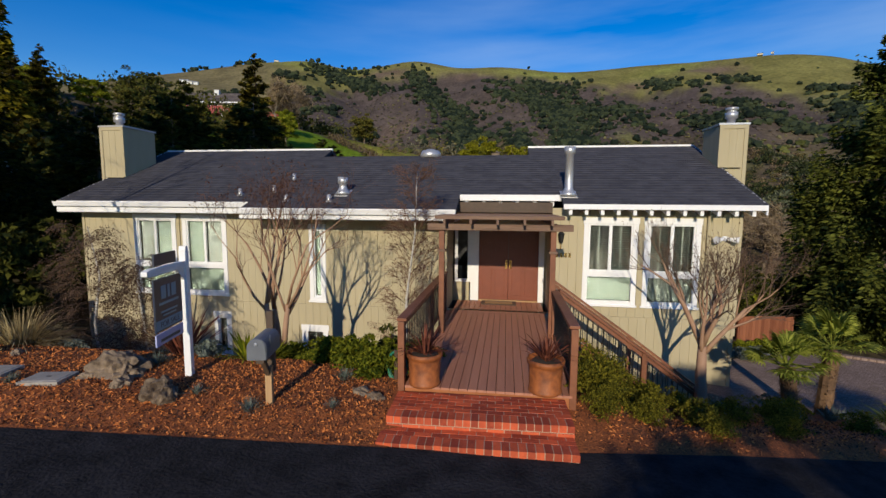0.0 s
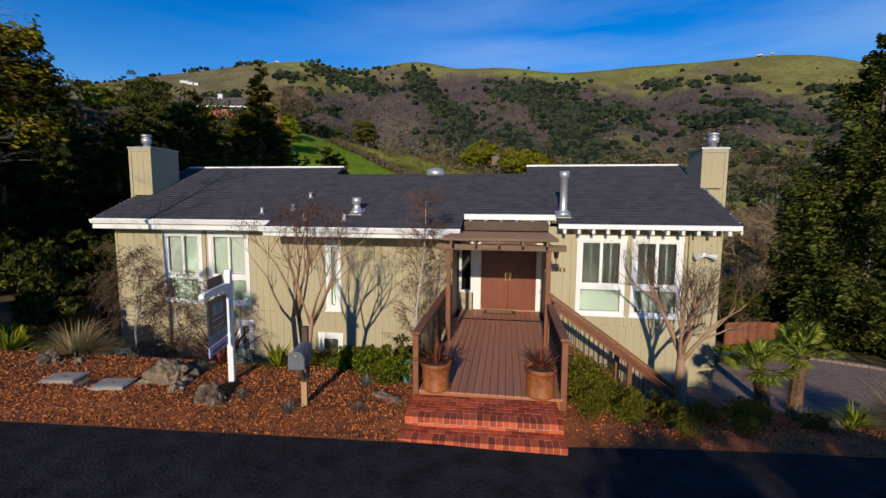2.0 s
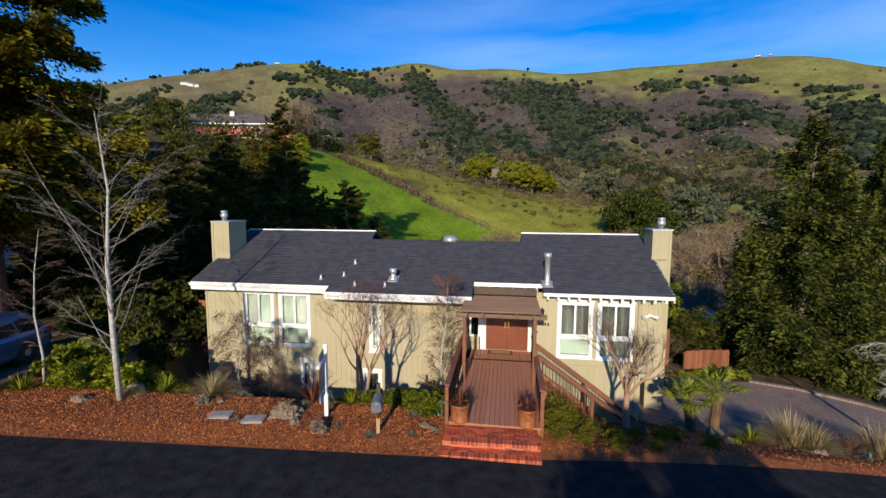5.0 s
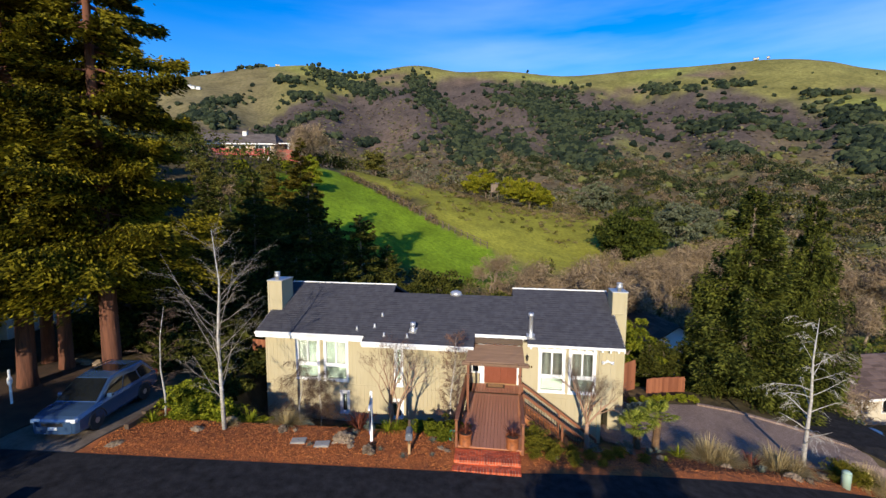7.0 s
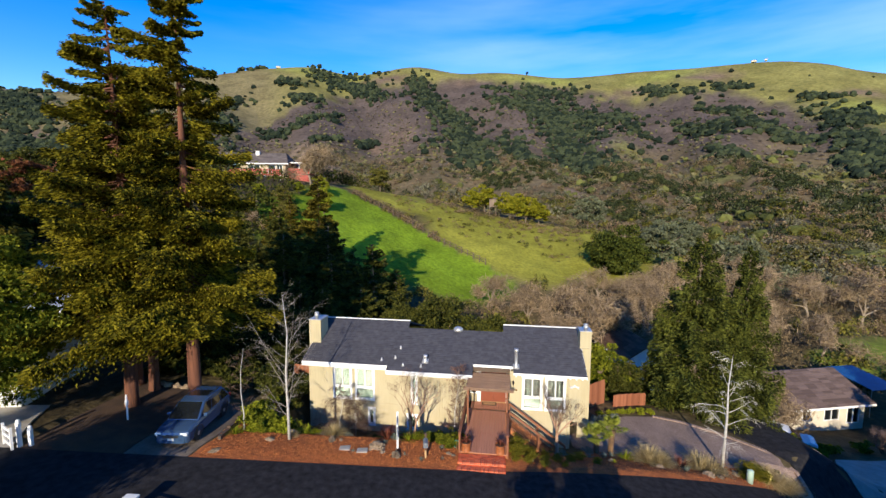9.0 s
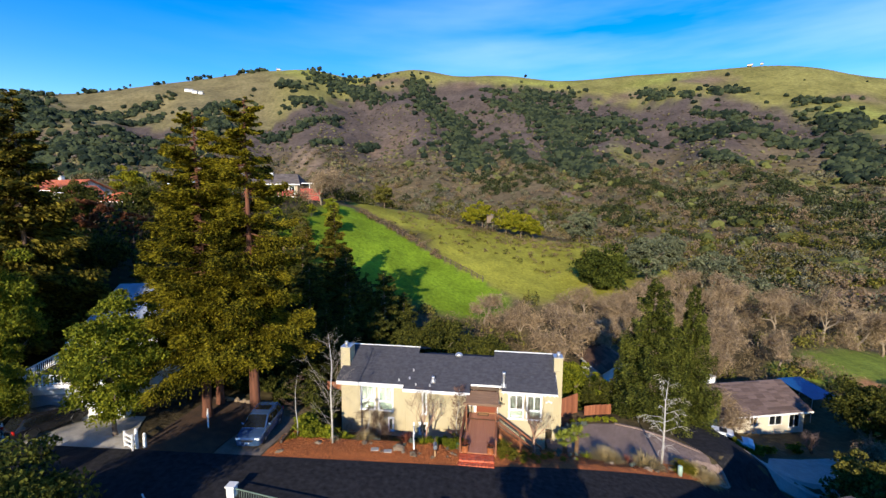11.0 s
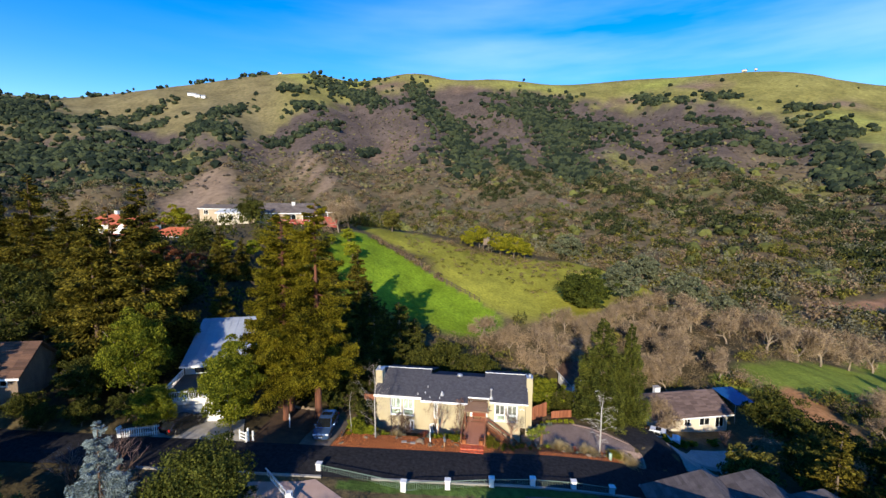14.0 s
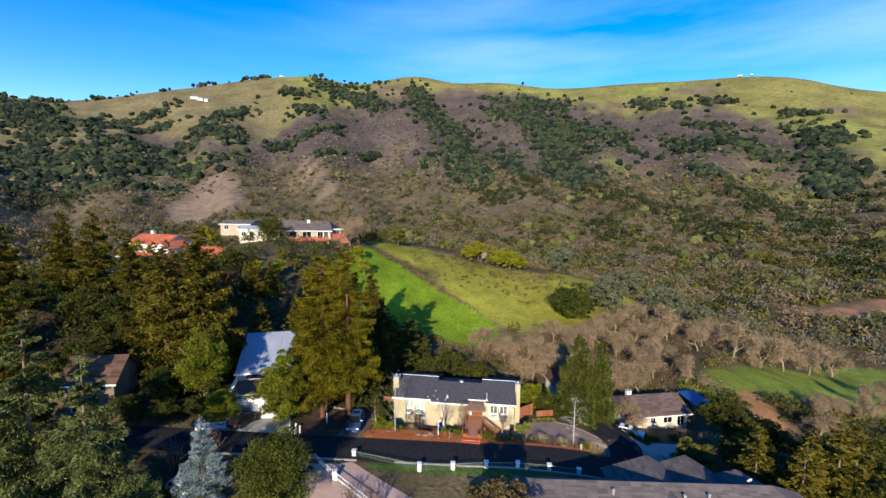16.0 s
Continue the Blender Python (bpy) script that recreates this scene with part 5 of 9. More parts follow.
for name, label, me, spots in BLADES:
    for i, (x, y, s) in enumerate(spots):
        plant(name, label, "ornamental grass", me, x, y, s, 70 * i, gz(x, y) + 0.06, "garden tufts")
SHRUBS = [("shrub", "dark green clipped shrub by the house", shrub_dark, [(-2.35, 7.7, 0.6), (-1.6, 7.5, 0.85), (-4.2, 8.3, 0.4), (-2.6, 8.2, 0.6), (-1.4, 8.3, 0.9), (-5.2, 8.4, 0.7), (-6.6, 8.6, 0.9), (-8.2, 8.8, 0.9), (-3.3, 8.5, 0.35), (-10.7, 9.0, 1.0)]),
          ("shrub", "sunny green leafy shrub in the bed", shrub_bright, [(-3.5, 7.75, 0.72), (-2.6, 7.35, 0.72), (-1.75, 6.75, 0.66), (-3.1, 8.2, 0.7), (-2.3, 7.9, 0.75), (-1.2, 7.6, 0.75), (-4.7, 8.0, 0.55), (-5.9, 8.2, 0.6), (-2.1, 7.1, 0.8), (-2.9, 7.5, 0.5), (-4.9, 7.5, 0.4), (-1.35, 7.0, 0.7), (-11.6, 7.4, 1.7), (-12.5, 7.2, 1.6), (-12.2, 6.6, 1.0), (-11.4, 8.6, 1.6), (-13.0, 8.6, 1.2)]),
          ("shrub", "low silvery shrub at the bed's edge", shrub_sage, [(-4.7, 7.0, 0.6), (-7.4, 7.2, 0.6), (7.3, 14.1, 1.0), (8.0, 14.8, 0.95), (8.8, 15.2, 0.85), (9.6, 15.7, 0.7), (6.3, 9.5, 0.7), (4.6, 8.5, 0.7), (13.0, 9.2, 0.5)]),
          ("shrub", "olive green loose shrub beside the steps", shrub_olive, [(2.0, 7.4, 0.75), (2.7, 7.5, 0.6), (1.9, 6.7, 0.72), (2.6, 6.9, 0.6), (3.3, 6.6, 0.45), (4.0, 7.0, 0.45), (3.2, 5.9, 0.35), (4.8, 7.2, 0.45), (5.4, 7.8, 0.5), (4.3, 6.2, 0.35), (6.2, 7.4, 0.4), (1.75, 6.1, 0.45), (2.4, 6.2, 0.4), (3.5, 7.6, 0.45), (15.6, 9.85, 0.9), (16.1, 9.6, 0.8), (15.2, 9.5, 0.6)]),
          ("hedge_plant", "yellow-green low leafy garden plant", shrub_lime, [(-12.7, 7.4, 1.6), (-11.8, 7.7, 1.5), (-10.9, 7.5, 1.1), (-12.4, 6.5, 0.9), (-9.4, 7.3, 0.7), (-11.2, 6.9, 1.3), (-12.0, 7.0, 1.4), (8.7, 15.9, 0.6), (9.5, 16.3, 0.6), (10.3, 16.6, 0.65), (11.1, 16.85, 0.6), (11.9, 17.0, 0.6), (12.6, 17.0, 0.55)])]
for name, label, me, spots in SHRUBS:
    for i, (x, y, s) in enumerate(spots):
        plant(name, label, "shrub", me, x, y, s, 55 * i, gz(x, y) + 0.03, "garden shrubs")


# ---- drives and paths ----
M_PAVER = mat("worn_paver", (0.25, 0.180, 0.145), (0.40, 0.295, 0.24), 5, 0.92, 0.3, big=0.5, sheen=0.1)
pn, pl = M_PAVER.node_tree.nodes, M_PAVER.node_tree.links
pb = pn.new("ShaderNodeTexBrick")
pb.inputs["Scale"].default_value, pb.inputs["Mortar Size"].default_value = 4.2, 0.025
pb.inputs["Color1"].default_value, pb.inputs["Color2"].default_value, pb.inputs["Mortar"].default_value = (1, 1, 1, 1), (0.72, 0.70, 0.68, 1), (0.45, 0.42, 0.4, 1)
pm = pn.new("ShaderNodeMix")
pm.data_type, pm.blend_type = "RGBA", "MULTIPLY"
pm.inputs["Factor"].default_value = 1.0
pt = pn.new("ShaderNodeTexCoord")
pl.new(pt.outputs["Object"], pb.inputs["Vector"])
pl.new(pn["Principled BSDF"].inputs["Base Color"].links[0].from_socket, pm.inputs["A"])
pl.new(pb.outputs["Color"], pm.inputs["B"])
pl.new(pm.outputs["Result"], pn["Principled BSDF"].inputs["Base Color"])
PAVE = [(5.75, 11.2), (6.4, 10.4), (8.2, 10.35), (11.0, 10.4), (14.0, 10.6), (16.5, 10.55), (17.6, 10.05), (18.8, 9.8), (19.4, 10.4), (19.3, 11.6), (18.3, 13.1), (16.4, 14.9), (14.4, 16.1), (12.6, 16.6), (10.5, 16.2), (8.6, 15.3), (7.2, 13.6), (5.75, 12.6)]
drape("paver_drive", PAVE, 0.06, M_PAVER, "worn grey-pink paver parking drive", "driveway", 0.9)
edge = Geo()
for a, b in zip(PAVE[6:13], PAVE[7:14]):
    edge.beam((a[0], a[1], gz(*a) + 0.07), (b[0], b[1], gz(*b) + 0.07), 0.22, 0.16)
whole("kerb", edge, M_PAVER, "pale concrete kerb round the drive", "kerb", kind="structure")
side = [(18.9, 9.4), (19.6, 10.4), (19.5, 11.7), (18.5, 13.3), (17.4, 15.4), (21.5, 20.5), (25.5, 21.0), (24.6, 17.6), (26.0, 14.5), (29, 11.0), (30, 7.5), (26, 6.0)]
drape("side_road", side, 0.12, M_ASPHALT, "dark asphalt side lane to the lower house", "road", 1.2)
drape("apron", [(24.7, 17.7), (26.0, 14.7), (31.5, 15.4), (36, 19.5), (38, 24), (30, 22.3), (28.3, 19.8)], 0.16, M_CONC, "pale concrete driveway apron", "driveway", 1.2)
# the pad's concrete is coloured darker to carry the shade lying on it
drape("car_pad", [(-17.6, float(road_north(-17.6))), (-14.5, float(road_north(-14.5))), (-13.5, 8.8), (-16.8, 9.4)], 0.06, mat("shade_dark_concrete", (0.085, 0.066, 0.052), (0.18, 0.145, 0.115), 7, 0.95, 0.3, sheen=0.1), "old concrete parking pad with shade put into its colour", "driveway", 0.8)
drape("neighbour_drive", [(-32.5, float(road_north(-32.5))), (-23.0, float(road_north(-23.0))), (-24.4, 5.3), (-25.2, 7.0), (-31.6, 5.6)], 0.08, M_CONC, "pale concrete garage drive", "driveway", 0.9)
# brown needle floor; its colour is lowered to hold the redwoods' shade
drape("woodland_floor", [(-22.8, float(road_north(-22.8))), (-17.7, float(road_north(-17.7))), (-16.9, 9.5), (-17.5, 11), (-22.5, 11)], 0.05, mat("shade_dark_needles", (0.028, 0.016, 0.009), (0.085, 0.045, 0.022), 14, 0.95, 0.8), "fallen needles under the redwoods, darkened to carry shade", "ground", 0.9)
drape("south_court", [(-19.5, -2.9), (-15.2, -2.2), (-13.9, -1.7), (-9.5, -4.2), (-6.0, -6), (-8, -11), (-15, -10), (-18.5, -6)], 0.05, mat("pinkish_concrete", (0.30, 0.20, 0.16), (0.40, 0.28, 0.23), 12, 0.85, 0.2), "pinkish concrete court across the lane", "driveway", 1.2)
kerb_s = Geo()
for x in np.arange(-30, 17, 1.5):
    if x < -14.5 or x > -10:
        kerb_s.beam((x, float(road_south(x)) - 0.08, float(road_z(x)) + 0.03), (x + 1.5, float(road_south(x + 1.5)) - 0.08, float(road_z(x + 1.5)) + 0.03), 0.22, 0.2)
whole("kerb", kerb_s, M_CONC, "pale concrete kerb on the far side of the lane", "kerb", kind="structure")
for i in range(5):
    t = i / 4
    a = (-13.35 + 0.1 * t, 5.2 + 3.4 * t)
    if i < 4:
        b = (-13.35 + 0.1 * (t + 0.25), 5.2 + 3.4 * (t + 0.25))
        whole("timber_edge", Geo().beam((a[0] - 0.35, a[1], gz(*a) + 0.16 + 0.1 * i), (b[0] - 0.35, b[1], gz(*b) + 0.16 + 0.1 * i), 0.18, 0.3), M_DARKWOOD, "dark timber edging beside the parking pad", "edging", kind="structure")

# ---- trees in the front garden ----
def leafless(name, label, x, y, seed, twig, wood_mat, z=None, turn=0, **kw):
    w, t = bare_tree(seed=seed, **kw)
    ob = thing(name, label, "tree", pose(x, y, gz(x, y) if z is None else z, 0, 0, turn))
    part("trunk", w, wood_mat, ob, smooth=True)
    part("twig_crown", t, twig, ob)
    return ob


def leader(name, label, x, y, twig_mat, h, seed, **kw):
    w, t = leader_tree(h, seed, **kw)
    ob = thing(name, label, "tree", pose(x, y, gz(x, y), 0, 0, 30 * seed))
    part("trunk", w, M_BIRCH, ob, smooth=True)
    part("twig_crown", t, twig_mat, ob)
    return ob


def tip_leaves(ob, seed, leaf, n, size, low=0.5):
    """A few dry leaves and seed heads left on the twig ends."""
    rng = np.random.RandomState(seed)
    tw = [c for c in ob.children if c.name.startswith("twig_crown")][0]
    co = np.empty(len(tw.data.vertices) * 3, np.float32)
    tw.data.vertices.foreach_get("co", co)
    co = co.reshape(-1, 3)
    co = co[co[:, 2] > np.quantile(co[:, 2], low)]
    p = co[rng.randint(0, len(co), n)] + rng.normal(size=(n, 3)) * 0.06
    v, f = leaf_quads(p, size, rng)
    part("dry_foliage", np_mesh("dry_leaves", v, f, leaf), None, ob)


L_SEED = leafy("dry_seed_head", (0.05, 0.022, 0.018), (0.15, 0.075, 0.05), 0.2)
L_DRY = leafy("dry_birch_leaf", (0.05, 0.030, 0.020), (0.19, 0.115, 0.065), 0.25)
t = leafless("crape_myrtle", "bare crape myrtle with smooth pinkish trunks", -4.0, 8.15, 3, M_REDTWIG, M_PINKBARK, h=5.6, stem=0.105, spread=0.62, levels=6, forks=3, trunks=3, fork_at=0.36, up=0.42, twist=0.14, sides=7, shrink=0.60, fan=[(-0.11, 0.02), (0.02, 0.10), (0.15, -0.04)], first=0.8)
tip_leaves(t, 1, L_SEED, 2000, 0.020, 0.4)
t = leafless("crape_myrtle", "bare crape myrtle beside the stairs", 4.25, 8.5, 12, M_TWIG, M_PINKBARK, h=4.6, stem=0.135, spread=0.60, levels=5, forks=4, trunks=1, fork_at=0.36, up=0.45, twist=0.13, sides=7, shrink=0.68, fan=[(0.02, 0.0)], first=0.88)
tip_leaves(t, 2, L_DRY, 900, 0.020, 0.3)
for x, y, seed, hh in ((-8.3, 8.7, 5, 3.9), (-7.55, 9.0, 6, 3.4)):
    t = leader("young_birch", "small weeping birch with a white trunk and dry leaves", x, y, M_TWIG, h=hh, seed=seed, stem=0.05, limbs=46, reach=0.36, low=0.16, rise=0.75, droop=0.6, hang=10, twig=0.0045)
    tip_leaves(t, seed, L_DRY, 7000, 0.020, 0.0)
t = leader("young_birch", "slim upright young birch with dense reddish twigs", -1.55, 9.1, M_REDTWIG, h=5.0, seed=7, stem=0.045, limbs=64, reach=0.17, low=0.10, rise=1.7, droop=0.25, hang=9, twig=0.0045)
tip_leaves(t, 7, L_DRY, 3600, 0.018, 0.0)
leader("birch", "bare white-barked birch by the bed", -10.22, 5.92, M_PALETWIG, h=7.9, seed=41, stem=0.085, limbs=32, reach=0.30, low=0.18, rise=1.3, droop=0.12, hang=6, twig=0.0045, limb=0.30)
leader("birch", "slim bare white-barked birch", -13.0, 6.35, M_TWIG, h=4.6, seed=42, stem=0.045, limbs=26, reach=0.26, low=0.3, rise=0.9, droop=0.2, hang=5, twig=0.005)
leader("birch", "bare weeping birch with a bright white trunk", 14.3, 10.4, M_BIRCH, h=7.0, seed=43, stem=0.10, limbs=22, reach=0.33, low=0.20, rise=0.95, droop=0.55, hang=5, twig=0.006, limb=0.42)


# ---- palms ----
M_SHAG = mat("shaggy_palm_bark", (0.06, 0.032, 0.018), (0.24, 0.14, 0.07), 14, 0.9, 0.5)


def fan_palm(x, y, h, seed, s=1.0):
    rnd = random.Random(seed)
    ob = thing("fan_palm", "small fan palm with a shaggy brown trunk", "palm", pose(x, y, gz(x, y), 0, 0, 40 * seed), "palms by the drive")
    lean = (rnd.uniform(-0.15, 0.15), rnd.uniform(-0.1, 0.1))
    g = Geo().tube([(0, 0, -0.2), (lean[0] * 0.5, lean[1] * 0.5, h * 0.5), (lean[0], lean[1], h)], [0.17, 0.15, 0.16], 9)
    for i in range(300):
        a, z = rnd.uniform(0, 6.28), rnd.uniform(0.1, h)
        c, s_ = math.cos(a), math.sin(a)
        px, py = lean[0] * z / h, lean[1] * z / h
        g.add([(px + c * 0.155 - s_ * 0.015, py + s_ * 0.155 + c * 0.015, z), (px + c * 0.155 + s_ * 0.015, py + s_ * 0.155 - c * 0.015, z), (px + c * 0.215, py + s_ * 0.215, z + rnd.uniform(-0.05, 0.10))], [(0, 1, 2)])
    part("trunk", g, M_SHAG, ob)
    for i in range(32):
        a, el = rnd.uniform(0, 6.28), rnd.uniform(-0.1, 1.45)
        ln = rnd.uniform(0.42, 0.70) * s
        d = Vector((math.cos(a) * math.cos(el), math.sin(a) * math.cos(el), math.sin(el)))
        b0 = Vector((lean[0], lean[1], h))
        tip = b0 + d * ln
        side = d.cross(Vector((0, 0, 1))).normalized()
        nrm = side.cross(d)
        f = Geo().tube([b0, tip], [0.012, 0.008], 4, False)
        for k in range(17):
            b = (k - 8) / 8 * 1.75
            w = (d * math.cos(b) + side * math.sin(b)).normalized()
            w2 = side * math.cos(b) - d * math.sin(b)
            L = 0.45 * s * (1 - 0.12 * abs(b))
            m1 = tip + w * L * 0.55
            e1 = tip + w * L - nrm * 0.12 * L - Vector((0, 0, 0.10 * L))
            f.add([tip, m1 - w2 * 0.024, e1, m1 + w2 * 0.024], [(0, 1, 2, 3)])
        part("frond", f, L_PALM, ob)
    return ob


fan_palm(6.85, 9.85, 1.05, 2, 0.86)
fan_palm(7.75, 10.2, 1.65, 3, 0.92)

# ---- agaves, utility pedestal, hydrant ----
agave = blades(34, 0.40, 0.09, 51, L_SAGE, 1.1, 0.25, 0.06)
for x, y, s in ((11.4, 8.6, 0.8), (7.0, 9.0, 0.9)):
    plant("agave", "blue-grey rosette agave in the mulch", "succulent", agave, x, y, s, 20, gz(x, y) + 0.06)
M_UTIL = mat("pale_green_plastic", (0.30, 0.42, 0.34), (0.38, 0.50, 0.42), 4, 0.5, 0.03)
up_ = thing("utility_pedestal", "pale green plastic utility pedestal", "utility pedestal", pose(15.1, 9.1, gz(15.1, 9.1) + 0.05))
part("body", Geo().lathe([(0.17, 0), (0.17, 0.62), (0.155, 0.66)], n=18), M_UTIL, up_, smooth=True)
part("cap", Geo().lathe([(0.175, 0.665), (0.165, 0.72), (0.10, 0.77), (0.02, 0.78)], n=18), M_UTIL, up_, smooth=True)
M_HYD = mat("yellow_hydrant_paint", (0.65, 0.52, 0.16), (0.75, 0.62, 0.22), 5, 0.45, 0.05)
hy = thing("hydrant", "pale yellow fire hydrant among dry grass", "hydrant", pose(16.5, 9.75, gz(16.5, 9.75) + 0.05))
part("barrel", Geo().lathe([(0.15, 0), (0.15, 0.04), (0.10, 0.05), (0.10, 0.5), (0.14, 0.51), (0.14, 0.55), (0.10, 0.62), (0.03, 0.68), (0.03, 0.72)], n=14), M_HYD, hy, smooth=True)
part("outlet", Geo().tube([(-0.2, 0, 0.4), (0.2, 0, 0.4)], [0.06, 0.06], 10), M_HYD, hy)
part("outlet", Geo().tube([(0, -0.2, 0.36), (0, 0, 0.36)], [0.07, 0.07], 10), M_HYD, hy)

# ---- yard fences ----
def board_fence(name, a, b, h, mat_, label, step=None, drop=0.0):
    """Upright boards on rails from a to b; the tops step down where the ground falls."""
    f = thing(name, label, "fence")
    a, b = Vector((*a, 0)), Vector((*b, 0))
    n = int((b - a).length / 0.16)
    for i in range(n):
        p, q = a.lerp(b, i / n), a.lerp(b, (i + 0.93) / n)
        k = int(i / n * step) / step if step else 0
        z0 = gz(p.x, p.y)
        zt = gz(*a.lerp(b, k).xy) + h - drop * k
        part("board", Geo().beam((p.x, p.y, (z0 - 0.1 + zt) / 2), (q.x, q.y, (z0 - 0.1 + zt) / 2), 0.025, zt - z0 + 0.1), mat_, f)
    for i in range((step or 3) + 1):
        p = a.lerp(b, i / (step or 3))
        part("post", Geo().box(p.x - 0.05, p.y + 0.02, gz(p.x, p.y) - 0.2, p.x + 0.05, p.y + 0.12, gz(p.x, p.y) + h - 0.05), mat_, f)
    return f


M_FENCE = mat("red_cedar_fence", (0.19, 0.06, 0.026), (0.33, 0.12, 0.055), 7, 0.8, 0.3, obj=0.4, stretch=(4, 4, 0.3))
board_fence("yard_fence", (6.9, 16.2), (9.6, 18.4), 1.75, M_FENCE, "red cedar board fence beside the house")
board_fence("yard_fence", (10.2, 17.8), (12.9, 18.9), 0.95, M_FENCE, "stepped red cedar board fence", 5)
board_fence("yard_fence", (-13.6, 14.4), (-11.9, 14.3), 1.1, M_FENCE, "orange-red board fence by the pool yard")

# ---- patio umbrella ----
um = thing("patio_umbrella", "open blue-grey patio umbrella", "umbrella", pose(-13.75, 15.4, -3.3))
M_CANVAS = mat("blue_grey_canvas", (0.16, 0.22, 0.34), (0.22, 0.29, 0.42), 6, 0.8, 0.1)
part("canopy", Geo().lathe([(1.35, 2.15), (0.75, 2.42), (0.1, 2.62), (0.02, 2.66)], n=8), M_CANVAS, um)
part("pole", Geo().tube([(0, 0, 0), (0, 0, 2.6)], [0.025, 0.025], 8), M_STEEL, um)
part("base", Geo().lathe([(0.3, 0), (0.3, 0.06), (0.05, 0.1)], n=16), M_CONC, um)


# ---- cars ----
M_TYRE = mat("tyre_rubber", (0.012, 0.012, 0.012), (0.025, 0.025, 0.025), 20, 0.8, 0.1)
M_RIM = mat("alloy_rim", (0.45, 0.46, 0.48), (0.6, 0.6, 0.62), 8, 0.3, 0.02, metal=0.8)
M_LAMP = mat("clear_headlamp", (0.55, 0.60, 0.66), (0.7, 0.75, 0.8), 5, 0.12, 0.02)
M_TAIL = mat("red_tail_lamp", (0.35, 0.012, 0.01), (0.45, 0.02, 0.015), 5, 0.2, 0.02)
M_PLATE = mat("plate_white", (0.7, 0.7, 0.7), (0.8, 0.8, 0.8), 5, 0.4, 0)


def car(label, paint, at, length=4.7, width=1.84, height=1.68, wagon=True):
    """A parked car, nose toward -y: body, cabin glass, wheels, lamps, mirrors."""
    c = thing("car", label, "car", at, "parked cars")
    L, W, H = length, width / 2, height
    def hull(sections, name, material, smooth=True, bev=0.0):
        g = Geo()
        n = len(sections[0][1])
        v = [(x, y, z) for y, ring in sections for x, z in ring]
        f = [(i * n + k, i * n + (k + 1) % n, (i + 1) * n + (k + 1) % n, (i + 1) * n + k) for i in range(len(sections) - 1) for k in range(n)]
        f += [tuple(range(n)), tuple((len(sections) - 1) * n + k for k in range(n))[::-1]]
        g.add(v, f)
        return part(name, g, material, c, smooth=False, bevel=bev)
    def ring(w, z0, z1, r=0.12):
        return [(-w * 0.94, z0), (w * 0.94, z0), (w, z0 + r), (w, z1 - r * 1.2), (w * 0.93, z1), (-w * 0.93, z1), (-w, z1 - r * 1.2), (-w, z0 + r)]
    y0 = -L / 2
    belt = 0.60 * H
    body = hull([(y0, ring(W * 0.74, 0.30, 0.70)), (y0 + 0.05, ring(W * 0.86, 0.25, 0.79)), (y0 + 0.18, ring(W * 0.95, 0.22, 0.86)), (y0 + 0.50, ring(W * 0.99, 0.22, 0.93)), (y0 + 0.85, ring(W, 0.23, belt - 0.03)), (y0 + 1.25, ring(W, 0.24, belt)),
                 (L * 0.15, ring(W, 0.24, belt + 0.03)), (L / 2 - 0.35, ring(W * 0.98, 0.28, belt + 0.05)), (L / 2 - 0.06, ring(W * 0.93, 0.36, belt)), (L / 2, ring(W * 0.86, 0.42, belt - 0.15))], "body", paint, bev=0.03)
    rear = L / 2 - (0.12 if wagon else 0.9)
    ft, ff = y0 + 1.02, y0 + 1.90
    def cab(w, z):
        return [(-w, z), (w, z)]
    g = Geo()
    zb, zt = belt - 0.02, H
    wb, wt = W * 0.94, W * 0.76
    v = [(-wb, ft, zb), (wb, ft, zb), (wb, rear, zb), (-wb, rear, zb), (-wt, ff, zt - 0.06), (wt, ff, zt - 0.06), (wt, ff + 0.5, zt), (-wt, ff + 0.5, zt), (wt, rear - 0.55, zt - 0.03), (-wt, rear - 0.55, zt - 0.03)]
    g.add(v, [(0, 1, 5, 4), (4, 5, 6, 7), (7, 6, 8, 9), (9, 8, 2, 3), (1, 2, 8, 6, 5), (3, 0, 4, 7, 9), (0, 3, 2, 1)])
    cabin = part("cabin", g, paint, c, bevel=0.05)
    def glass(pts, push):
        return part("window_glass", Geo().add([tuple(Vector(p) + Vector(push)) for p in pts], [tuple(range(len(pts)))]), M_DARKGLASS, cabin)
    def mixp(a, b, t):
        return Vector(a).lerp(Vector(b), t)
    def inset(quad, m):
        mid = sum((Vector(q) for q in quad), Vector()) / len(quad)
        return [Vector(q).lerp(mid, m) for q in quad]
    glass(inset([v[0], v[1], v[5], v[4]], 0.09), (0, -0.02, 0.02))
    glass(inset([v[9], v[8], v[2], v[3]], 0.14), (0, 0.03, 0.02))
    for s in (-1, 1):
        pts = [Vector((s * wb, ft + 0.25, zb + 0.04)), Vector((s * wb, rear - 0.18, zb + 0.04)), Vector((s * wt, rear - 0.66, zt - 0.10)), Vector((s * wt, ff + 0.12, zt - 0.12))]
        for a, b in ((0.02, 0.34), (0.37, 0.70), (0.73, 0.98)):
            q = [pts[0].lerp(pts[1], a), pts[0].lerp(pts[1], b), pts[3].lerp(pts[2], b), pts[3].lerp(pts[2], a)]
            glass(q, (s * 0.012, 0, 0.008))
        part("mirror", Geo().box(s * (W - 0.02) if s > 0 else -W - 0.18, ft + 0.42, zb + 0.02, W + 0.18 if s > 0 else -W + 0.02, ft + 0.54, zb + 0.18), paint, c, bevel=0.03)
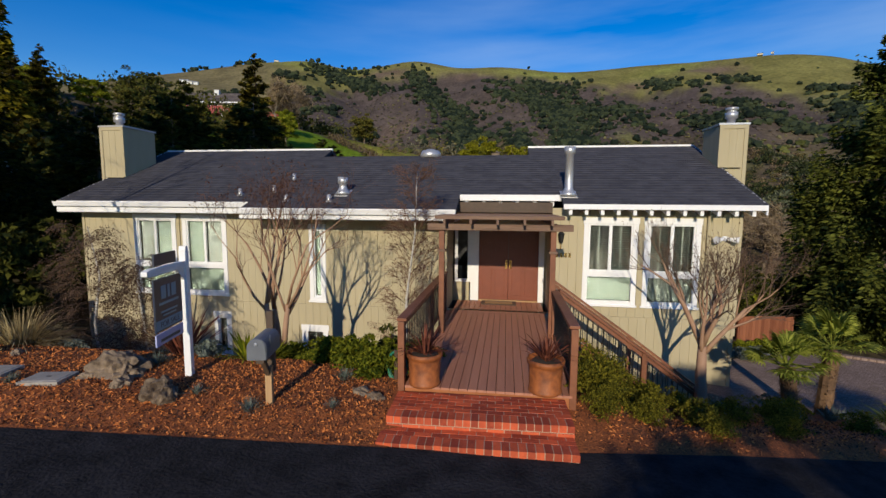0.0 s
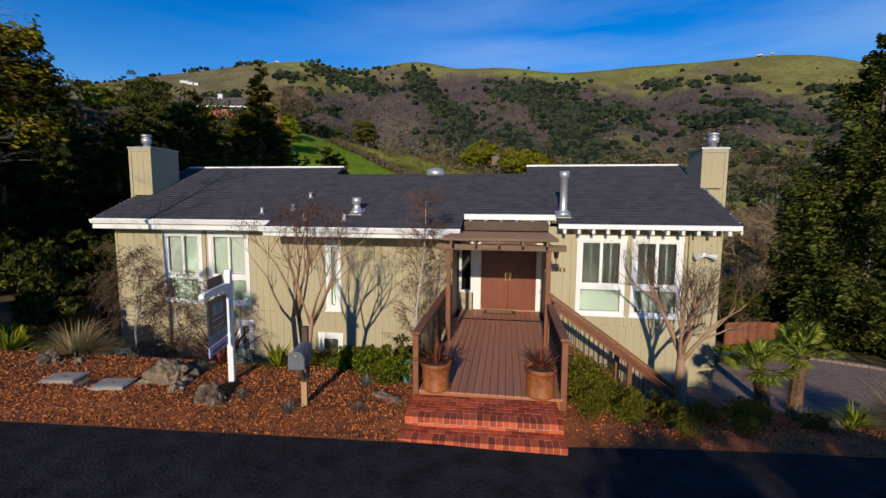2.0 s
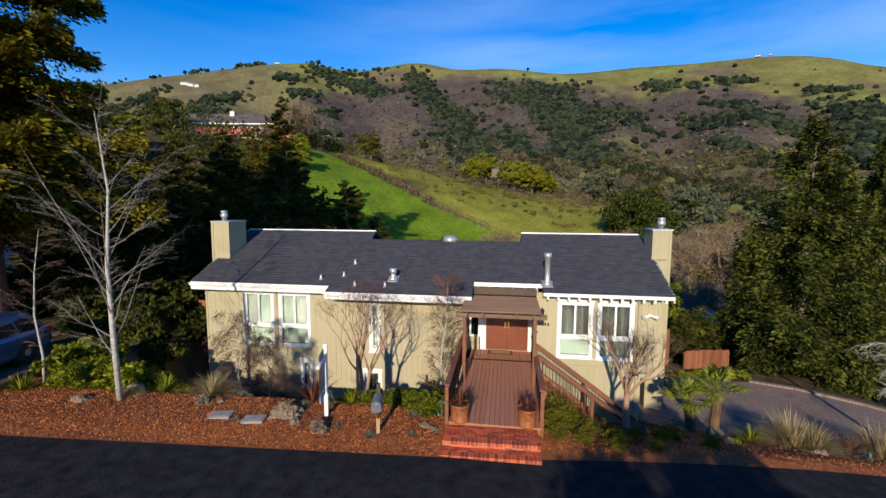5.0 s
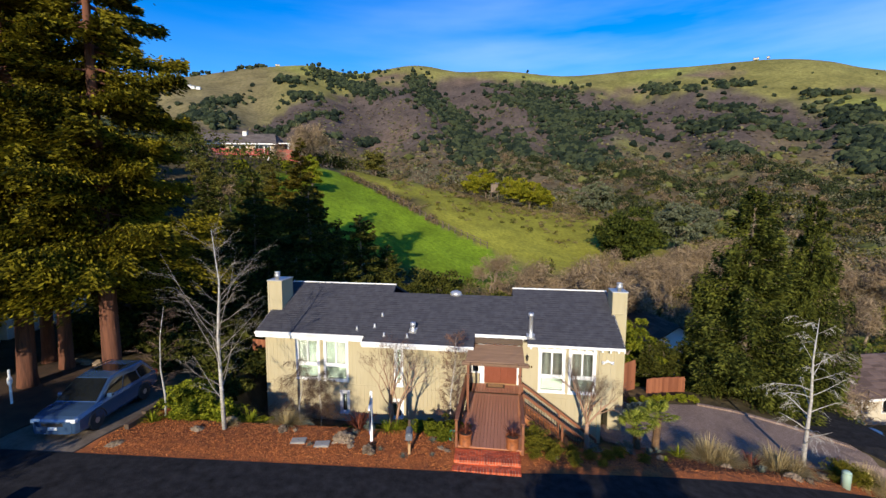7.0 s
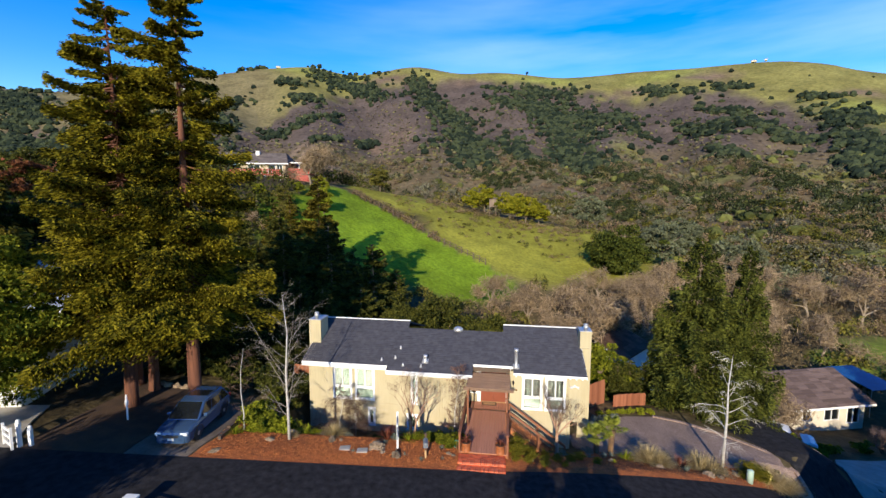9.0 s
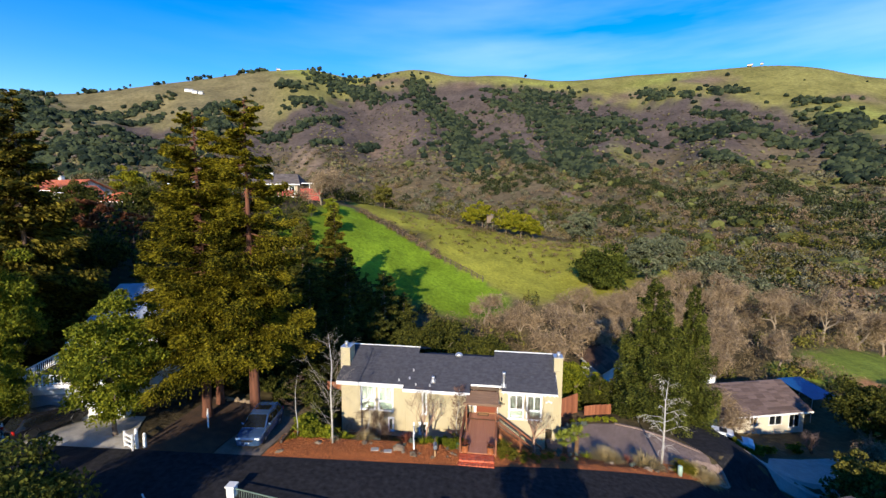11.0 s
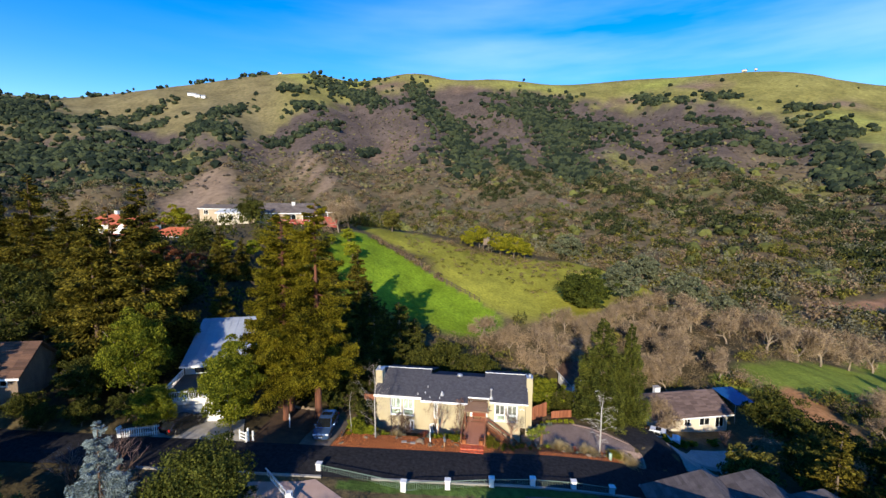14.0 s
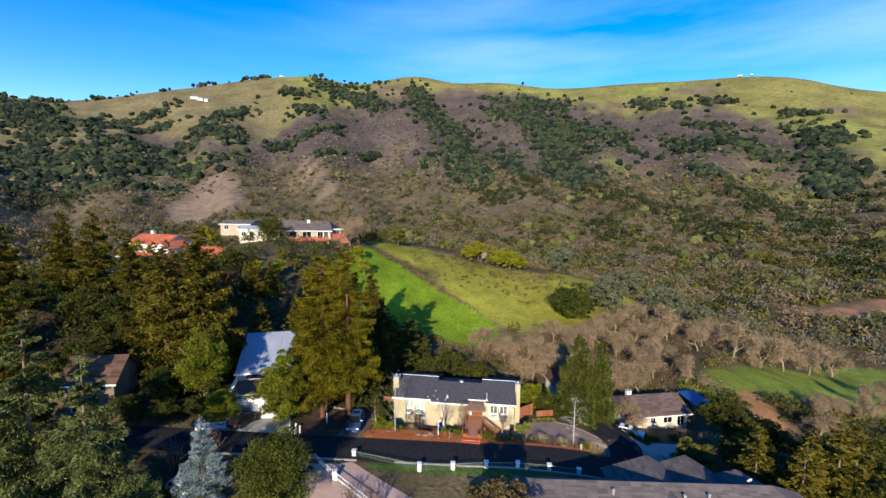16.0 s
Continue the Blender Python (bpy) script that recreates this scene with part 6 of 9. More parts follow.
        part("headlamp", Geo().box(*(sorted((s * W * 0.52, s * W * 0.91))[0:1]), y0 + 0.015, 0.66, sorted((s * W * 0.52, s * W * 0.91))[1], y0 + 0.24, 0.80), M_LAMP, c, bevel=0.03)
        part("tail_lamp", Geo().box(min(s * W * 0.66, s * W * 0.95), L / 2 - 0.10, belt - 0.22, max(s * W * 0.66, s * W * 0.95), L / 2 - 0.005, belt + 0.02), M_TAIL, c, bevel=0.02)
        for yw in (y0 + 0.92, L / 2 - 0.95):
            w = part("wheel", Geo().lathe([(0.24, -0.11), (0.34, -0.11), (0.36, -0.07), (0.36, 0.07), (0.34, 0.11), (0.24, 0.11)], n=24), M_TYRE, c)
            w.matrix_basis = pose(s * (W - 0.11), yw, 0.36, 0, 90, 0)
            part("rim", Geo().lathe([(0.235, -0.10), (0.235, 0.10), (0.05, 0.115)], n=20), M_RIM, w)
            part("arch", Geo().tube([(s * (W + 0.005), yw + 0.42 * math.cos(a), 0.36 + 0.42 * math.sin(a)) for a in np.linspace(0, math.pi, 10)], [0.025] * 10, 5), M_BLACK, c)
        if wagon:
            part("roof_rail", Geo().tube([(s * wt * 0.9, ff + 0.6, zt + 0.02), (s * wt * 0.9, ff + 0.8, zt + 0.06), (s * wt * 0.9, rear - 0.8, zt + 0.05), (s * wt * 0.9, rear - 0.6, zt)], [0.018] * 4, 6), M_BLACK, c)
    part("grille", Geo().box(-W * 0.45, y0 - 0.005, 0.55, W * 0.45, y0 + 0.06, 0.68), M_BLACK, c, bevel=0.02)
    part("bumper_intake", Geo().box(-W * 0.6, y0 + 0.01, 0.33, W * 0.6, y0 + 0.07, 0.40), M_BLACK, c)
    part("number_plate", Geo().box(-0.16, y0 - 0.014, 0.42, 0.16, y0 - 0.004, 0.53), M_PLATE, c, "blank white plate")
    part("sunroof", Geo().box(-wt * 0.75, ff + 0.55, zt - 0.004, wt * 0.75, ff + 1.25, zt + 0.008), M_DARKGLASS, c)
    return c


P_BLUE = mat("blue_grey_car_paint", (0.050, 0.105, 0.215), (0.070, 0.135, 0.26), 2, 0.2, 0, metal=0.5)
P_WHITE = mat("white_car_paint", (0.62, 0.64, 0.66), (0.72, 0.73, 0.74), 2, 0.25, 0)
P_DARK = mat("dark_car_paint", (0.010, 0.010, 0.012), (0.018, 0.018, 0.02), 2, 0.2, 0)
car("blue-grey SUV parked nose to the lane", P_BLUE, pose(-15.7, 6.3, gz(-15.6, 6.5) + 0.06, 0, 0, 4), 4.45, 1.80, 1.68)
car("dark estate car on the neighbour's drive", P_DARK, pose(-30.2, 4.2, gz(-30.2, 4.2) + 0.08, 0, 0, 160), 4.5, 1.8, 1.5)
car("white car parked at the lower house", P_WHITE, pose(26.9, 24.0, gz(26.9, 24.0) + 0.1, 0, 0, 65), 4.5, 1.8, 1.5)
car("pale car in the shaded court", P_WHITE, pose(-29.6, -8.6, gz(-29.6, -8.6) + 0.05, 0, 0, 70), 4.5, 1.8, 1.5)


# ---- evergreen trees ----
def stand(name, label, meshes, x, y, s=1.0, turn=0.0, group="", z=None, sz=1.0):
    t = thing(name, label, "tree", pose(x, y, (gz(x, y) if z is None else z) - 0.1, 0, 0, turn) @ Matrix.Diagonal((s, s, s * sz, 1)), group)
    part("trunk", meshes[0], None, t)
    part("crown", meshes[1], None, t)
    return t


rw_a = conifer(24.6, 4.2, 61, L_REDWOOD, 210000, 0.19, 0.40, 0.10, 0.40, M_REDBARK, 0.44, 0.36, 145, 0.45, 0.45, 0.17)
rw_c = conifer(22.0, 4.2, 60, L_REDWOOD, 130000, 0.22, 0.32, 0.115, 0.34, M_REDBARK, 0.50, 0.45, 150, 0.5, 0.38, 0.15)
rw_b = conifer(23.2, 4.4, 62, L_REDWOOD, 190000, 0.22, 0.38, 0.10, 0.36, M_REDBARK, 0.46, 0.40, 145, 0.45, 0.45, 0.17)
for i, (x, y, m, s) in enumerate(((-17.5, 8.9, rw_a, 1.0), (-20.9, 8.0, rw_b, 1.0), (-21.2, 10.2, rw_c, 0.92), (-22.8, 10.8, rw_c, 0.92))):
    stand("redwood", "tall coast redwood with a red-brown trunk", m, x, y, s, 100 * i, "redwoods beside the house")
fir_a = conifer(14.0, 3.9, 63, leafy("deep_green_needles", (0.010, 0.018, 0.005), (0.145, 0.155, 0.026), 0.22), 90000, 0.02, 0.28, 0.125, 0.22, None, 0.72, 0.45, 190, 1.3, 0.40)
fir_b = conifer(16.0, 4.1, 64, L_CONIFER, 62000, 0.03, 0.34, 0.17, 0.22, M_TWIG, 0.80, 0.28, 120, 0.5, 0.42, 0.26)
stand("conifer", "broad dark green conifer beside the drive", fir_a, 16.8, 19.6, 0.96, 0, "conifers by the drive", z=gz(16.8, 19.6) - 0.7, sz=1.08)
stand("conifer", "narrow dark green conifer behind the birch", fir_a, 20.4, 19.6, 0.62, 80, "conifers by the drive", sz=1.55)
LEFT = [(-42.0, 14.1, 1.46, 50), (-46.6, 11.8, 1.2, 100), (-50.6, 15.2, 1.15, 150), (-75.5, 31.0, 1.05, 200), (-80.5, 29.5, 1.0, 250), (-47.5, 40.0, 0.62, 300), (-44.5, 42, 0.5, 10), (-62, 24, 0.95, 60), (-90, 26, 1.0, 45), (-38, 24, 0.6, 140), (-70, 8, 0.9, 230), (-62, 2, 0.9, 300), (-51, -6, 0.8, 15), (-60, -10, 0.9, 200), (-34, 30, 0.55, 20)]
for i, (x, y, s, turn) in enumerate(LEFT):
    stand("conifer", "dark conifer on the wooded slope", fir_b, x, y, s, turn, "slope conifers")
rust_fir = conifer(17.0, 3.6, 68, leafy("rusty_green_needles", (0.035, 0.022, 0.006), (0.22, 0.125, 0.028), 0.2), 34000, 0.05, 0.32, 0.2, 0.26, None, 0.75, 0.35)
for x, y, s in ((-46.5, 17.5, 1.1), (-52.0, 20.5, 1.0)):
    stand("conifer", "rust-tinged conifer on the slope", rust_fir, x, y, s, 30, "slope conifers")
deodar = conifer(17.5, 5.2, 65, leafy("grey_green_needles", (0.026, 0.038, 0.014), (0.25, 0.265, 0.085), 0.35), 76000, 0.02, 0.42, 0.135, 0.3, None, 0.85, 0.35, 100, 0.55, 0.42, 0.20)
for x, y, s, turn in ((-43.5, -11.5, 1.08, 0), (-35.6, -13.5, 1.0, 90), (-52.5, -13.5, 1.05, 200)):
    stand("deodar_cedar", "grey-green drooping cedar across the lane", deodar, x, y, s, turn, "cedars across the lane")
blue = conifer(10.5, 3.1, 66, L_BLUE, 62000, 0.02, 0.18, 0.095, 0.14, M_TWIG, 0.85, 0.25, 95, 0.6, 0.4, 0.24)
stand("blue_spruce", "silvery blue spruce across the lane", blue, -27.4, -9.0, 0.86)
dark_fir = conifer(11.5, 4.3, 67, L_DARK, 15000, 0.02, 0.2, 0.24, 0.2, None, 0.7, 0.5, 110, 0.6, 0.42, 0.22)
sun_fir = conifer(12.0, 3.5, 69, L_CONIFER, 13000, 0.02, 0.22, 0.22, 0.2, None, 0.75, 0.5, 110)
for i, (x, y, s) in enumerate(((41.5, 4.5, 0.95), (36.8, 7.0, 0.85), (39.0, 2.0, 0.9), (46.0, 6.0, 1.1), (50.5, 9.0, 1.0))):
    stand("conifer", "sunlit green conifer by the lower roofs", sun_fir, x, y, s, 70 * i, "conifers by the lower roofs")
# dark needle colour carries the shade of this stand
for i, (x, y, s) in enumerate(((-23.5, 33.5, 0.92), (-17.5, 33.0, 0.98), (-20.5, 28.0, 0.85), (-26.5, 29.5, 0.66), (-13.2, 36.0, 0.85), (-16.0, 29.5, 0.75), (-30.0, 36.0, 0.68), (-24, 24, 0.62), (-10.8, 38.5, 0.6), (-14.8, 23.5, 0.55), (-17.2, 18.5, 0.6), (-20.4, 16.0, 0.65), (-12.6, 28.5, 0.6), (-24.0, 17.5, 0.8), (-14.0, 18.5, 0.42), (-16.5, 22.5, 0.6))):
    stand("conifer", "conifer behind the redwoods with needles darkened for shade", dark_fir, x, y, s, 50 * i, "shaded conifers")

# ---- broadleaf evergreens ----
oak_g = broadleaf(9.5, 3.9, 3.9, 71, L_BRIGHT, 30000, 130, 0.115, 0.22, bare=0.1)
oak_d = broadleaf(7.0, 3.6, 2.9, 72, L_DARK, 13000, 110, 0.15, 0.2, bare=0.08)
round_o = broadleaf(6.5, 3.4, 2.9, 73, L_OLIVE, 9000, 70, 0.165, 0.2, bare=0.15)
brown_t = broadleaf(9.0, 4.3, 3.4, 74, L_BROWNTREE, 12000, 90, 0.13, 0.25)
stand("broadleaf_tree", "sunlit green leafy tree by the garage", broadleaf(10.0, 3.1, 4.4, 75, L_BRIGHT, 36000, 140, 0.11, 0.2, bare=0.06), -25.2, 4.2)
stand("broadleaf_tree", "tall leafy green tree by the neighbour's drive", oak_g, -37.4, 6.8, 0.85, 40, sz=1.35)
stand("broadleaf_tree", "leafy green tree by the neighbour's drive", oak_g, -32.4, 2.6, 0.55, 130)
stand("round_tree", "dense round olive-green tree across the lane", broadleaf(7.2, 3.6, 3.6, 78, leafy("dense_green_leaf", (0.016, 0.025, 0.005), (0.125, 0.130, 0.022), 0.22), 42000, 190, 0.105, 0.2, bare=0.04, spread=0.85), -20.2, -8.2)
stand("round_tree", "brown-green winter tree across the lane", broadleaf(11.0, 3.5, 4.6, 76, L_BROWNTREE, 26000, 140, 0.15, 0.25, bare=0.10), 2.3, -15.0)
stand("round_tree", "sunlit round green tree by the lower drive", round_o, 32.2, 13.8, 0.95, 50)
for i, (x, y, s) in enumerate(((44.2, 27.5, 1.05), (47.5, 22.0, 0.9), (50.5, 16.0, 1.0), (42.5, 17.5, 0.8), (39.0, 13.0, 0.8), (54.5, 9.5, 1.1), (49, 3, 1.1))):
    stand("live_oak", "dark evergreen oak on the lower slope", oak_d, x, y, s, 60 * i, "oaks on the lower slope")
for i, (x, y, s, m) in enumerate(((-4.6, 32.0, 1.0, oak_d), (1.2, 30.5, 0.95, oak_d), (6.8, 28.0, 0.9, round_o), (10.4, 26.5, 0.8, round_o), (-8.5, 30, 0.8, oak_d), (-60, 75, 0.9, oak_d), (-66, 88, 1.1, oak_d), (-62, 96, 1.0, oak_d))):
    stand("live_oak", "rounded evergreen tree behind the house", m, x, y, s, 60 * i, "trees behind the house")

stand("live_oak", "broad low dark evergreen oak on the meadow's edge", broadleaf(8.6, 6.0, 4.3, 79, leafy("meadow_oak_leaf", (0.012, 0.020, 0.004), (0.095, 0.110, 0.018), 0.2), 26000, 150, 0.24, 0.25, bare=0.02), 27.3, 75.0)
hedge_t = broadleaf(6.0, 2.3, 2.7, 77, L_BRIGHT, 11000, 60, 0.11, 0.15, bare=0.1)
for i, (x, y, s) in enumerate(((10.0, 22.0, 0.95), (12.6, 24.2, 0.85), (8.6, 24.0, 0.9))):
    stand("hedge_tree", "dense sunlit green tree behind the fence", hedge_t, x, y, s, 80 * i, "trees behind the fence")
for i, (x, y, s) in enumerate(((12.4, 21.0, 0.34), (13.9, 21.8, 0.36), (15.2, 20.4, 0.36), (11.2, 20.4, 0.30))):
    stand("conifer", "small dark conifer behind the fence", dark_fir, x, y, s, 80 * i, "trees behind the fence")
# dark-leaved shrubs added to blacken sunlit ground that should lie in shade
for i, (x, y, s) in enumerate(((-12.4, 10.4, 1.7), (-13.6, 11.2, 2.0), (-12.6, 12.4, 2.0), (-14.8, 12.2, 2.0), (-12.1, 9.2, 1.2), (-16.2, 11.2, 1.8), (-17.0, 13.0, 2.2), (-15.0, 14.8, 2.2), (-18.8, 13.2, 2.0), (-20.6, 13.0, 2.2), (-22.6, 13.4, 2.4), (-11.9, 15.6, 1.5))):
    plant("shrub", "dark shrub added beside the house to stand in for shade", "shrub", shrub_dark, x, y, s, 70 * i, group="shaded undergrowth")
t = leafless("bare_shrub", "tangled reddish leafless shrub at the house corner", -10.6, 9.7, 19, M_REDTWIG, M_TWIG, h=2.6, stem=0.05, spread=0.9, levels=5, forks=3, trunks=3, fork_at=0.3, up=0.1, twist=0.3, sides=5, shrink=0.75)
tip_leaves(t, 9, L_SEED, 900, 0.02, 0.1)

for i, (x, y, s) in enumerate(((-56, 14, 0.95), (-60, 18, 1.0), (-66, 18, 1.0), (-54, 26, 0.9), (-46, 26, 0.9), (-41, 17, 0.9), (-57, 34, 0.9), (-68, 34, 0.9), (-76, 18, 1.0), (-84, 14, 1.1), (-56, 8, 0.8), (-64, 42, 0.8), (-56, 46, 0.8))):
    stand("live_oak", "dark evergreen oak on the wooded slope", oak_d, x, y, s, 50 * i, "oaks on the wooded slope")

# dark oaks added to cover lit ground where a shaded gap belongs
for i, (x, y, s) in enumerate(((-42.0, 5.2, 0.7), (-46.0, 2.0, 0.45), (-44.0, 7.0, 0.6), (-43.6, 1.2, 0.4), (-40.2, 2.4, 0.45), (-40.0, 8.6, 0.7), (-36.6, 4.2, 0.45), (-55.5, 2.6, 0.8))):
    stand("live_oak", "dark oak added to fill the shaded gap by the neighbour's house", oak_d, x, y, s, 50 * i, "oaks by the lane")

for i, (x, y, s) in enumerate(((-22.0, 42.0, 0.92), (-26.0, 38.7, 0.56), (-30.6, 52.3, 0.42), (-19.0, 36.5, 0.7), (-29.5, 44.5, 0.45), (-16.2, 38.5, 0.5))):
    stand("conifer", "green conifer on the slope behind the house", fir_b, x, y, s, 65 * i, "conifers behind the house")
for i, (x, y, s) in enumerate(((-45.0, 57.0, 0.4), (-40.5, 51.5, 0.6), (-36.0, 47.5, 0.6), (-49.5, 58.5, 0.5), (-27.0, 100.0, 1.0), (-33.5, 57.0, 0.5), (-36.5, 62.5, 0.5))):
    stand("round_tree", "rounded green tree on the slope", round_o, x, y, s, 65 * i, "round trees on the slope")


# ---- neighbouring houses ----
M_WHITEWALL = mat("white_stucco", (0.62, 0.62, 0.60), (0.74, 0.73, 0.70), 3, 0.85, 0.15)
M_CREAM = mat("cream_stucco", (0.50, 0.44, 0.34), (0.60, 0.54, 0.43), 3, 0.85, 0.15)
M_TANWALL = mat("tan_stucco", (0.36, 0.28, 0.19), (0.46, 0.37, 0.26), 3, 0.85, 0.15)
M_GREYSHINGLE = mat("grey_brown_shingle", (0.088, 0.074, 0.070), (0.165, 0.138, 0.130), 9, 0.95, 0.6, island=0.3, sheen=0.1)
M_BROWNSHINGLE = mat("brown_shingle", (0.060, 0.030, 0.018), (0.125, 0.065, 0.040), 6, 0.9, 0.5, island=0.6)
M_TILE = mat("red_clay_tile", (0.34, 0.075, 0.03), (0.52, 0.15, 0.065), 5, 0.8, 0.4, island=0.5)
M_RANCHROOF = mat("weathered_brown_shingle", (0.085, 0.055, 0.045), (0.155, 0.105, 0.088), 6, 0.9, 0.5, island=0.6)
M_PALEROOF = mat("pale_membrane_roof", (0.25, 0.275, 0.32), (0.36, 0.39, 0.44), 2, 0.5, 0.08)
M_REDDECK = mat("red_deck_paint", (0.30, 0.03, 0.018), (0.42, 0.055, 0.035), 4, 0.6, 0.1)
M_GARAGE = mat("grey_blue_garage_door", (0.22, 0.25, 0.30), (0.28, 0.31, 0.36), 4, 0.6, 0.05)
M_TARP = mat("blue_tarp", (0.004, 0.05, 0.16), (0.008, 0.09, 0.26), 3, 0.5, 0.2)


def courses_on(g, a, b, c, d, row=0.32):
    """Overlapping roof courses on the face a-b (eave) to c-d (top, above b and a)."""
    a, b, c, d = Vector(a), Vector(b), Vector(c), Vector(d)
    up = ((d - a).length + (c - b).length) / 2
    nrm = (b - a).cross(d - a)
    if nrm.length < 1e-6:
        nrm = (b - a).cross(c - a)
    nrm.normalize()
    if nrm.z < 0:
        nrm = -nrm
    n = max(2, int(up / row))
    for i in range(n):
        t0, t1 = i / n, min(1, (i + 1.1) / n)
        p, q, r, s = a.lerp(d, t0), b.lerp(c, t0), b.lerp(c, t1), a.lerp(d, t1)
        m = max(1, int((q - p).length / 1.1))
        for j in range(m):
            u0, u1 = j / m, (j + 1) / m
            v = [p.lerp(q, u0) + nrm * 0.05, p.lerp(q, u1) + nrm * 0.05, s.lerp(r, u1) + nrm * 0.015, s.lerp(r, u0) + nrm * 0.015, p.lerp(q, u0), p.lerp(q, u1)]
            g.add(v, [(0, 1, 2, 3), (4, 5, 1, 0)])


def gable_house(name, label, at, w, d, h, rise, wall, roofm, wins=(), hip=0.0, eave=0.5, chimney=None, base=1.5):
    """A simple house: walls with real window recesses, a ridge along x, eaves, windows with frames."""
    t = thing(name, label, "house", at, "neighbouring houses")
    front_holes = [(x, z, x + ww, z + hh) for x, z, ww, hh in wins]
    part("wall", core(-w / 2, w / 2, -base, h, front_holes, -d / 2, -d / 2 + 0.2), wall, t)
    part("wall", Geo().box(-w / 2, d / 2 - 0.2, -base, w / 2, d / 2, h), wall, t)
    for s in (-1, 1):
        x0, x1 = sorted((s * w / 2, s * (w / 2 - 0.2)))
        g = Geo().box(x0, -d / 2 + 0.2, -base, x1, d / 2 - 0.2, h)
        if not hip:
            g.prism([(-d / 2 + 0.01, h), (d / 2 - 0.01, h), (0, h + rise - 0.05)], "x", x0, x1)
        part("wall", g, wall, t)
    part("inner_wall", Geo().box(-w / 2 + 0.2, -d / 2 + 1.2, -base, w / 2 - 0.2, -d / 2 + 1.3, h), M_INSIDE, t)
    we, de, k = w / 2 + eave, d / 2 + eave, rise / (d / 2)
    ze, zr = h - k * eave, h + rise
    rx = we - hip
    g = Geo()
    F = [((-we, -de, ze), (we, -de, ze), (rx, 0, zr), (-rx, 0, zr)), ((we, de, ze), (-we, de, ze), (-rx, 0, zr), (rx, 0, zr))]
    for f in F:
        g.add([(p[0], p[1], p[2]) for p in f] + [(p[0], p[1], p[2] - 0.14) for p in f], [(0, 1, 2, 3), (7, 6, 5, 4), (0, 4, 5, 1), (1, 5, 6, 2), (3, 2, 6, 7), (0, 3, 7, 4)])
    if hip:
        for s in (-1, 1):
            g.add([(s * we, -de, ze), (s * we, de, ze), (s * rx, 0, zr)], [(0, 1, 2)])
    rf = part("roof", g, roofm, t)
    sg_ = Geo()
    for f in F:
        courses_on(sg_, *f)
    if hip:
        for s in (-1, 1):
            courses_on(sg_, (s * we, -s * de, ze), (s * we, s * de, ze), (s * rx, 0, zr), (s * rx, 0, zr))
    tagged(part("roof_cover", sg_, roofm, rf), kind="stuff")
    part("fascia", Geo().box(-we, -de - 0.03, ze - 0.2, we, -de, ze + 0.02), M_TRIM, t)
    for x, z, ww, hh in wins:
        y = -d / 2
        fr = part("window", Geo().box(x - 0.08, y - 0.04, z - 0.08, x, y + 0.06, z + hh + 0.08).box(x + ww, y - 0.04, z - 0.08, x + ww + 0.08, y + 0.06, z + hh + 0.08)
                  .box(x, y - 0.04, z + hh, x + ww, y + 0.06, z + hh + 0.08).box(x, y - 0.04, z - 0.08, x + ww, y + 0.06, z).box(x + ww / 2 - 0.03, y - 0.03, z, x + ww / 2 + 0.03, y + 0.05, z + hh), M_TRIM, t)
        part("pane", Geo().box(x, y + 0.07, z, x + ww, y + 0.09, z + hh), M_DARKGLASS, fr)
    if chimney:
        cx_, cy_, ch_ = chimney
        c = part("chimney", Geo().box(cx_ - 0.45, cy_ - 0.35, h - 0.3, cx_ + 0.45, cy_ + 0.35, h + rise + ch_), M_WHITEWALL, t, bevel=0.02)
        part("chimney_cap", Geo().box(cx_ - 0.52, cy_ - 0.42, h + rise + ch_ + 0.002, cx_ + 0.52, cy_ + 0.42, h + rise + ch_ + 0.1), M_CONC, c)
    return t


# lower house to the right, and the small one behind the fence
gable_house("ranch_house", "cream single-storey ranch house with a grey-brown roof", pose(32.9, 34.2, -9.7, 0, 0, 14), 12.6, 8.0, 2.6, 1.9, M_CREAM, M_RANCHROOF,
            [(-5.4, 0.9, 0.8, 1.1), (-1.2, 0.9, 0.9, 1.2), (1.4, 0.7, 1.7, 1.3), (4.2, 0.2, 1.4, 1.9)], 0, 0.6, (-3.0, 0.6, 0.7))
# dark shingle on the cottage stands in for its roof lying in shade
gable_house("cottage", "small white house behind the fence, roof coloured dark for shade", pose(18.2, 37.0, -6.8, 0, 0, -80), 6.5, 5.2, 2.8, 1.6, M_WHITEWALL, M_BROWNSHINGLE, [(-2.2, 1.2, 1.1, 1.1), (0.8, 1.2, 1.1, 1.1)])
cp = thing("canopy", "blue tarpaulin canopy beside the ranch house", "canopy", pose(43.4, 36.6, -9.8, 0, 0, 14))
part("tarp", Geo().prism([(-2.6, 2.9), (2.6, 3.6), (2.6, 3.64), (-2.6, 2.94)], "x", -1.9, 1.9), M_TARP, cp)
for u, v in ((-1.8, -2.4), (1.8, -2.4), (-1.8, 2.4), (1.8, 2.4)):
    part("pole", Geo().tube([(u, v, -0.6), (u, v, 2.9 + 0.13 * (v + 2.6))], [0.04, 0.04], 6), M_STEEL, cp)

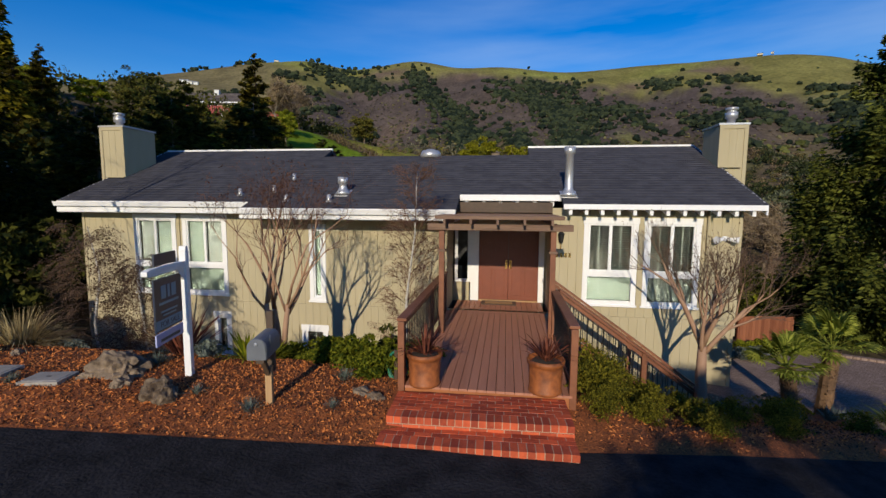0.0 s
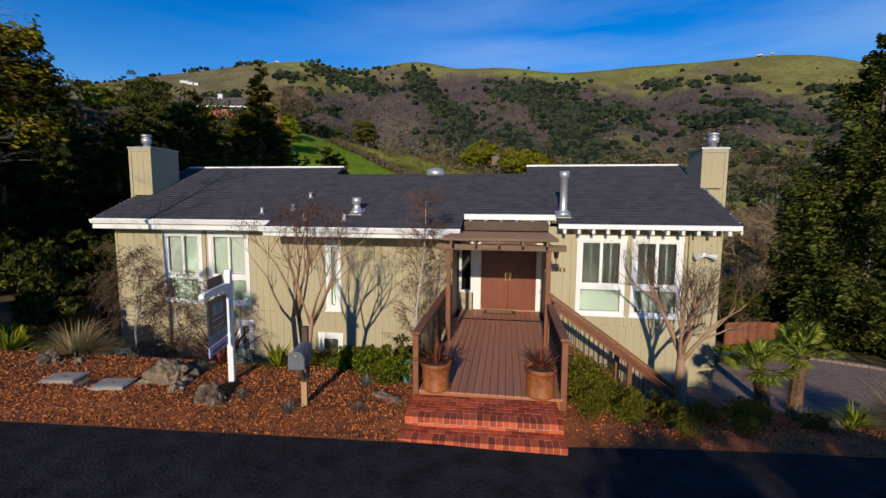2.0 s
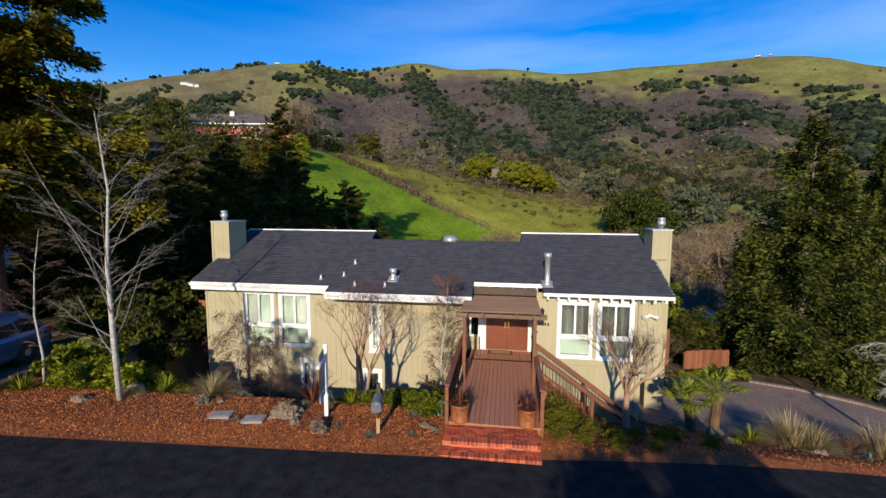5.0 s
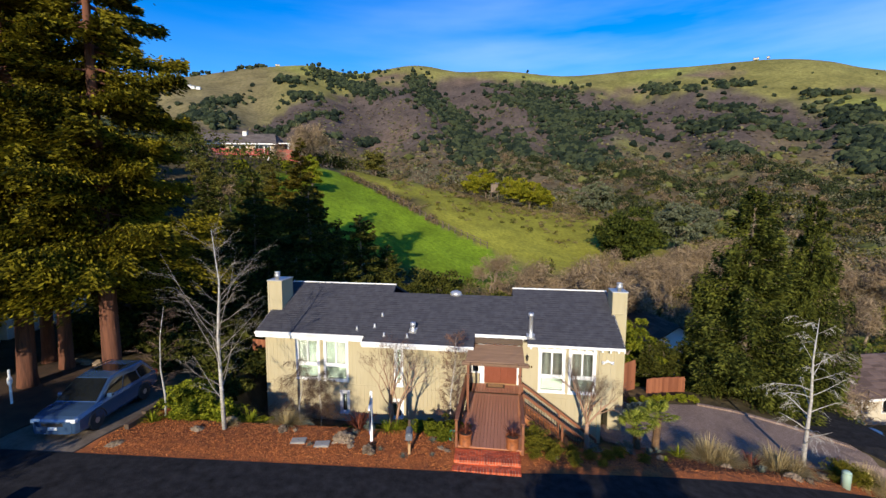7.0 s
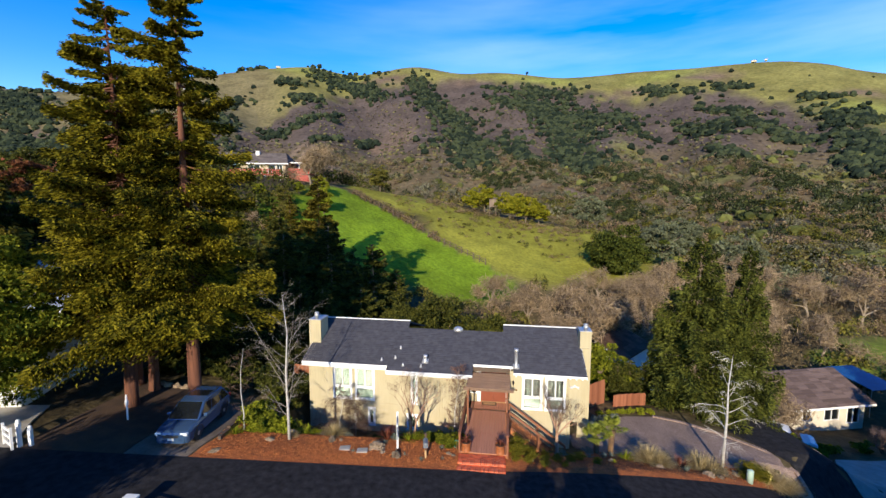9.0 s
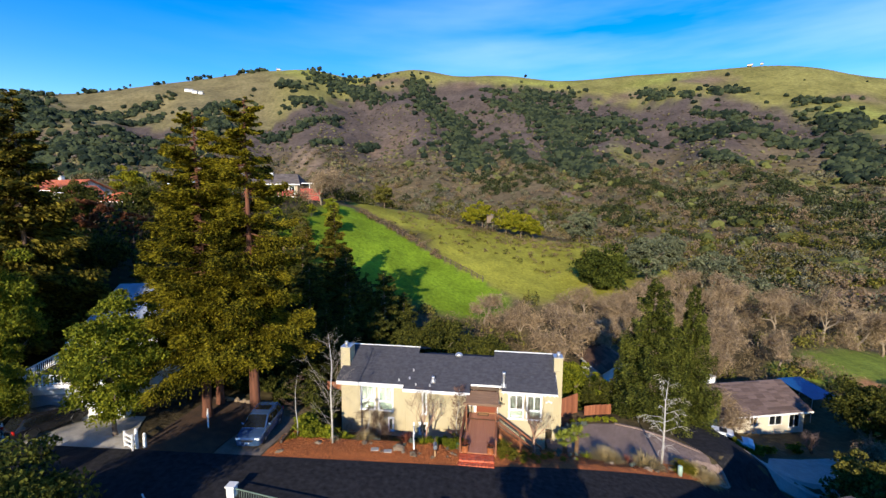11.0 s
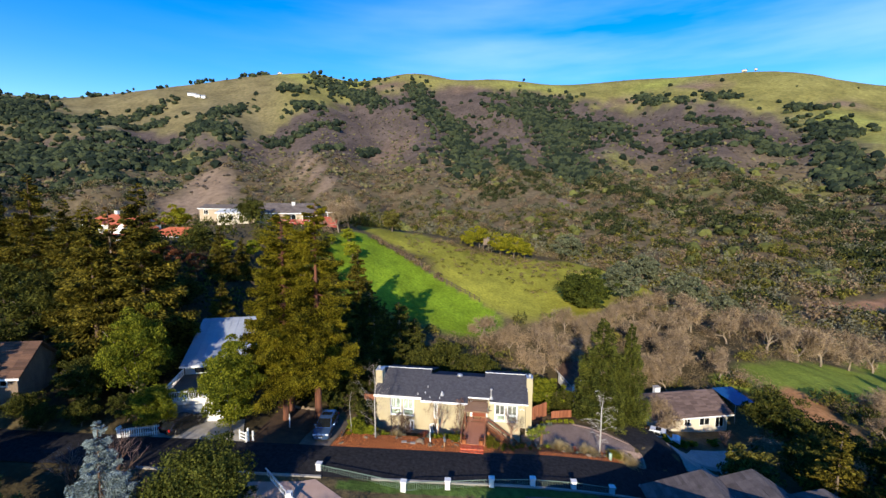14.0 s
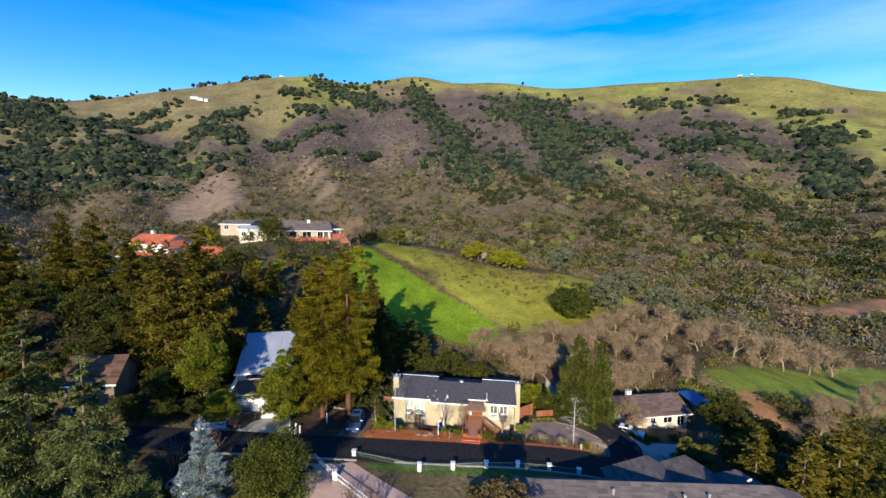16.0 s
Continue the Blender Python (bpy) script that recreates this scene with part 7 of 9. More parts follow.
# white neighbour with garage and roof deck
nh = thing("garage_house", "white house with a garage under a railed roof deck", "house", pose(-29.7, 5.5, 1.5, 0, 0, 17) @ Matrix.Diagonal((1, 1, 0.8, 1)), "neighbouring houses")
part("wall", core(-3.4, 3.4, -1, 3.0, [(-2.9, 0.0, 0.6, 2.3)], 0, 0.25), M_WHITEWALL, nh)
part("wall", Geo().box(-3.4, 0.25, -1.5, -3.15, 7, 3.0), M_WHITEWALL, nh)
part("wall", Geo().box(3.15, 0.25, -1.5, 3.4, 7, 3.0), M_WHITEWALL, nh)
gd = part("garage_door", Geo().box(-2.9, 0.1, 0.0, 0.6, 0.16, 2.3), M_GARAGE, nh, "grey-blue sectional garage door")
for i in range(4):
    part("door_section", Geo().box(-2.86, 0.07, 0.04 + i * 0.57, 0.56, 0.099, 0.56 + i * 0.57), M_GARAGE, gd, bevel=0.01)
part("roof_deck", Geo().box(-3.6, -0.2, 3.0, 3.6, 7.0, 3.2), M_DARKWOOD, nh)
part("deck_fascia", Geo().box(-3.65, -0.26, 2.92, 3.65, -0.201, 3.26), M_TRIM, nh)
for a, b in (((-3.5, -0.1), (3.5, -0.1)), ((-3.5, -0.1), (-3.5, 6.9))):
    g = Geo().beam((*a, 4.15), (*b, 4.15), 0.1, 0.08).beam((*a, 3.35), (*b, 3.35), 0.06, 0.06)
    part("deck_rail", g, M_TRIM, nh)
    n = 30
    for i in range(n + 1):
        p = lerp(np.array(a), np.array(b), i / n)
        r = 0.055 if i % 10 == 0 else 0.022
        part("baluster", Geo().box(p[0] - r, p[1] - r, 3.2, p[0] + r, p[1] + r, 4.12), M_TRIM, nh)
part("upper_wall", Geo().box(-3.5, 7.4, -2, 3.5, 7.6, 4.3).box(-3.5, 7.6, -2, -3.3, 24, 4.3).box(3.3, 7.6, -2, 3.5, 24, 4.3), M_WHITEWALL, nh)
for x in (-3.5, 3.3):
    part("gable_wall", Geo().prism([(7.6, 4.3), (24.0, 4.3), (16.6, 8.4)], "x", x, x + 0.2), M_WHITEWALL, nh)
part("upper_roof", Geo().prism([(6.9, 4.35), (16.6, 8.6), (24.5, 4.6), (24.5, 4.8), (16.6, 8.82), (6.9, 4.55)], "x", -3.9, 3.9), M_PALEROOF, nh, "pale blue-grey pitched roof")
for i in range(9):
    part("roof_seam", Geo().prism([(6.9, 4.551), (16.6, 8.821), (16.6, 8.88), (6.9, 4.61)], "x", -3.6 + i * 0.9, -3.55 + i * 0.9), M_PALEROOF, nh)
part("roof_fascia", Geo().box(-3.95, 6.82, 4.28, 3.95, 6.899, 4.58), M_TRIM, nh)
part("glass_door", Geo().box(-2.4, 7.34, 3.25, 1.4, 7.399, 4.2), M_DARKGLASS, nh)

# bark colour on the walls puts the trees' shade into the paler wall
gable_house("timber_house", "tall timber house, walls coloured grey-brown for shade, mossy brown roof", pose(-50.8, 4.8, 2.6, 0, 0, 12), 6.0, 5.6, 4.8, 2.3, M_BARK, M_BROWNSHINGLE, [(-2.4, 3.2, 1.4, 1.2), (0.6, 3.2, 1.4, 1.2), (-2.2, 0.4, 1.2, 1.4)], 0, 0.7)
# hilltop houses
gable_house("villa", "white villa with a red clay tile roof", pose(-84.5, 61.5, 16.2, 0, 0, -14), 12, 9, 3.5, 2.0, M_WHITEWALL, M_TILE, [(-4.5, 1.0, 1.6, 1.6), (0.5, 1.0, 1.8, 1.6), (3.4, 1.0, 1.4, 1.6)], 0, 0.7, (-3.6, 0.8, 0.8))
vg = thing("villa", "white gabled villa porch with a red clay tile roof", "house", pose(-78.2, 56.2, 16.0, 0, 0, -14), "neighbouring houses")
part("wall", Geo().prism([(-2.4, -1.5), (2.4, -1.5), (2.4, 2.9), (0, 4.2), (-2.4, 2.9)], "y", -2.2, 3.5), M_WHITEWALL, vg)
part("arch_window", Geo().prism([(-0.55, 1.4), (0.55, 1.4)] + [(0.55 * math.cos(a), 2.3 + 0.55 * math.sin(a)) for a in np.linspace(0, math.pi, 9)], "y", -2.26, -2.201), M_DARKGLASS, vg)
part("roof", Geo().prism([(-3.0, 2.62), (0, 4.25), (3.0, 2.62), (3.0, 2.8), (0, 4.45), (-3.0, 2.8)], "y", -2.8, 4.0), M_TILE, vg)
gable_house("villa", "white villa wing with a red clay tile roof", pose(-67.5, 57.5, 14.6, 0, 0, -6), 10.5, 7.5, 3.0, 1.5, M_WHITEWALL, M_TILE, [(-4.2, 0.8, 2.2, 1.5), (-0.6, 0.8, 2.2, 1.5), (2.6, 0.8, 1.6, 1.5)], 3.2, 0.8)
gable_house("villa", "low dark-fronted house with a tiled terrace", pose(-80.5, 53.6, 14.4, 0, 0, -10), 15, 6, 2.6, 0.7, M_DARKWOOD, M_TILE, [(-6, 0.6, 2.6, 1.6), (-1.5, 0.6, 2.6, 1.6), (3, 0.6, 2, 1.6)], 0, 0.6)
gable_house("hilltop_house", "tan hilltop house with a grey shingle roof", pose(-54.8, 87.0, 18.9, 0, 0, 7), 18.0, 9, 3.4, 2.4, M_TANWALL, M_GREYSHINGLE, [(-7.8, 1.0, 2.0, 1.4), (-3.6, 0.9, 2.2, 1.7), (0.4, 0.4, 2.6, 2.2), (5.0, 0.4, 1.6, 2.2), (7.0, 0.4, 1.2, 2.2)], 2.0, 0.8, (1.5, -1.0, 0.3), 5.0)
gable_house("hilltop_house", "cream hilltop house with pale trim", pose(-72.5, 90.5, 18.6, 0, 0, 8), 9, 8, 3.2, 0.9, M_CREAM, M_PALEROOF, [(-3.6, 1.0, 1.2, 1.3), (-1.2, 1.0, 1.2, 1.3), (1.6, 1.0, 1.2, 1.3)])
gable_house("hilltop_house", "low tan house on the brow", pose(-85.0, 103.0, 20.0, 0, 0, 0), 11, 8, 2.8, 1.2, M_TANWALL, M_GREYSHINGLE, [(-4, 0.8, 1.4, 1.3), (1, 0.8, 1.4, 1.3)])
rdk = thing("red_deck", "raised red-painted deck on pale posts", "deck", pose(-49.6, 80.4, 17.2, 0, 0, 7))
part("platform", Geo().box(-6.5, -1.9, 1.8, 5.0, 1.2, 2.05), M_REDDECK, rdk)
for i in range(29):
    part("skirt_board", Geo().box(-6.5 + i * 0.4, -1.96, 2.06, -6.5 + i * 0.4 + 0.28, -1.91, 3.0), M_REDDECK, rdk)
part("rail", Geo().box(-6.5, -2.02, 3.0, 5.0, -1.85, 3.1), M_REDDECK, rdk)
for u in (-6.3, -2.4, 1.4, 4.8):
    part("post", Geo().box(u - 0.1, -1.7, -2.0, u + 0.1, -1.5, 1.8), M_TRIM, rdk)
rpv = thing("garden_pavilion", "red-boarded pavilion under a pale flat frame", "pavilion", pose(-43.2, 87.2, 18.0, 0, 0, 7))
for i in range(13):
    part("skirt_board", Geo().box(-2.5 + i * 0.4, -2.06, -0.6, -2.5 + i * 0.4 + 0.34, -2.0, 2.9), M_REDDECK, rpv)
part("floor", Geo().box(-2.5, -1.99, 1.6, 2.7, 2.0, 1.8), M_REDDECK, rpv)
part("shade_frame", Geo().box(-2.6, -2.2, 4.1, 2.8, 2.2, 4.28), M_TRIM, rpv)
for u in (-2.4, 0.1, 2.6):
    part("post", Geo().box(u - 0.07, -1.98, 2.9, u + 0.07, -1.84, 4.1), M_TRIM, rpv)

# roofs of the house across the lane
se = thing("lane_house", "large house with grey-brown hipped shingle roofs", "house", pose(0, 0, 0), "neighbouring houses")
part("wall", Geo().box(5.2, -15, -8, 36.4, -1.0, -3.3).box(5.2, -6.5, -3.3, 36.4, -1.0, -1.3), M_TANWALL, se)
part("wall", Geo().box(19.2, -3.2, -8, 26.6, 2.6, -2.4), M_TANWALL, se)
wings = [("y", 20.9, 3.4, -6, 4.6, 1.25, -2.0), ("y", 25.6, 4.0, -6, 4.4, 1.2, -2.0), ("y", 30.6, 2.4, -6, 4.4, 0.7, -2.2)]
for _, cx_, y1, y0, hw, zr, ze in wings:
    g, cs_ = Geo(), Geo()
    a, b, c, d = (cx_ - hw, y0, ze), (cx_ - hw, y1 + 0.5, ze), (cx_, y1 - 1.6, zr), (cx_, y0, zr)
    e, f_, = (cx_ + hw, y0, ze), (cx_ + hw, y1 + 0.5, ze)
    g.add([a, b, c, d, e, f_], [(0, 1, 2, 3), (5, 4, 3, 2), (1, 5, 2)])
    for q in ((b, a, d, c), (e, f_, c, d), (f_, b, c, c)):
        courses_on(cs_, *q)
    r = part("roof", g, M_GREYSHINGLE, se)
    tagged(part("roof_cover", cs_, M_GREYSHINGLE, r), kind="stuff")
    part("gutter", Geo().box(cx_ - hw, y1 + 0.48, ze - 0.1, cx_ + hw, y1 + 0.58, ze + 0.04), M_TRIM, se)
g, cs_ = Geo(), Geo()
pts = dict(a=(4.6, -0.4, -0.9), b=(37.0, 0.0, -1.2), c=(31.5, -3.8, 1.9), d=(7.0, -3.8, 1.1), e=(38.5, -15.6, -3.2), f=(4.6, -15.6, -3.2))
g.add([pts[k] for k in "abcdef"], [(0, 1, 2, 3), (1, 4, 2), (5, 0, 3), (4, 5, 3, 2)])
for q in (("a", "b", "c", "d"), ("b", "e", "c", "c"), ("f", "a", "d", "d"), ("e", "f", "d", "c")):
    courses_on(cs_, *[pts[k] for k in q])
r = part("roof", g, M_GREYSHINGLE, se)
tagged(part("roof_cover", cs_, M_GREYSHINGLE, r), kind="stuff")
for x, y, z in ((22, -5.6, 1.0), (24.5, -5.4, 1.1), (15, -5.2, 0.9)):
    v = part("roof_vent", Geo().lathe([(0.12, -0.3), (0.12, 0.35), (0.18, 0.36), (0.16, 0.48)], (x, y, z), 10), M_STEEL, se)
for x in (22.0, 26.2):
    s_ = part("skylight", Geo().box(x - 0.4, -8.2, -0.9, x + 0.4, -7.4, 0.42), M_TRIM, se)
    part("pane", Geo().box(x - 0.33, -8.13, 0.421, x + 0.33, -7.47, 0.435), M_DARKGLASS, s_)
sd = part("satellite_dish", Geo().lathe([(0.02, 0), (0.2, 0.03), (0.32, 0.10)], n=14), M_TRIM, se)
sd.matrix_basis = pose(29.6, -3.4, 2.0, -60, 0, 20)

# ---- lane fence ----
M_MESH = mat("green_tinted_panel", (0.10, 0.15, 0.12), (0.18, 0.24, 0.19), 3, 0.5, 0.05)
fence = thing("lane_fence", "white pillars with low panels along the lane", "fence")
px_ = [-14.06, -5.9, -2.06, 1.86, 5.65, 9.54, 13.3]
last = None
for i, x in enumerate(px_):
    y = -1.75 + 0.22 * (x + 5.9) if x > -13 else -0.3
    z = gz(x, y)
    top = float(road_z(x)) + (0.75 if i else 0.62)
    p = part("pillar", Geo().box(x - 0.22, y - 0.22, z - 0.3, x + 0.22, y + 0.22, top), M_WHITEWALL, fence, bevel=0.015)
    part("pillar_cap", Geo().box(x - 0.28, y - 0.28, top + 0.002, x + 0.28, y + 0.28, top + 0.09), M_WHITEWALL, p, bevel=0.015)
    if last:
        a, b = Vector(last), Vector((x, y, top))
        for dz, hh in ((-0.12, 0.06), (-0.85, 0.06)):
            part("rail", Geo().beam(a + Vector((0, 0, dz)), b + Vector((0, 0, dz)), 0.05, 0.05), M_MESH, fence)
        n = int((b - a).length / 0.16)
        for k in range(1, n):
            q = a.lerp(b, k / n)
            part("picket", Geo().box(q.x - 0.012, q.y - 0.012, q.z - 0.85, q.x + 0.012, q.y + 0.012, q.z - 0.12), M_MESH, fence)
        part("base_wall", Geo().beam(a + Vector((0, 0, -1.45)), b + Vector((0, 0, -1.45)), 0.2, 0.9), M_CONC, fence)
    last = (x, y, top)
low = thing("lane_fence", "low white court fence with a stout pillar", "fence")
a, b, c = Vector((-18.5, -1.6, 0.9)), Vector((-15.0, -4.6, 0.7)), Vector((-10.0, -8.0, 0.1))
for p in (b,):
    part("pillar", Geo().box(p.x - 0.24, p.y - 0.24, p.z - 2, p.x + 0.24, p.y + 0.24, p.z + 0.5), M_WHITEWALL, low, bevel=0.015)
for p, q in ((a, b), (b, c)):
    for dz in (0.25, -0.3):
        part("rail", Geo().beam(p + Vector((0, 0, dz)), q + Vector((0, 0, dz)), 0.08, 0.08), M_WHITEWALL, low)
    for k in range(1, 14):
        w = p.lerp(q, k / 14)
        part("picket", Geo().box(w.x - 0.02, w.y - 0.02, w.z - 0.5, w.x + 0.02, w.y + 0.02, w.z + 0.25), M_WHITEWALL, low)
whole("wheelie_sign", Geo().box(-0.3, -0.03, 0.5, 0.3, 0.03, 1.0).box(-0.03, -0.03, -0.2, 0.03, 0.03, 0.5), M_TRIM, "small white board on a post by the corner", "sign", pose(19.2, 5.0, gz(19.2, 5.0), 0, 0, 20))

# ---- things along the lane on the left ----
for x, y, h in ((-22.75, 3.15, 1.25), (-22.3, 3.3, 0.9)):
    t = thing("entry_post", "white painted driveway post with ball cap", "post", pose(x, y, gz(x, y)), "posts at the drive")
    part("shaft", Geo().box(-0.08, -0.08, -0.2, 0.08, 0.08, h), M_TRIM, t, bevel=0.01)
    part("cap", Geo().lathe([(0.12, h), (0.12, h + 0.04), (0.05, h + 0.06), (0.10, h + 0.12), (0.07, h + 0.2), (0.01, h + 0.22)], n=12), M_TRIM, t, smooth=True)
t = thing("entry_gate", "white low gate panel at the drive", "gate", pose(-23.2, 3.0, gz(-23.2, 3.0), 0, 0, -25))
for z in (0.25, 0.6, 0.95):
    part("slat", Geo().box(-0.5, -0.03, z, 0.5, 0.03, z + 0.12), M_TRIM, t)
for x in (-0.5, 0.5):
    part("post", Geo().box(x - 0.05, -0.05, -0.2, x + 0.05, 0.05, 1.2), M_TRIM, t)
for x, y, hh in ((-19.75, 6.3, 1.5),):
    t = thing("white_marker", "slim white marker post under the redwoods", "post", pose(x, y, gz(x, y)), "posts under the redwoods")
    part("shaft", Geo().tube([(0, 0, -0.2), (0, 0, hh)], [0.05, 0.05], 8), M_TRIM, t)
    part("collar", Geo().lathe([(0.09, hh * 0.6), (0.09, hh * 0.75), (0.05, hh * 0.8)], n=10), M_TRIM, t)
t = thing("white_fence", "white picket fence by the neighbour's drive", "fence", pose(-33.6, 2.0, gz(-33.6, 2.0), 0, 0, 22))
for z in (0.3, 0.85):
    part("rail", Geo().box(-1.8, -0.03, z, 1.8, 0.03, z + 0.08), M_TRIM, t)
for i in range(19):
    part("picket", Geo().box(-1.8 + i * 0.2 - 0.05, -0.06, 0.05, -1.8 + i * 0.2 + 0.05, -0.031, 1.1), M_TRIM, t)
t = thing("mailbox", "white mailbox on a post by the lane", "mailbox", pose(-35.2, 1.4, gz(-35.2, 1.4)))
part("post", Geo().box(-0.05, -0.05, -0.2, 0.05, 0.05, 1.0), M_TRIM, t)
part("box", Geo().prism([(0.14 * math.cos(a), 1.12 + 0.14 * math.sin(a)) for a in np.linspace(0, math.pi, 9)] + [(-0.14, 1.0), (0.14, 1.0)], "y", -0.25, 0.25), M_TRIM, t)
t = thing("log_edge", "low stone and log edging under the redwoods", "edging")
for i in range(9):
    x, y = -22 + i * 0.62, 11.0 - 0.05 * i
    part("stone", rock_mesh(60 + i, 0.3, 0.2, 0.16), None, t, smooth=True).matrix_basis = pose(x, y, gz(x, y) + 0.12)

# ---- meadow fence, tower, yellow trees ----
mf = thing("meadow_fence", "old wire fence on dark posts crossing the meadow", "fence")
fa, fb = Vector((-29.5, 84.0, 0)), Vector((0.8, 66.3, 0))
prev = None
for i in range(27):
    p = fa.lerp(fb, i / 26)
    z = gz(p.x, p.y)
    part("post", Geo().box(p.x - 0.07, p.y - 0.07, z - 0.3, p.x + 0.07, p.y + 0.07, z + 1.25), M_DARKWOOD, mf)
    if prev:
        for dz in (0.5, 1.05):
            part("rail", Geo().beam((prev[0], prev[1], prev[2] + dz), (p.x, p.y, z + dz), 0.05, 0.09), M_DARKWOOD, mf)
    prev = (p.x, p.y, z)
tw = thing("water_tower", "small weathered shed on dark stilts", "tower", pose(2.9, 101.5, gz(2.9, 101.5)))
part("cabin", Geo().box(-0.9, -0.9, 2.2, 0.9, 0.9, 4.3), M_BARK, tw, bevel=0.03)
part("roof", Geo().add([(-1.1, -1.1, 4.3), (1.1, -1.1, 4.3), (1.1, 1.1, 4.3), (-1.1, 1.1, 4.3), (0, 0, 5.0)], [(0, 1, 4), (1, 2, 4), (2, 3, 4), (3, 0, 4), (3, 2, 1, 0)]), M_GREYSHINGLE, tw)
for u, v in ((-0.8, -0.8), (0.8, -0.8), (0.8, 0.8), (-0.8, 0.8)):
    part("stilt", Geo().box(u - 0.1, v - 0.1, -0.5, u + 0.1, v + 0.1, 2.2), M_DARKWOOD, tw)
yel = broadleaf(4.2, 2.6, 1.7, 81, L_YELLOW, 6000, 45, 0.16, 0.15, bare=0.12)
for i, (x, y, s) in enumerate(((-2.0, 101.5, 1.3), (7.4, 101.0, 1.5), (11.6, 101.5, 1.6), (15.2, 103, 1.2), (0.8, 104, 1.5), (-70.5, 60, 1.3), (-88, 57, 1.2), (-90.5, 58, 1.1), (-79, 95, 1.0))):
    stand("citrus_tree", "rounded tree full of yellow-green leaves", yel, x, y, s, 40 * i, "yellow trees")
lime_t = broadleaf(7.0, 3.0, 2.8, 82, L_LIME, 7000, 45, 0.2, 0.2, bare=0.12)
for i, (x, y, s) in enumerate(((-33.5, 74.0, 0.62), (-36.5, 70.0, 0.4), (-30.0, 66.0, 0.7), (-40.5, 62.0, 0.4), (-46.5, 50.0, 0.6), (-50, 46, 0.6))):
    stand("young_tree", "sunlit lime-green young tree on the slope", lime_t, x, y, s, 40 * i, "slope trees")

# ---- bare oaks ----
M_FINETWIG = mat("fine_oak_twig", (0.12, 0.082, 0.046), (0.33, 0.235, 0.135), 2, 0.9, 0, island=0.6)


def oak_pair(seed, h):
    w, t = bare_tree(h, seed, 0.24, 0.80, 4, 3, 1, 0.26, 0.25, 0.32, 5, 0.78)
    tw = t.mesh("twigs", M_OAKBARE)
    co = np.array(t.v)
    rng = np.random.RandomState(seed)
    p = co[rng.randint(0, len(co), 3000)] + rng.normal(size=(3000, 3)) * 0.42
    v, f = leaf_quads(p, 0.55, rng, slim=0.06)
    return w.mesh("trunk", M_OAKBARE, True), tw, np_mesh("fine_twigs", v, f, M_FINETWIG)


oaks = [oak_pair(91, 11.0), oak_pair(92, 10.0), oak_pair(93, 9.5)]
OAKS = [(38, 68, 0.95), (30, 60, 0.95), (24, 58, 0.9), (17, 43, 0.9), (9, 37, 0.8), (58, 66, 1.0), (72, 74, 1.0), (90, 82, 1.0), (45, 60, 0.9), (12, 48, 0.8), (22, 53, 0.9), (28, 40, 0.8), (35, 42, 0.9), (40, 48, 0.9), (20, 36, 0.7), (47, 66, 1.1), (67, 66, 1.35), (76, 69, 1.3), (84, 73, 1.4), (94, 77, 1.3), (104, 82, 1.35), (52, 70, 1.0), (62, 72, 1.0), (40, 62, 1.0), (34, 56, 1.0), (12.5, 41, 1.15), (20, 47, 1.0), (26, 51, 1.0),
        (7, 46, 0.9), (1, 50, 0.8), (30, 44, 1.0), (36, 48, 1.0), (42, 54, 1.0), (24, 40, 0.9), (15, 52, 0.9), (46, 46, 0.9), (27, 41.5, 0.85), (27.2, 27.5, 0.75), (66, 38, 0.8), (73, 41, 0.8), (80, 43, 0.85), (90, 52, 0.9), (61, 29, 0.8), (100, 60, 0.9),
        (-38, 80, 1.2), (-60.5, 96, 1.15), (-37.5, 88, 1.2), (-43, 96, 1.1), (33, 66, 0.9), (20, 60, 0.8), (44, 76, 1.0), (55, 82, 1.0), (70, 84, 1.0), (86, 88, 1.0), (100, 96, 1.0), (-34, 47, 0.5), (-38, 52, 0.45), (38, 20.5, 0.6)]
for i, (x, y, s) in enumerate(OAKS):
    t = thing("bare_oak", "leafless grey oak with spreading limbs", "tree", pose(x, y, gz(x, y) - 0.1, 0, 0, 67 * i) @ Matrix.Scale(s, 4), "bare oaks")
    part("trunk", oaks[i % 3][0], None, t)
    part("twig_crown", oaks[i % 3][1], None, t)
    part("fine_growth", oaks[i % 3][2], None, t)
bare_s = [bare_tree(5.5, 95, 0.14, 0.7, 4, 3, 3, 0.3, 0.3, 0.3, 4, 0.7)]
bw_, bt_ = bare_s[0][0].mesh("trunk", M_TWIG), bare_s[0][1].mesh("twigs", mat("mauve_twig", (0.10, 0.065, 0.06), (0.20, 0.14, 0.125), 3, 0.9, 0.1, island=0.4))
for i, (x, y, s) in enumerate(((-9.6, -8.6, 1.15), (-6.8, -9.8, 1.1), (-12.3, -7.6, 0.9), (-30.5, -4.5, 1.3), (-27.5, -6.0, 0.9), (-33, -6.5, 1.2))):
    t = thing("bare_shrub", "tangled leafless brown tree across the lane", "tree", pose(x, y, gz(x, y) - 0.1, 0, 0, 67 * i) @ Matrix.Scale(s, 4), "bare trees across the lane")
    part("trunk", bw_, None, t)
    part("twig_crown", bt_, None, t)
red_m = broadleaf(7.5, 2.4, 2.8, 96, L_RUST, 5000, 40, 0.16, 0.15)
for x, y, s in ((-53.5, 33.0, 1.0), (-50.5, 37, 0.7)):
    stand("rusty_tree", "red-brown winter tree on the slope", red_m, x, y, s)

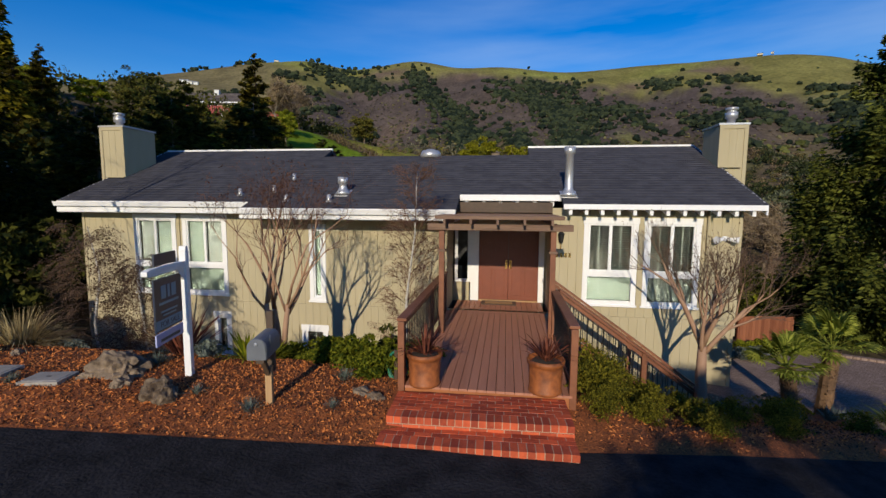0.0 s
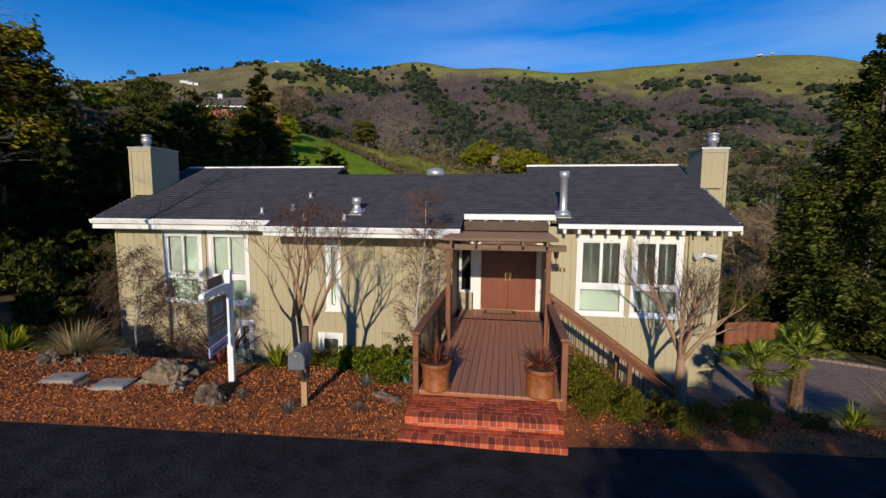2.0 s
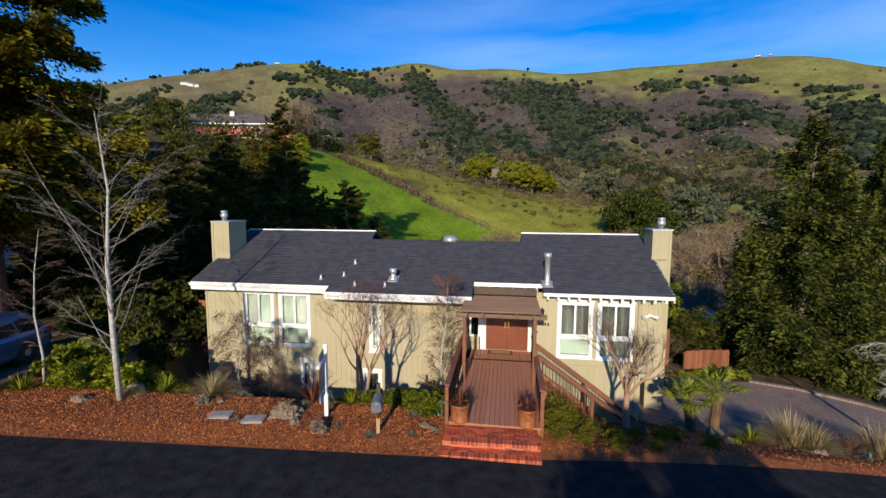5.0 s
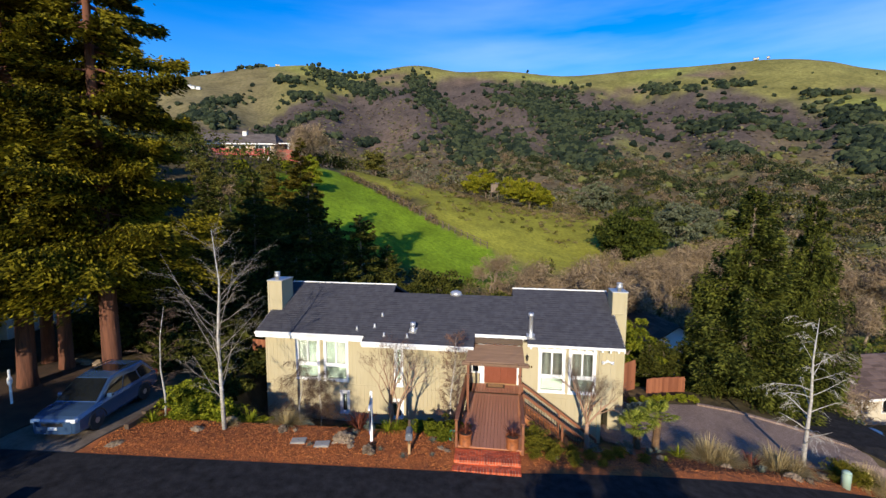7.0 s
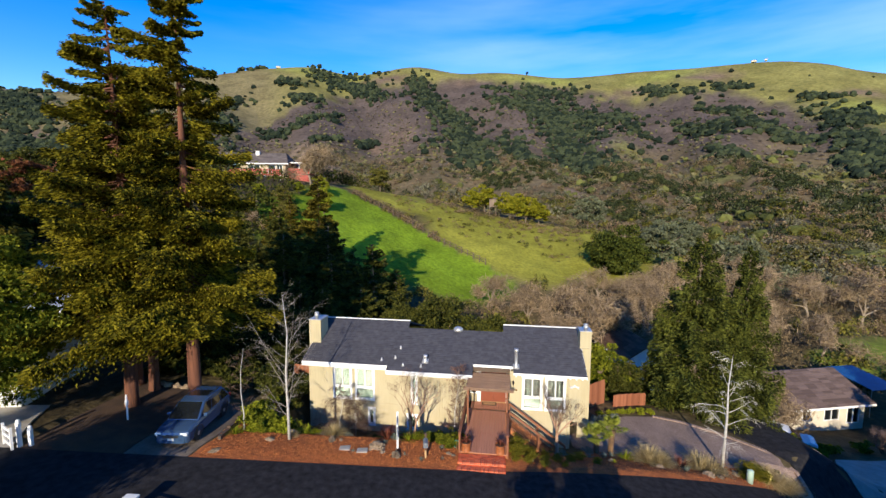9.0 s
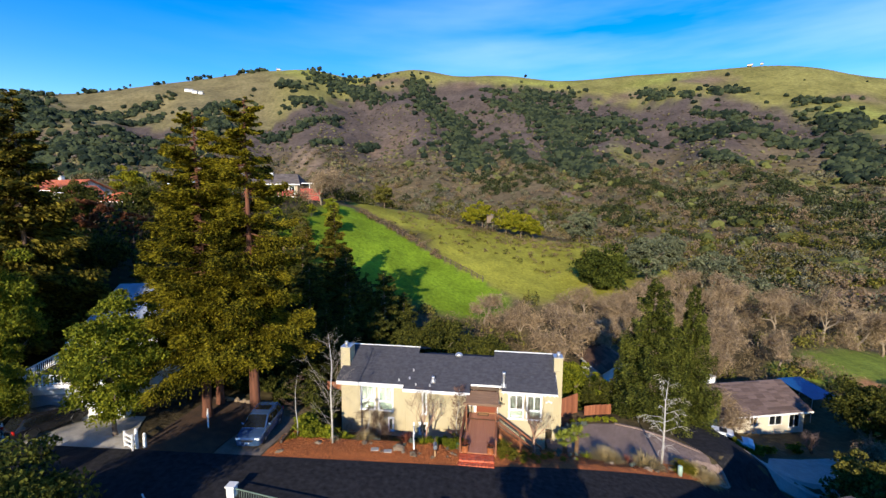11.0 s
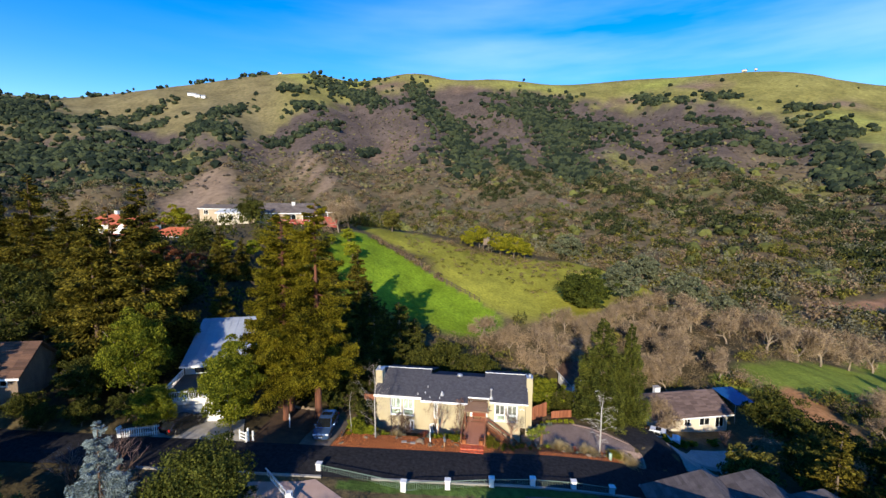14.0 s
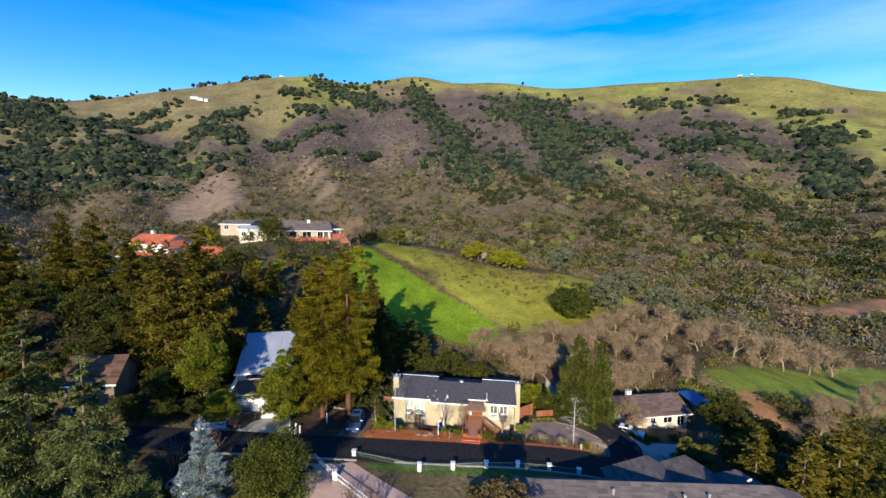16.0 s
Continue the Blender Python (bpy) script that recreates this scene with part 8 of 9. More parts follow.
sage_t = broadleaf(7.5, 4.0, 3.2, 97, leafy("grey_green_leaf", (0.060, 0.070, 0.040), (0.175, 0.185, 0.105), 0.2), 6500, 60, 0.24, 0.2, bare=0.12)
for i, (x, y, s) in enumerate(((40, 84, 1.35), (60, 92, 1.4), (52, 104, 1.3), (75, 100, 1.2), (30, 112, 1.2))):
    stand("round_tree", "rounded grey-green tree beyond the meadow", sage_t, x, y, s, 50 * i, "trees beyond the meadow")

for i, (x, y, s) in enumerate(((28.2, 25.6, 0.9), (36.4, 25.2, 0.8), (24.0, 27.0, 0.8))):
    t = thing("bare_shrub", "small leafless tree by the ranch house", "tree", pose(x, y, gz(x, y) - 0.1, 0, 0, 40 * i) @ Matrix.Scale(s, 4), "bare trees by the ranch house")
    part("trunk", bw_, None, t)
    part("twig_crown", bt_, None, t)
for i, (x, y, s) in enumerate(((29.6, 23.4, 1.3), (31.2, 24.2, 1.1), (34.6, 25.4, 1.4), (26.2, 21.6, 1.2), (27.6, 21.4, 1.0))):
    plant("shrub", "low green shrub by the ranch house", "shrub", shrub_bright, x, y, s, 60 * i, group="ranch shrubs")


# ---- cover of the ground: colours by kind of growth, plus shade painted under trees ----
def blend(base, colour, m):
    return base + (np.array(colour) - base) * m[..., None]


flat_x, flat_y, flat_z = GX.ravel(), GY.ravel(), GZ.ravel()
fr_ = np.hypot(flat_x, flat_y + 49)
faz = np.degrees(np.arctan2(flat_x, flat_y + 49))
rough_n = waves(flat_x, flat_y, 70, 11)
col = np.tile(np.array([0.095, 0.074, 0.038]), (len(flat_x), 1))
hill = smooth01(260, 340, fr_) * (flat_y > 0)
col = blend(col, (0.115, 0.088, 0.050), hill * 1.0)
GRASS_AZ = [-50, -44, -38.6, -28.7, -23, -17.7, -12, -3.5, 7, 15.8, 23, 28, 33, 38, 42]
GRASS_Z = [109, 118, 149, 123, 188, 240, 295, 324, 305, 230, 223, 220, 169, 110, 76]
edge_z = np.interp(faz, GRASS_AZ, GRASS_Z)
wob = 26 * waves(flat_x, flat_y, 160, 12) + 12 * waves(flat_x, flat_y, 50, 13)
scrub = smooth01(60, 110, flat_z + 0.8 * wob) * hill
col = blend(col, (0.082, 0.063, 0.055), scrub)
top = smooth01(-14, 14, flat_z - edge_z + 0.8 * wob) * hill
col = blend(col, (0.172, 0.158, 0.050), top)
col = blend(col, (0.155, 0.128, 0.066), top * smooth01(-20, -27, faz) * 0.9)
bald = pick((-240, 1090, 60, 40), (480, 1010, 60, 50), (-40, 1110, 60, 25), (330, 1010, 50, 30), (640, 800, 40, 30), (-150, 700, 40, 60))
col = blend(col, (0.135, 0.095, 0.070), np.clip(bald(flat_x, flat_y) + 0.4 * rough_n, 0, 1) * hill * (bald(flat_x, flat_y) > 0.05))
green_top = pick((-450, 1090, 90, 45), (-330, 1130, 50, 30), (560, 700, 60, 60), (420, 1060, 90, 40), (150, 1150, 120, 30))
col = blend(col, (0.20, 0.215, 0.050), np.clip(green_top(flat_x, flat_y), 0, 1) * 0.75 * hill)
slides = pick((-250, 576, 7, 40), (-228, 545, 7, 36), (-205, 512, 8, 36), (-180, 478, 9, 36), (-305, 440, 26, 30), (-292, 400, 40, 40), (-330, 470, 18, 30), (95, 470, 10, 30))
sl = slides(flat_x, flat_y)
col = blend(col, (0.18, 0.130, 0.092), np.clip(sl * 1.3 + 0.35 * rough_n, 0, 1) * (sl > 0.02))
glade = pick((340, 470, 30, 40), (410, 430, 30, 30), (470, 500, 30, 50), (300, 400, 24, 24), (240, 470, 20, 40), (520, 590, 30, 50), (150, 560, 20, 40), (200, 620, 20, 40), (-420, 560, 30, 30), (-470, 500, 30, 30), (-560, 470, 30, 30))
col = blend(col, (0.20, 0.21, 0.05), np.clip(glade(flat_x, flat_y) + 0.3 * rough_n, 0, 1) * (glade(flat_x, flat_y) > 0.02) * 0.5)
# meadow below the hills: left of the old fence lush, right of it drier
fence_side = (flat_x + 29.5) * (66.3 - 84.0) - (flat_y - 84.0) * (0.8 + 29.5)
lush = pick((-16, 69, 17, 17), (-4, 61, 9, 10), (-26, 77, 11, 12), (-9, 76, 10, 8), (-30, 60, 10, 14))(flat_x, flat_y) * smooth01(-25, 25, fence_side)
dry = pick((6, 82, 18, 17), (-14, 92, 16, 9), (22, 79, 16, 12), (40, 101, 16, 10), (26, 92, 16, 12), (-24, 96, 12, 8))(flat_x, flat_y) * smooth01(-25, 25, -fence_side)
col = blend(col, (0.225, 0.215, 0.030), smooth01(0.1, 0.5, dry + 0.12 * rough_n))
col = blend(col, (0.135, 0.205, 0.012), smooth01(0.1, 0.45, lush + 0.08 * rough_n))
knoll = pick((66, 50, 13, 6.5), (82, 57, 18, 8), (100, 68, 22, 10), (124, 82, 24, 12), (50, 46, 5, 3))(flat_x, flat_y)
col = blend(col, (0.165, 0.205, 0.030), smooth01(0.1, 0.5, knoll + 0.1 * rough_n))
cut = pick((57, 38, 3.5, 6), (56, 32, 3, 6), (55.5, 26, 3, 6), (59, 43, 3, 4))(flat_x, flat_y)
col = blend(col, (0.40, 0.20, 0.085), smooth01(0.2, 0.6, cut))
field = pick((160, 163, 20, 8), (190, 165, 30, 10), (220, 175, 30, 12))(flat_x, flat_y)
col = blend(col, (0.26, 0.14, 0.075), smooth01(0.2, 0.6, field))
lawn = ((flat_y < road_south(flat_x) - 0.3) & (flat_y > road_south(flat_x) - 1.6) & (flat_x > -12) & (flat_x < 12)) * 1.0
col = blend(col, (0.06, 0.10, 0.022), lawn)
# forest floor on the left: tree shade painted into the litter colour
litter_shade = smooth01(-19, -25, flat_x) * smooth01(2, 5, flat_y) * (1 - smooth01(40, 60, flat_y)) * smooth01(-110, -95, flat_x)
col = blend(col, (0.034, 0.026, 0.014), litter_shade * 0.85)
# ground across the lane, likewise darkened in colour for shade
col = blend(col, (0.045, 0.036, 0.018), smooth01(-28, -32, flat_x) * (flat_y < road_south(flat_x) - 0.5) * (flat_y > -40) * 0.8)
yard = pick((-9, 24, 9, 7), (2, 22, 9, 5))(flat_x, flat_y)
col = blend(col, (0.17, 0.075, 0.04), yard * 0.8)
attr = ground.data.color_attributes.new("cover", "FLOAT_COLOR", "POINT")
attr.data.foreach_set("color", np.concatenate([np.clip(col, 0, 1), np.ones((len(col), 1))], 1).astype(np.float32).ravel())
M_GROUND.use_nodes = True
gn, gl = M_GROUND.node_tree.nodes, M_GROUND.node_tree.links
gb = gn["Principled BSDF"]
gb.inputs["Roughness"].default_value, gb.inputs["Specular IOR Level"].default_value = 0.95, 0.1
ga = gn.new("ShaderNodeAttribute")
ga.attribute_name = "cover"
gc = gn.new("ShaderNodeTexCoord")
value = None
for scale, lo, hi in ((0.022, 0.72, 1.28), (0.16, 0.72, 1.30), (1.6, 0.75, 1.25)):
    t_ = gn.new("ShaderNodeTexNoise")
    t_.inputs["Scale"].default_value, t_.inputs["Detail"].default_value = scale, 6
    gl.new(gc.outputs["Object"], t_.inputs["Vector"])
    mr = gn.new("ShaderNodeMapRange")
    mr.inputs["From Min"].default_value, mr.inputs["From Max"].default_value = 0.3, 0.7
    mr.inputs["To Min"].default_value, mr.inputs["To Max"].default_value = lo, hi
    gl.new(t_.outputs["Fac"], mr.inputs["Value"])
    if value is None:
        value = mr.outputs["Result"]
    else:
        mm = gn.new("ShaderNodeMath")
        mm.operation = "MULTIPLY"
        gl.new(value, mm.inputs[0])
        gl.new(mr.outputs["Result"], mm.inputs[1])
        value = mm.outputs[0]
gm = gn.new("ShaderNodeMix")
gm.data_type, gm.blend_type = "RGBA", "MULTIPLY"
gm.inputs["Factor"].default_value = 1.0
gl.new(ga.outputs["Color"], gm.inputs["A"])
gl.new(value, gm.inputs["B"])
gl.new(gm.outputs["Result"], gb.inputs["Base Color"])
gbump = gn.new("ShaderNodeBump")
gbump.inputs["Strength"].default_value, gbump.inputs["Distance"].default_value = 0.6, 0.25
gl.new(value, gbump.inputs["Height"])
gl.new(gbump.outputs["Normal"], gb.inputs["Normal"])

# ---- woods on the hills ----
bm = bmesh.new()
bmesh.ops.create_icosphere(bm, subdivisions=2, radius=1)
ICO_V = np.array([v.co[:] for v in bm.verts])
ICO_F = np.array([[v.index for v in f.verts] for f in bm.faces])
bm.free()
bm = bmesh.new()
bmesh.ops.create_icosphere(bm, subdivisions=1, radius=1)
ICO1_V = np.array([v.co[:] for v in bm.verts])
ICO1_F = np.array([[v.index for v in f.verts] for f in bm.faces])
bm.free()


def lumps(name, label, x, y, r, leaf, seed, tall=0.8, detail=2, jag=0.30, sink=0.25):
    """Many rough-edged crowns standing on the ground, as one mesh."""
    rng = np.random.RandomState(seed)
    V, F = (ICO_V, ICO_F) if detail == 2 else (ICO1_V, ICO1_F)
    n, k = len(x), len(V)
    z = ground_z(x, y)
    sh = 1 + jag * rng.uniform(-1, 1, (n, k))
    sx, sy = r * rng.uniform(0.8, 1.25, n), r * rng.uniform(0.8, 1.25, n)
    sz = r * tall * rng.uniform(0.8, 1.2, n)
    pts = V[None] * sh[..., None] * np.stack([sx, sy, sz], -1)[:, None]
    pts = pts + np.stack([x, y, z + sz * (1 - sink) * 0.7], -1)[:, None]
    faces = F[None] + (np.arange(n) * k)[:, None, None]
    return whole(name, np_mesh(name, pts.reshape(-1, 3), faces.reshape(-1, 3), leaf), leaf, label, "trees", kind="stuff")


W_OAK = mat("far_live_oak", (0.011, 0.018, 0.012), (0.042, 0.053, 0.026), 0.5, 0.9, 0, island=0.9, big=0.3, sheen=0.1)
W_BRUSH = mat("far_brush", (0.050, 0.052, 0.026), (0.150, 0.135, 0.062), 0.5, 0.9, 0, island=1.0, big=0.3, sheen=0.1)
W_GREY = mat("far_grey_scrub", (0.050, 0.042, 0.036), (0.115, 0.095, 0.080), 0.5, 0.9, 0, island=0.9, big=0.3, sheen=0.1)
W_GOLD = mat("far_yellow_green", (0.055, 0.062, 0.018), (0.115, 0.120, 0.035), 0.5, 0.9, 0, island=0.8, big=0.3, sheen=0.1)
# groves as strokes along the gullies and brows: from x, y to x, y, half width
GROVES_WEST = [(-876, 729, -743, 650, 27), (-691, 576, -642, 591, 12), (-747, 665, -690, 760, 16), (-685, 695, -648, 826, 13), (-603, 698, -589, 761, 10), (-565, 600, -451, 623, 13), (-514, 732, -397, 640, 14),
               (-496, 755, -494, 871, 11), (-665, 540, -514, 477, 25), (-587, 561, -454, 486, 17), (-502, 541, -399, 545, 12), (-413, 530, -350, 559, 9), (-484, 382, -410, 367, 15), (-456, 977, -399, 936, 10),
               (-384, 869, -330, 851, 13), (-351, 676, -306, 683, 9), (-309, 691, -271, 813, 7), (-198, 671, -177, 718, 6), (-239, 606, -225, 668, 6), (-437, 413, -365, 464, 11)]
GROVES_MIDDLE = [(-416, 1086, -286, 1034, 19), (-358, 1087, -214, 955, 16), (-164, 1091, -96, 917, 21), (-123, 888, -23, 874, 20), (-52, 879, -15, 601, 24), (11, 1045, 103, 1042, 13), (22, 924, 102, 901, 15),
                 (102, 1103, 190, 1015, 15), (120, 1015, 148, 773, 36), (171, 904, 237, 717, 22), (126, 726, 148, 537, 22), (0, 552, 36, 478, 14), (382, 799, 423, 760, 12)]
GROVES_EAST = [(339, 658, 433, 600, 20), (527, 723, 517, 634, 17), (471, 618, 412, 483, 16), (278, 544, 289, 479, 12), (197, 434, 209, 326, 16), (285, 452, 273, 361, 17), (322, 432, 276, 294, 20),
               (397, 497, 376, 414, 13), (351, 1013, 374, 941, 12), (395, 915, 405, 901, 8), (447, 900, 504, 917, 11), (552, 801, 580, 783, 10), (321, 741, 323, 657, 9), (152, 480, 180, 411, 12),
               (114, 401, 125, 325, 10), (254, 295, 237, 244, 13), (42, 653, 74, 502, 14)]
rng = np.random.RandomState(101)
gx_, gy_, gr_ = [], [], []
for a, b, c, d, w in GROVES_WEST + GROVES_MIDDLE + GROVES_EAST:
    n = int(10 + (math.hypot(c - a, d - b) * 2 * w + 5 * w * w) / 30)
    stray = np.where(rng.rand(n) < 0.22, 2.4, 1.0)
    t, off, deep = rng.uniform(-0.05, 1.05, n), rng.normal(size=n) * 0.62 * stray, rng.normal(size=n) * 0.95 * stray
    gx_.append(lerp(a, c, t) + w * off)
    gy_.append(lerp(b, d, t) + w * deep)
    gr_.append(rng.uniform(2.6, 6.2, n))
gx_, gy_, gr_ = np.concatenate(gx_), np.concatenate(gy_), np.concatenate(gr_)
near_g = np.hypot(gx_, gy_ + 49) < 620
lumps("oak_woods", "dark live oak groves on the far hills", gx_[~near_g], gy_[~near_g], gr_[~near_g], W_OAK, 102, 0.85)
# lone trees, skyline trees
az = np.radians(np.concatenate([rng.choice([-49, -46.5, -45.8, -42, -39.5, -36.5, -33, -32.2, -29, -26.5, -25.8], 70) + 0.55 * rng.normal(size=70), rng.uniform(-17, -10, 20), rng.uniform(8, 38, 26)]))
dist = np.concatenate([rng.uniform(1225, 1262, 70), rng.uniform(1200, 1255, 20), rng.uniform(800, 1200, 26)])
lumps("skyline_trees", "scattered oaks along the far ridge", dist * np.sin(az), dist * np.cos(az) - 49, rng.uniform(1.6, 6.0, len(az)), W_OAK, 103, 0.9)


def scatter(n, r0, r1, seed, az0=-56, az1=48, power=1.0):
    rng = np.random.RandomState(seed)
    a = np.radians(rng.uniform(az0, az1, n))
    r = r0 + (r1 - r0) * rng.uniform(0, 1, n) ** power
    return r * np.sin(a), r * np.cos(a) - 49, rng


def grassy(x, y):
    a = np.degrees(np.arctan2(x, y + 49))
    return ground_z(x, y) > np.interp(a, GRASS_AZ, GRASS_Z) - 15


x, y, r_ = scatter(7000, 560, 950, 104, power=1.1)
patchy = waves(x, y, 110, 21) + 0.6 * waves(x, y, 40, 22)
ok = ~grassy(x, y) & (patchy > -0.1) & (slides(x, y) < 0.3)
lumps("hill_brush", "mixed green brush on the lower slopes", x[ok], y[ok], r_.uniform(1.2, 3.2, ok.sum()) * np.clip(1.25 - np.hypot(x[ok], y[ok]) / 1600, 0.5, 1.2), W_BRUSH, 105, 0.75, 1, 0.4)
x, y, r_ = scatter(4200, 560, 1050, 106)
ok = ~grassy(x, y)
lumps("grey_scrub", "grey-brown scrub on the hillside", x[ok], y[ok], r_.uniform(1.2, 2.6, ok.sum()), W_GREY, 107, 0.6, 1, 0.4)

x, y, r_ = scatter(420, 280, 700, 110, -10, 44)
ok = (waves(x, y, 120, 24) > 0.25)
lumps("sunny_oaks", "yellow-green trees among the oaks", x[ok], y[ok], r_.uniform(2.5, 5, ok.sum()), W_GOLD, 111, 0.85, 2, 0.35)


# ---- woodland in the valley: leafy and twiggy growth as many small sprays ----
def thicket(name, label, x, y, r, leaf, seed, per=70, size=0.30, tall=1.0, slim=0.55):
    rng = np.random.RandomState(seed)
    n = len(x)
    z = ground_z(x, y)
    d = rng.normal(size=(n, per, 3))
    d /= np.linalg.norm(d, axis=2, keepdims=True)
    d[..., 2] = np.abs(d[..., 2]) * 1.15 - 0.15
    rad = (r[:, None] * rng.uniform(0.55, 1.05, (n, per)))[..., None]
    p = d * rad * np.array([1, 1, tall]) + np.stack([x, y, z + 0.35 * r * tall], -1)[:, None]
    v, f = leaf_quads(p.reshape(-1, 3), size, rng, slim=slim)
    return whole(name, np_mesh(name, v, f, leaf), leaf, label, "woodland", kind="stuff")


def in_woods(x, y):
    open_ = np.maximum.reduce([pick((-16, 69, 19, 19), (-4, 61, 11, 12), (6, 82, 20, 19), (-14, 92, 18, 11), (22, 79, 18, 14), (40, 101, 18, 11), (26, 92, 18, 14), (-26, 77, 13, 14))(x, y),
                               pick((66, 49, 13, 7), (82, 57, 18, 8.5), (100, 68, 22, 10), (124, 82, 24, 12), (57, 34, 4, 11))(x, y)])
    built = pick((33.5, 32, 12, 10), (17.5, 36, 6, 7), (-2.5, 15, 15, 11), (12, 14, 13, 11), (27, 16, 12, 12), (-28, 10, 9, 16), (-47, 3, 8, 8), (-77, 57, 16, 9), (-53, 84, 14, 9), (-72, 90, 8, 7), (-85, 103, 9, 7), (28, -5, 16, 12), (160, 165, 30, 10), (205, 170, 40, 12))(x, y)
    road = (y > road_south(x) - 7) & (y < road_north(x) + 6) & (x < 32)
    return (open_ < 0.32) & (built < 0.3) & ~road


def wood_points(n, x0, x1, y0, y1, seed, wave=26, floor=-0.2):
    rng = np.random.RandomState(seed)
    x, y = rng.uniform(x0, x1, n), rng.uniform(y0, y1, n)
    ok = in_woods(x, y) & (waves(x, y, wave, seed) > floor)
    return x[ok], y[ok], rng


L_TWIGGY = leafy("twiggy_winter_brush", (0.065, 0.045, 0.025), (0.275, 0.20, 0.105), 0.15)
L_MAUVE = leafy("mauve_brush", (0.09, 0.062, 0.038), (0.265, 0.190, 0.115), 0.15)
L_HILLOAK = leafy("hill_oak_leaf", (0.010, 0.017, 0.008), (0.062, 0.072, 0.027), 0.12)
L_HILLSAGE = leafy("hill_sage_leaf", (0.065, 0.064, 0.042), (0.215, 0.200, 0.125), 0.2)
L_HILLOLIVE = leafy("hill_olive_leaf", (0.045, 0.040, 0.016), (0.195, 0.160, 0.062), 0.2)
thicket("grove_oaks", "dark live oaks in groves on the lower hills", gx_[near_g], gy_[near_g], gr_[near_g] * 0.8, L_HILLOAK, 141, 60, 1.0, 0.9)
x, y, r_ = scatter(5600, 215, 660, 142, -52, 50, 0.9)
ok = ~grassy(x, y) & (slides(x, y) < 0.3) & in_woods(x, y) & (waves(x, y, 48, 145) + 0.5 * waves(x, y, 20, 146) > -0.35)
x, y = x[ok], y[ok]
kind_ = waves(x, y, 60, 143) + 0.22 * r_.normal(size=len(x))
rr_ = r_.uniform(2.2, 4.2, len(x)) + 2.6 * r_.uniform(0, 1, len(x)) ** 3
for lo_, hi_, leaf_, nm_, lb_ in ((-9, -0.25, L_MAUVE, "hill_brush", "mauve-brown leafless brush on the lower hills"), (-0.25, 0.05, L_HILLOLIVE, "hill_trees", "olive trees on the lower hills"),
                                  (0.05, 0.45, L_HILLSAGE, "hill_trees", "grey-green trees on the lower hills"), (0.45, 9, L_HILLOAK, "hill_oaks", "dark oaks on the lower hills")):
    k_ = (kind_ >= lo_) & (kind_ < hi_)
    thicket(nm_, lb_, x[k_], y[k_], rr_[k_], leaf_, 144 + int(10 * hi_), 64, 0.72, 1.0)
x, y, r_ = wood_points(1700, -10, 125, 31, 120, 121, 26, -0.2)
thicket("twig_thicket", "leafless brown brush in the valley", x, y, r_.uniform(1.2, 2.6, len(x)), L_TWIGGY, 122, 80, 0.26, 1.1, 0.16)
x, y, r_ = wood_points(1100, -12, 200, 36, 200, 123, 34, 0.0)
thicket("green_thicket", "olive green brush in the valley", x, y, r_.uniform(1.2, 2.8, len(x)), L_OLIVE, 124, 90, 0.26, 1.0)
x, y, r_ = wood_points(650, -20, 220, 70, 230, 125, 50, 0.0)
thicket("valley_trees", "grey-green trees in the valley", x, y, r_.uniform(2.2, 4.4, len(x)), L_HILLSAGE, 126, 110, 0.42, 1.1)
x, y, r_ = wood_points(520, -30, 300, 110, 300, 127, 60, -0.1)
thicket("valley_oaks", "dark evergreen oaks in the valley", x, y, r_.uniform(2.4, 4.8, len(x)), L_OLIVE, 128, 110, 0.48, 1.0)
x, y, r_ = wood_points(420, 0, 280, 90, 280, 129, 70, 0.0)
thicket("valley_brush", "mauve-brown leafless woods in the valley", x, y, r_.uniform(2.0, 3.8, len(x)), L_MAUVE, 130, 90, 0.4, 1.1, 0.3)
x, y, r_ = wood_points(520, -120, -24, 10, 120, 131, 30, -0.3)
thicket("slope_brush", "dark green undergrowth on the wooded slope", x, y, r_.uniform(1.6, 4.0, len(x)), L_DARK, 132, 90, 0.32, 1.0)
x, y, r_ = wood_points(260, -110, -26, 15, 110, 133, 30, 0.1)
thicket("slope_brush", "brown winter brush on the wooded slope", x, y, r_.uniform(1.2, 2.6, len(x)), L_MAUVE, 134, 80, 0.28, 1.1, 0.2)
x, y, r_ = wood_points(620, 30, 105, -10, 46, 135, 20, -0.6)
thicket("lower_brush", "dark green brush on the lower slope", x, y, r_.uniform(1.2, 2.6, len(x)), L_DARK, 136, 90, 0.26, 1.0)
# dense dark brush added here to darken ground that should be shaded
x, y, r_ = wood_points(520, -75, -17, -26, -5, 137, 20, -0.7)
thicket("lane_brush", "dark brush across the lane, thickened to stand in for shade", x, y, r_.uniform(0.8, 1.9, len(x)), L_DARK, 138, 80, 0.2, 0.9)
t_ = np.linspace(0, 1, 46)
rng = np.random.RandomState(139)
x, y = lerp(-29.5, -8.5, t_) + rng.normal(size=46) * 0.8, lerp(84.6, 72.3, t_) + rng.normal(size=46) * 0.6
thicket("hedgerow", "brown hedgerow along the old fence", x, y, rng.uniform(0.7, 1.4, 46) * (1.1 - 0.6 * t_), L_TWIGGY, 140, 70, 0.2, 1.0, 0.3)
x, y = rng.uniform(-14, 34, 90), 97 + rng.normal(size=90) * 2.2
thicket("scrub_line", "low brown scrub below the tower", x, y, rng.uniform(0.6, 1.4, 90), L_TWIGGY, 141, 60, 0.2, 0.8, 0.3)

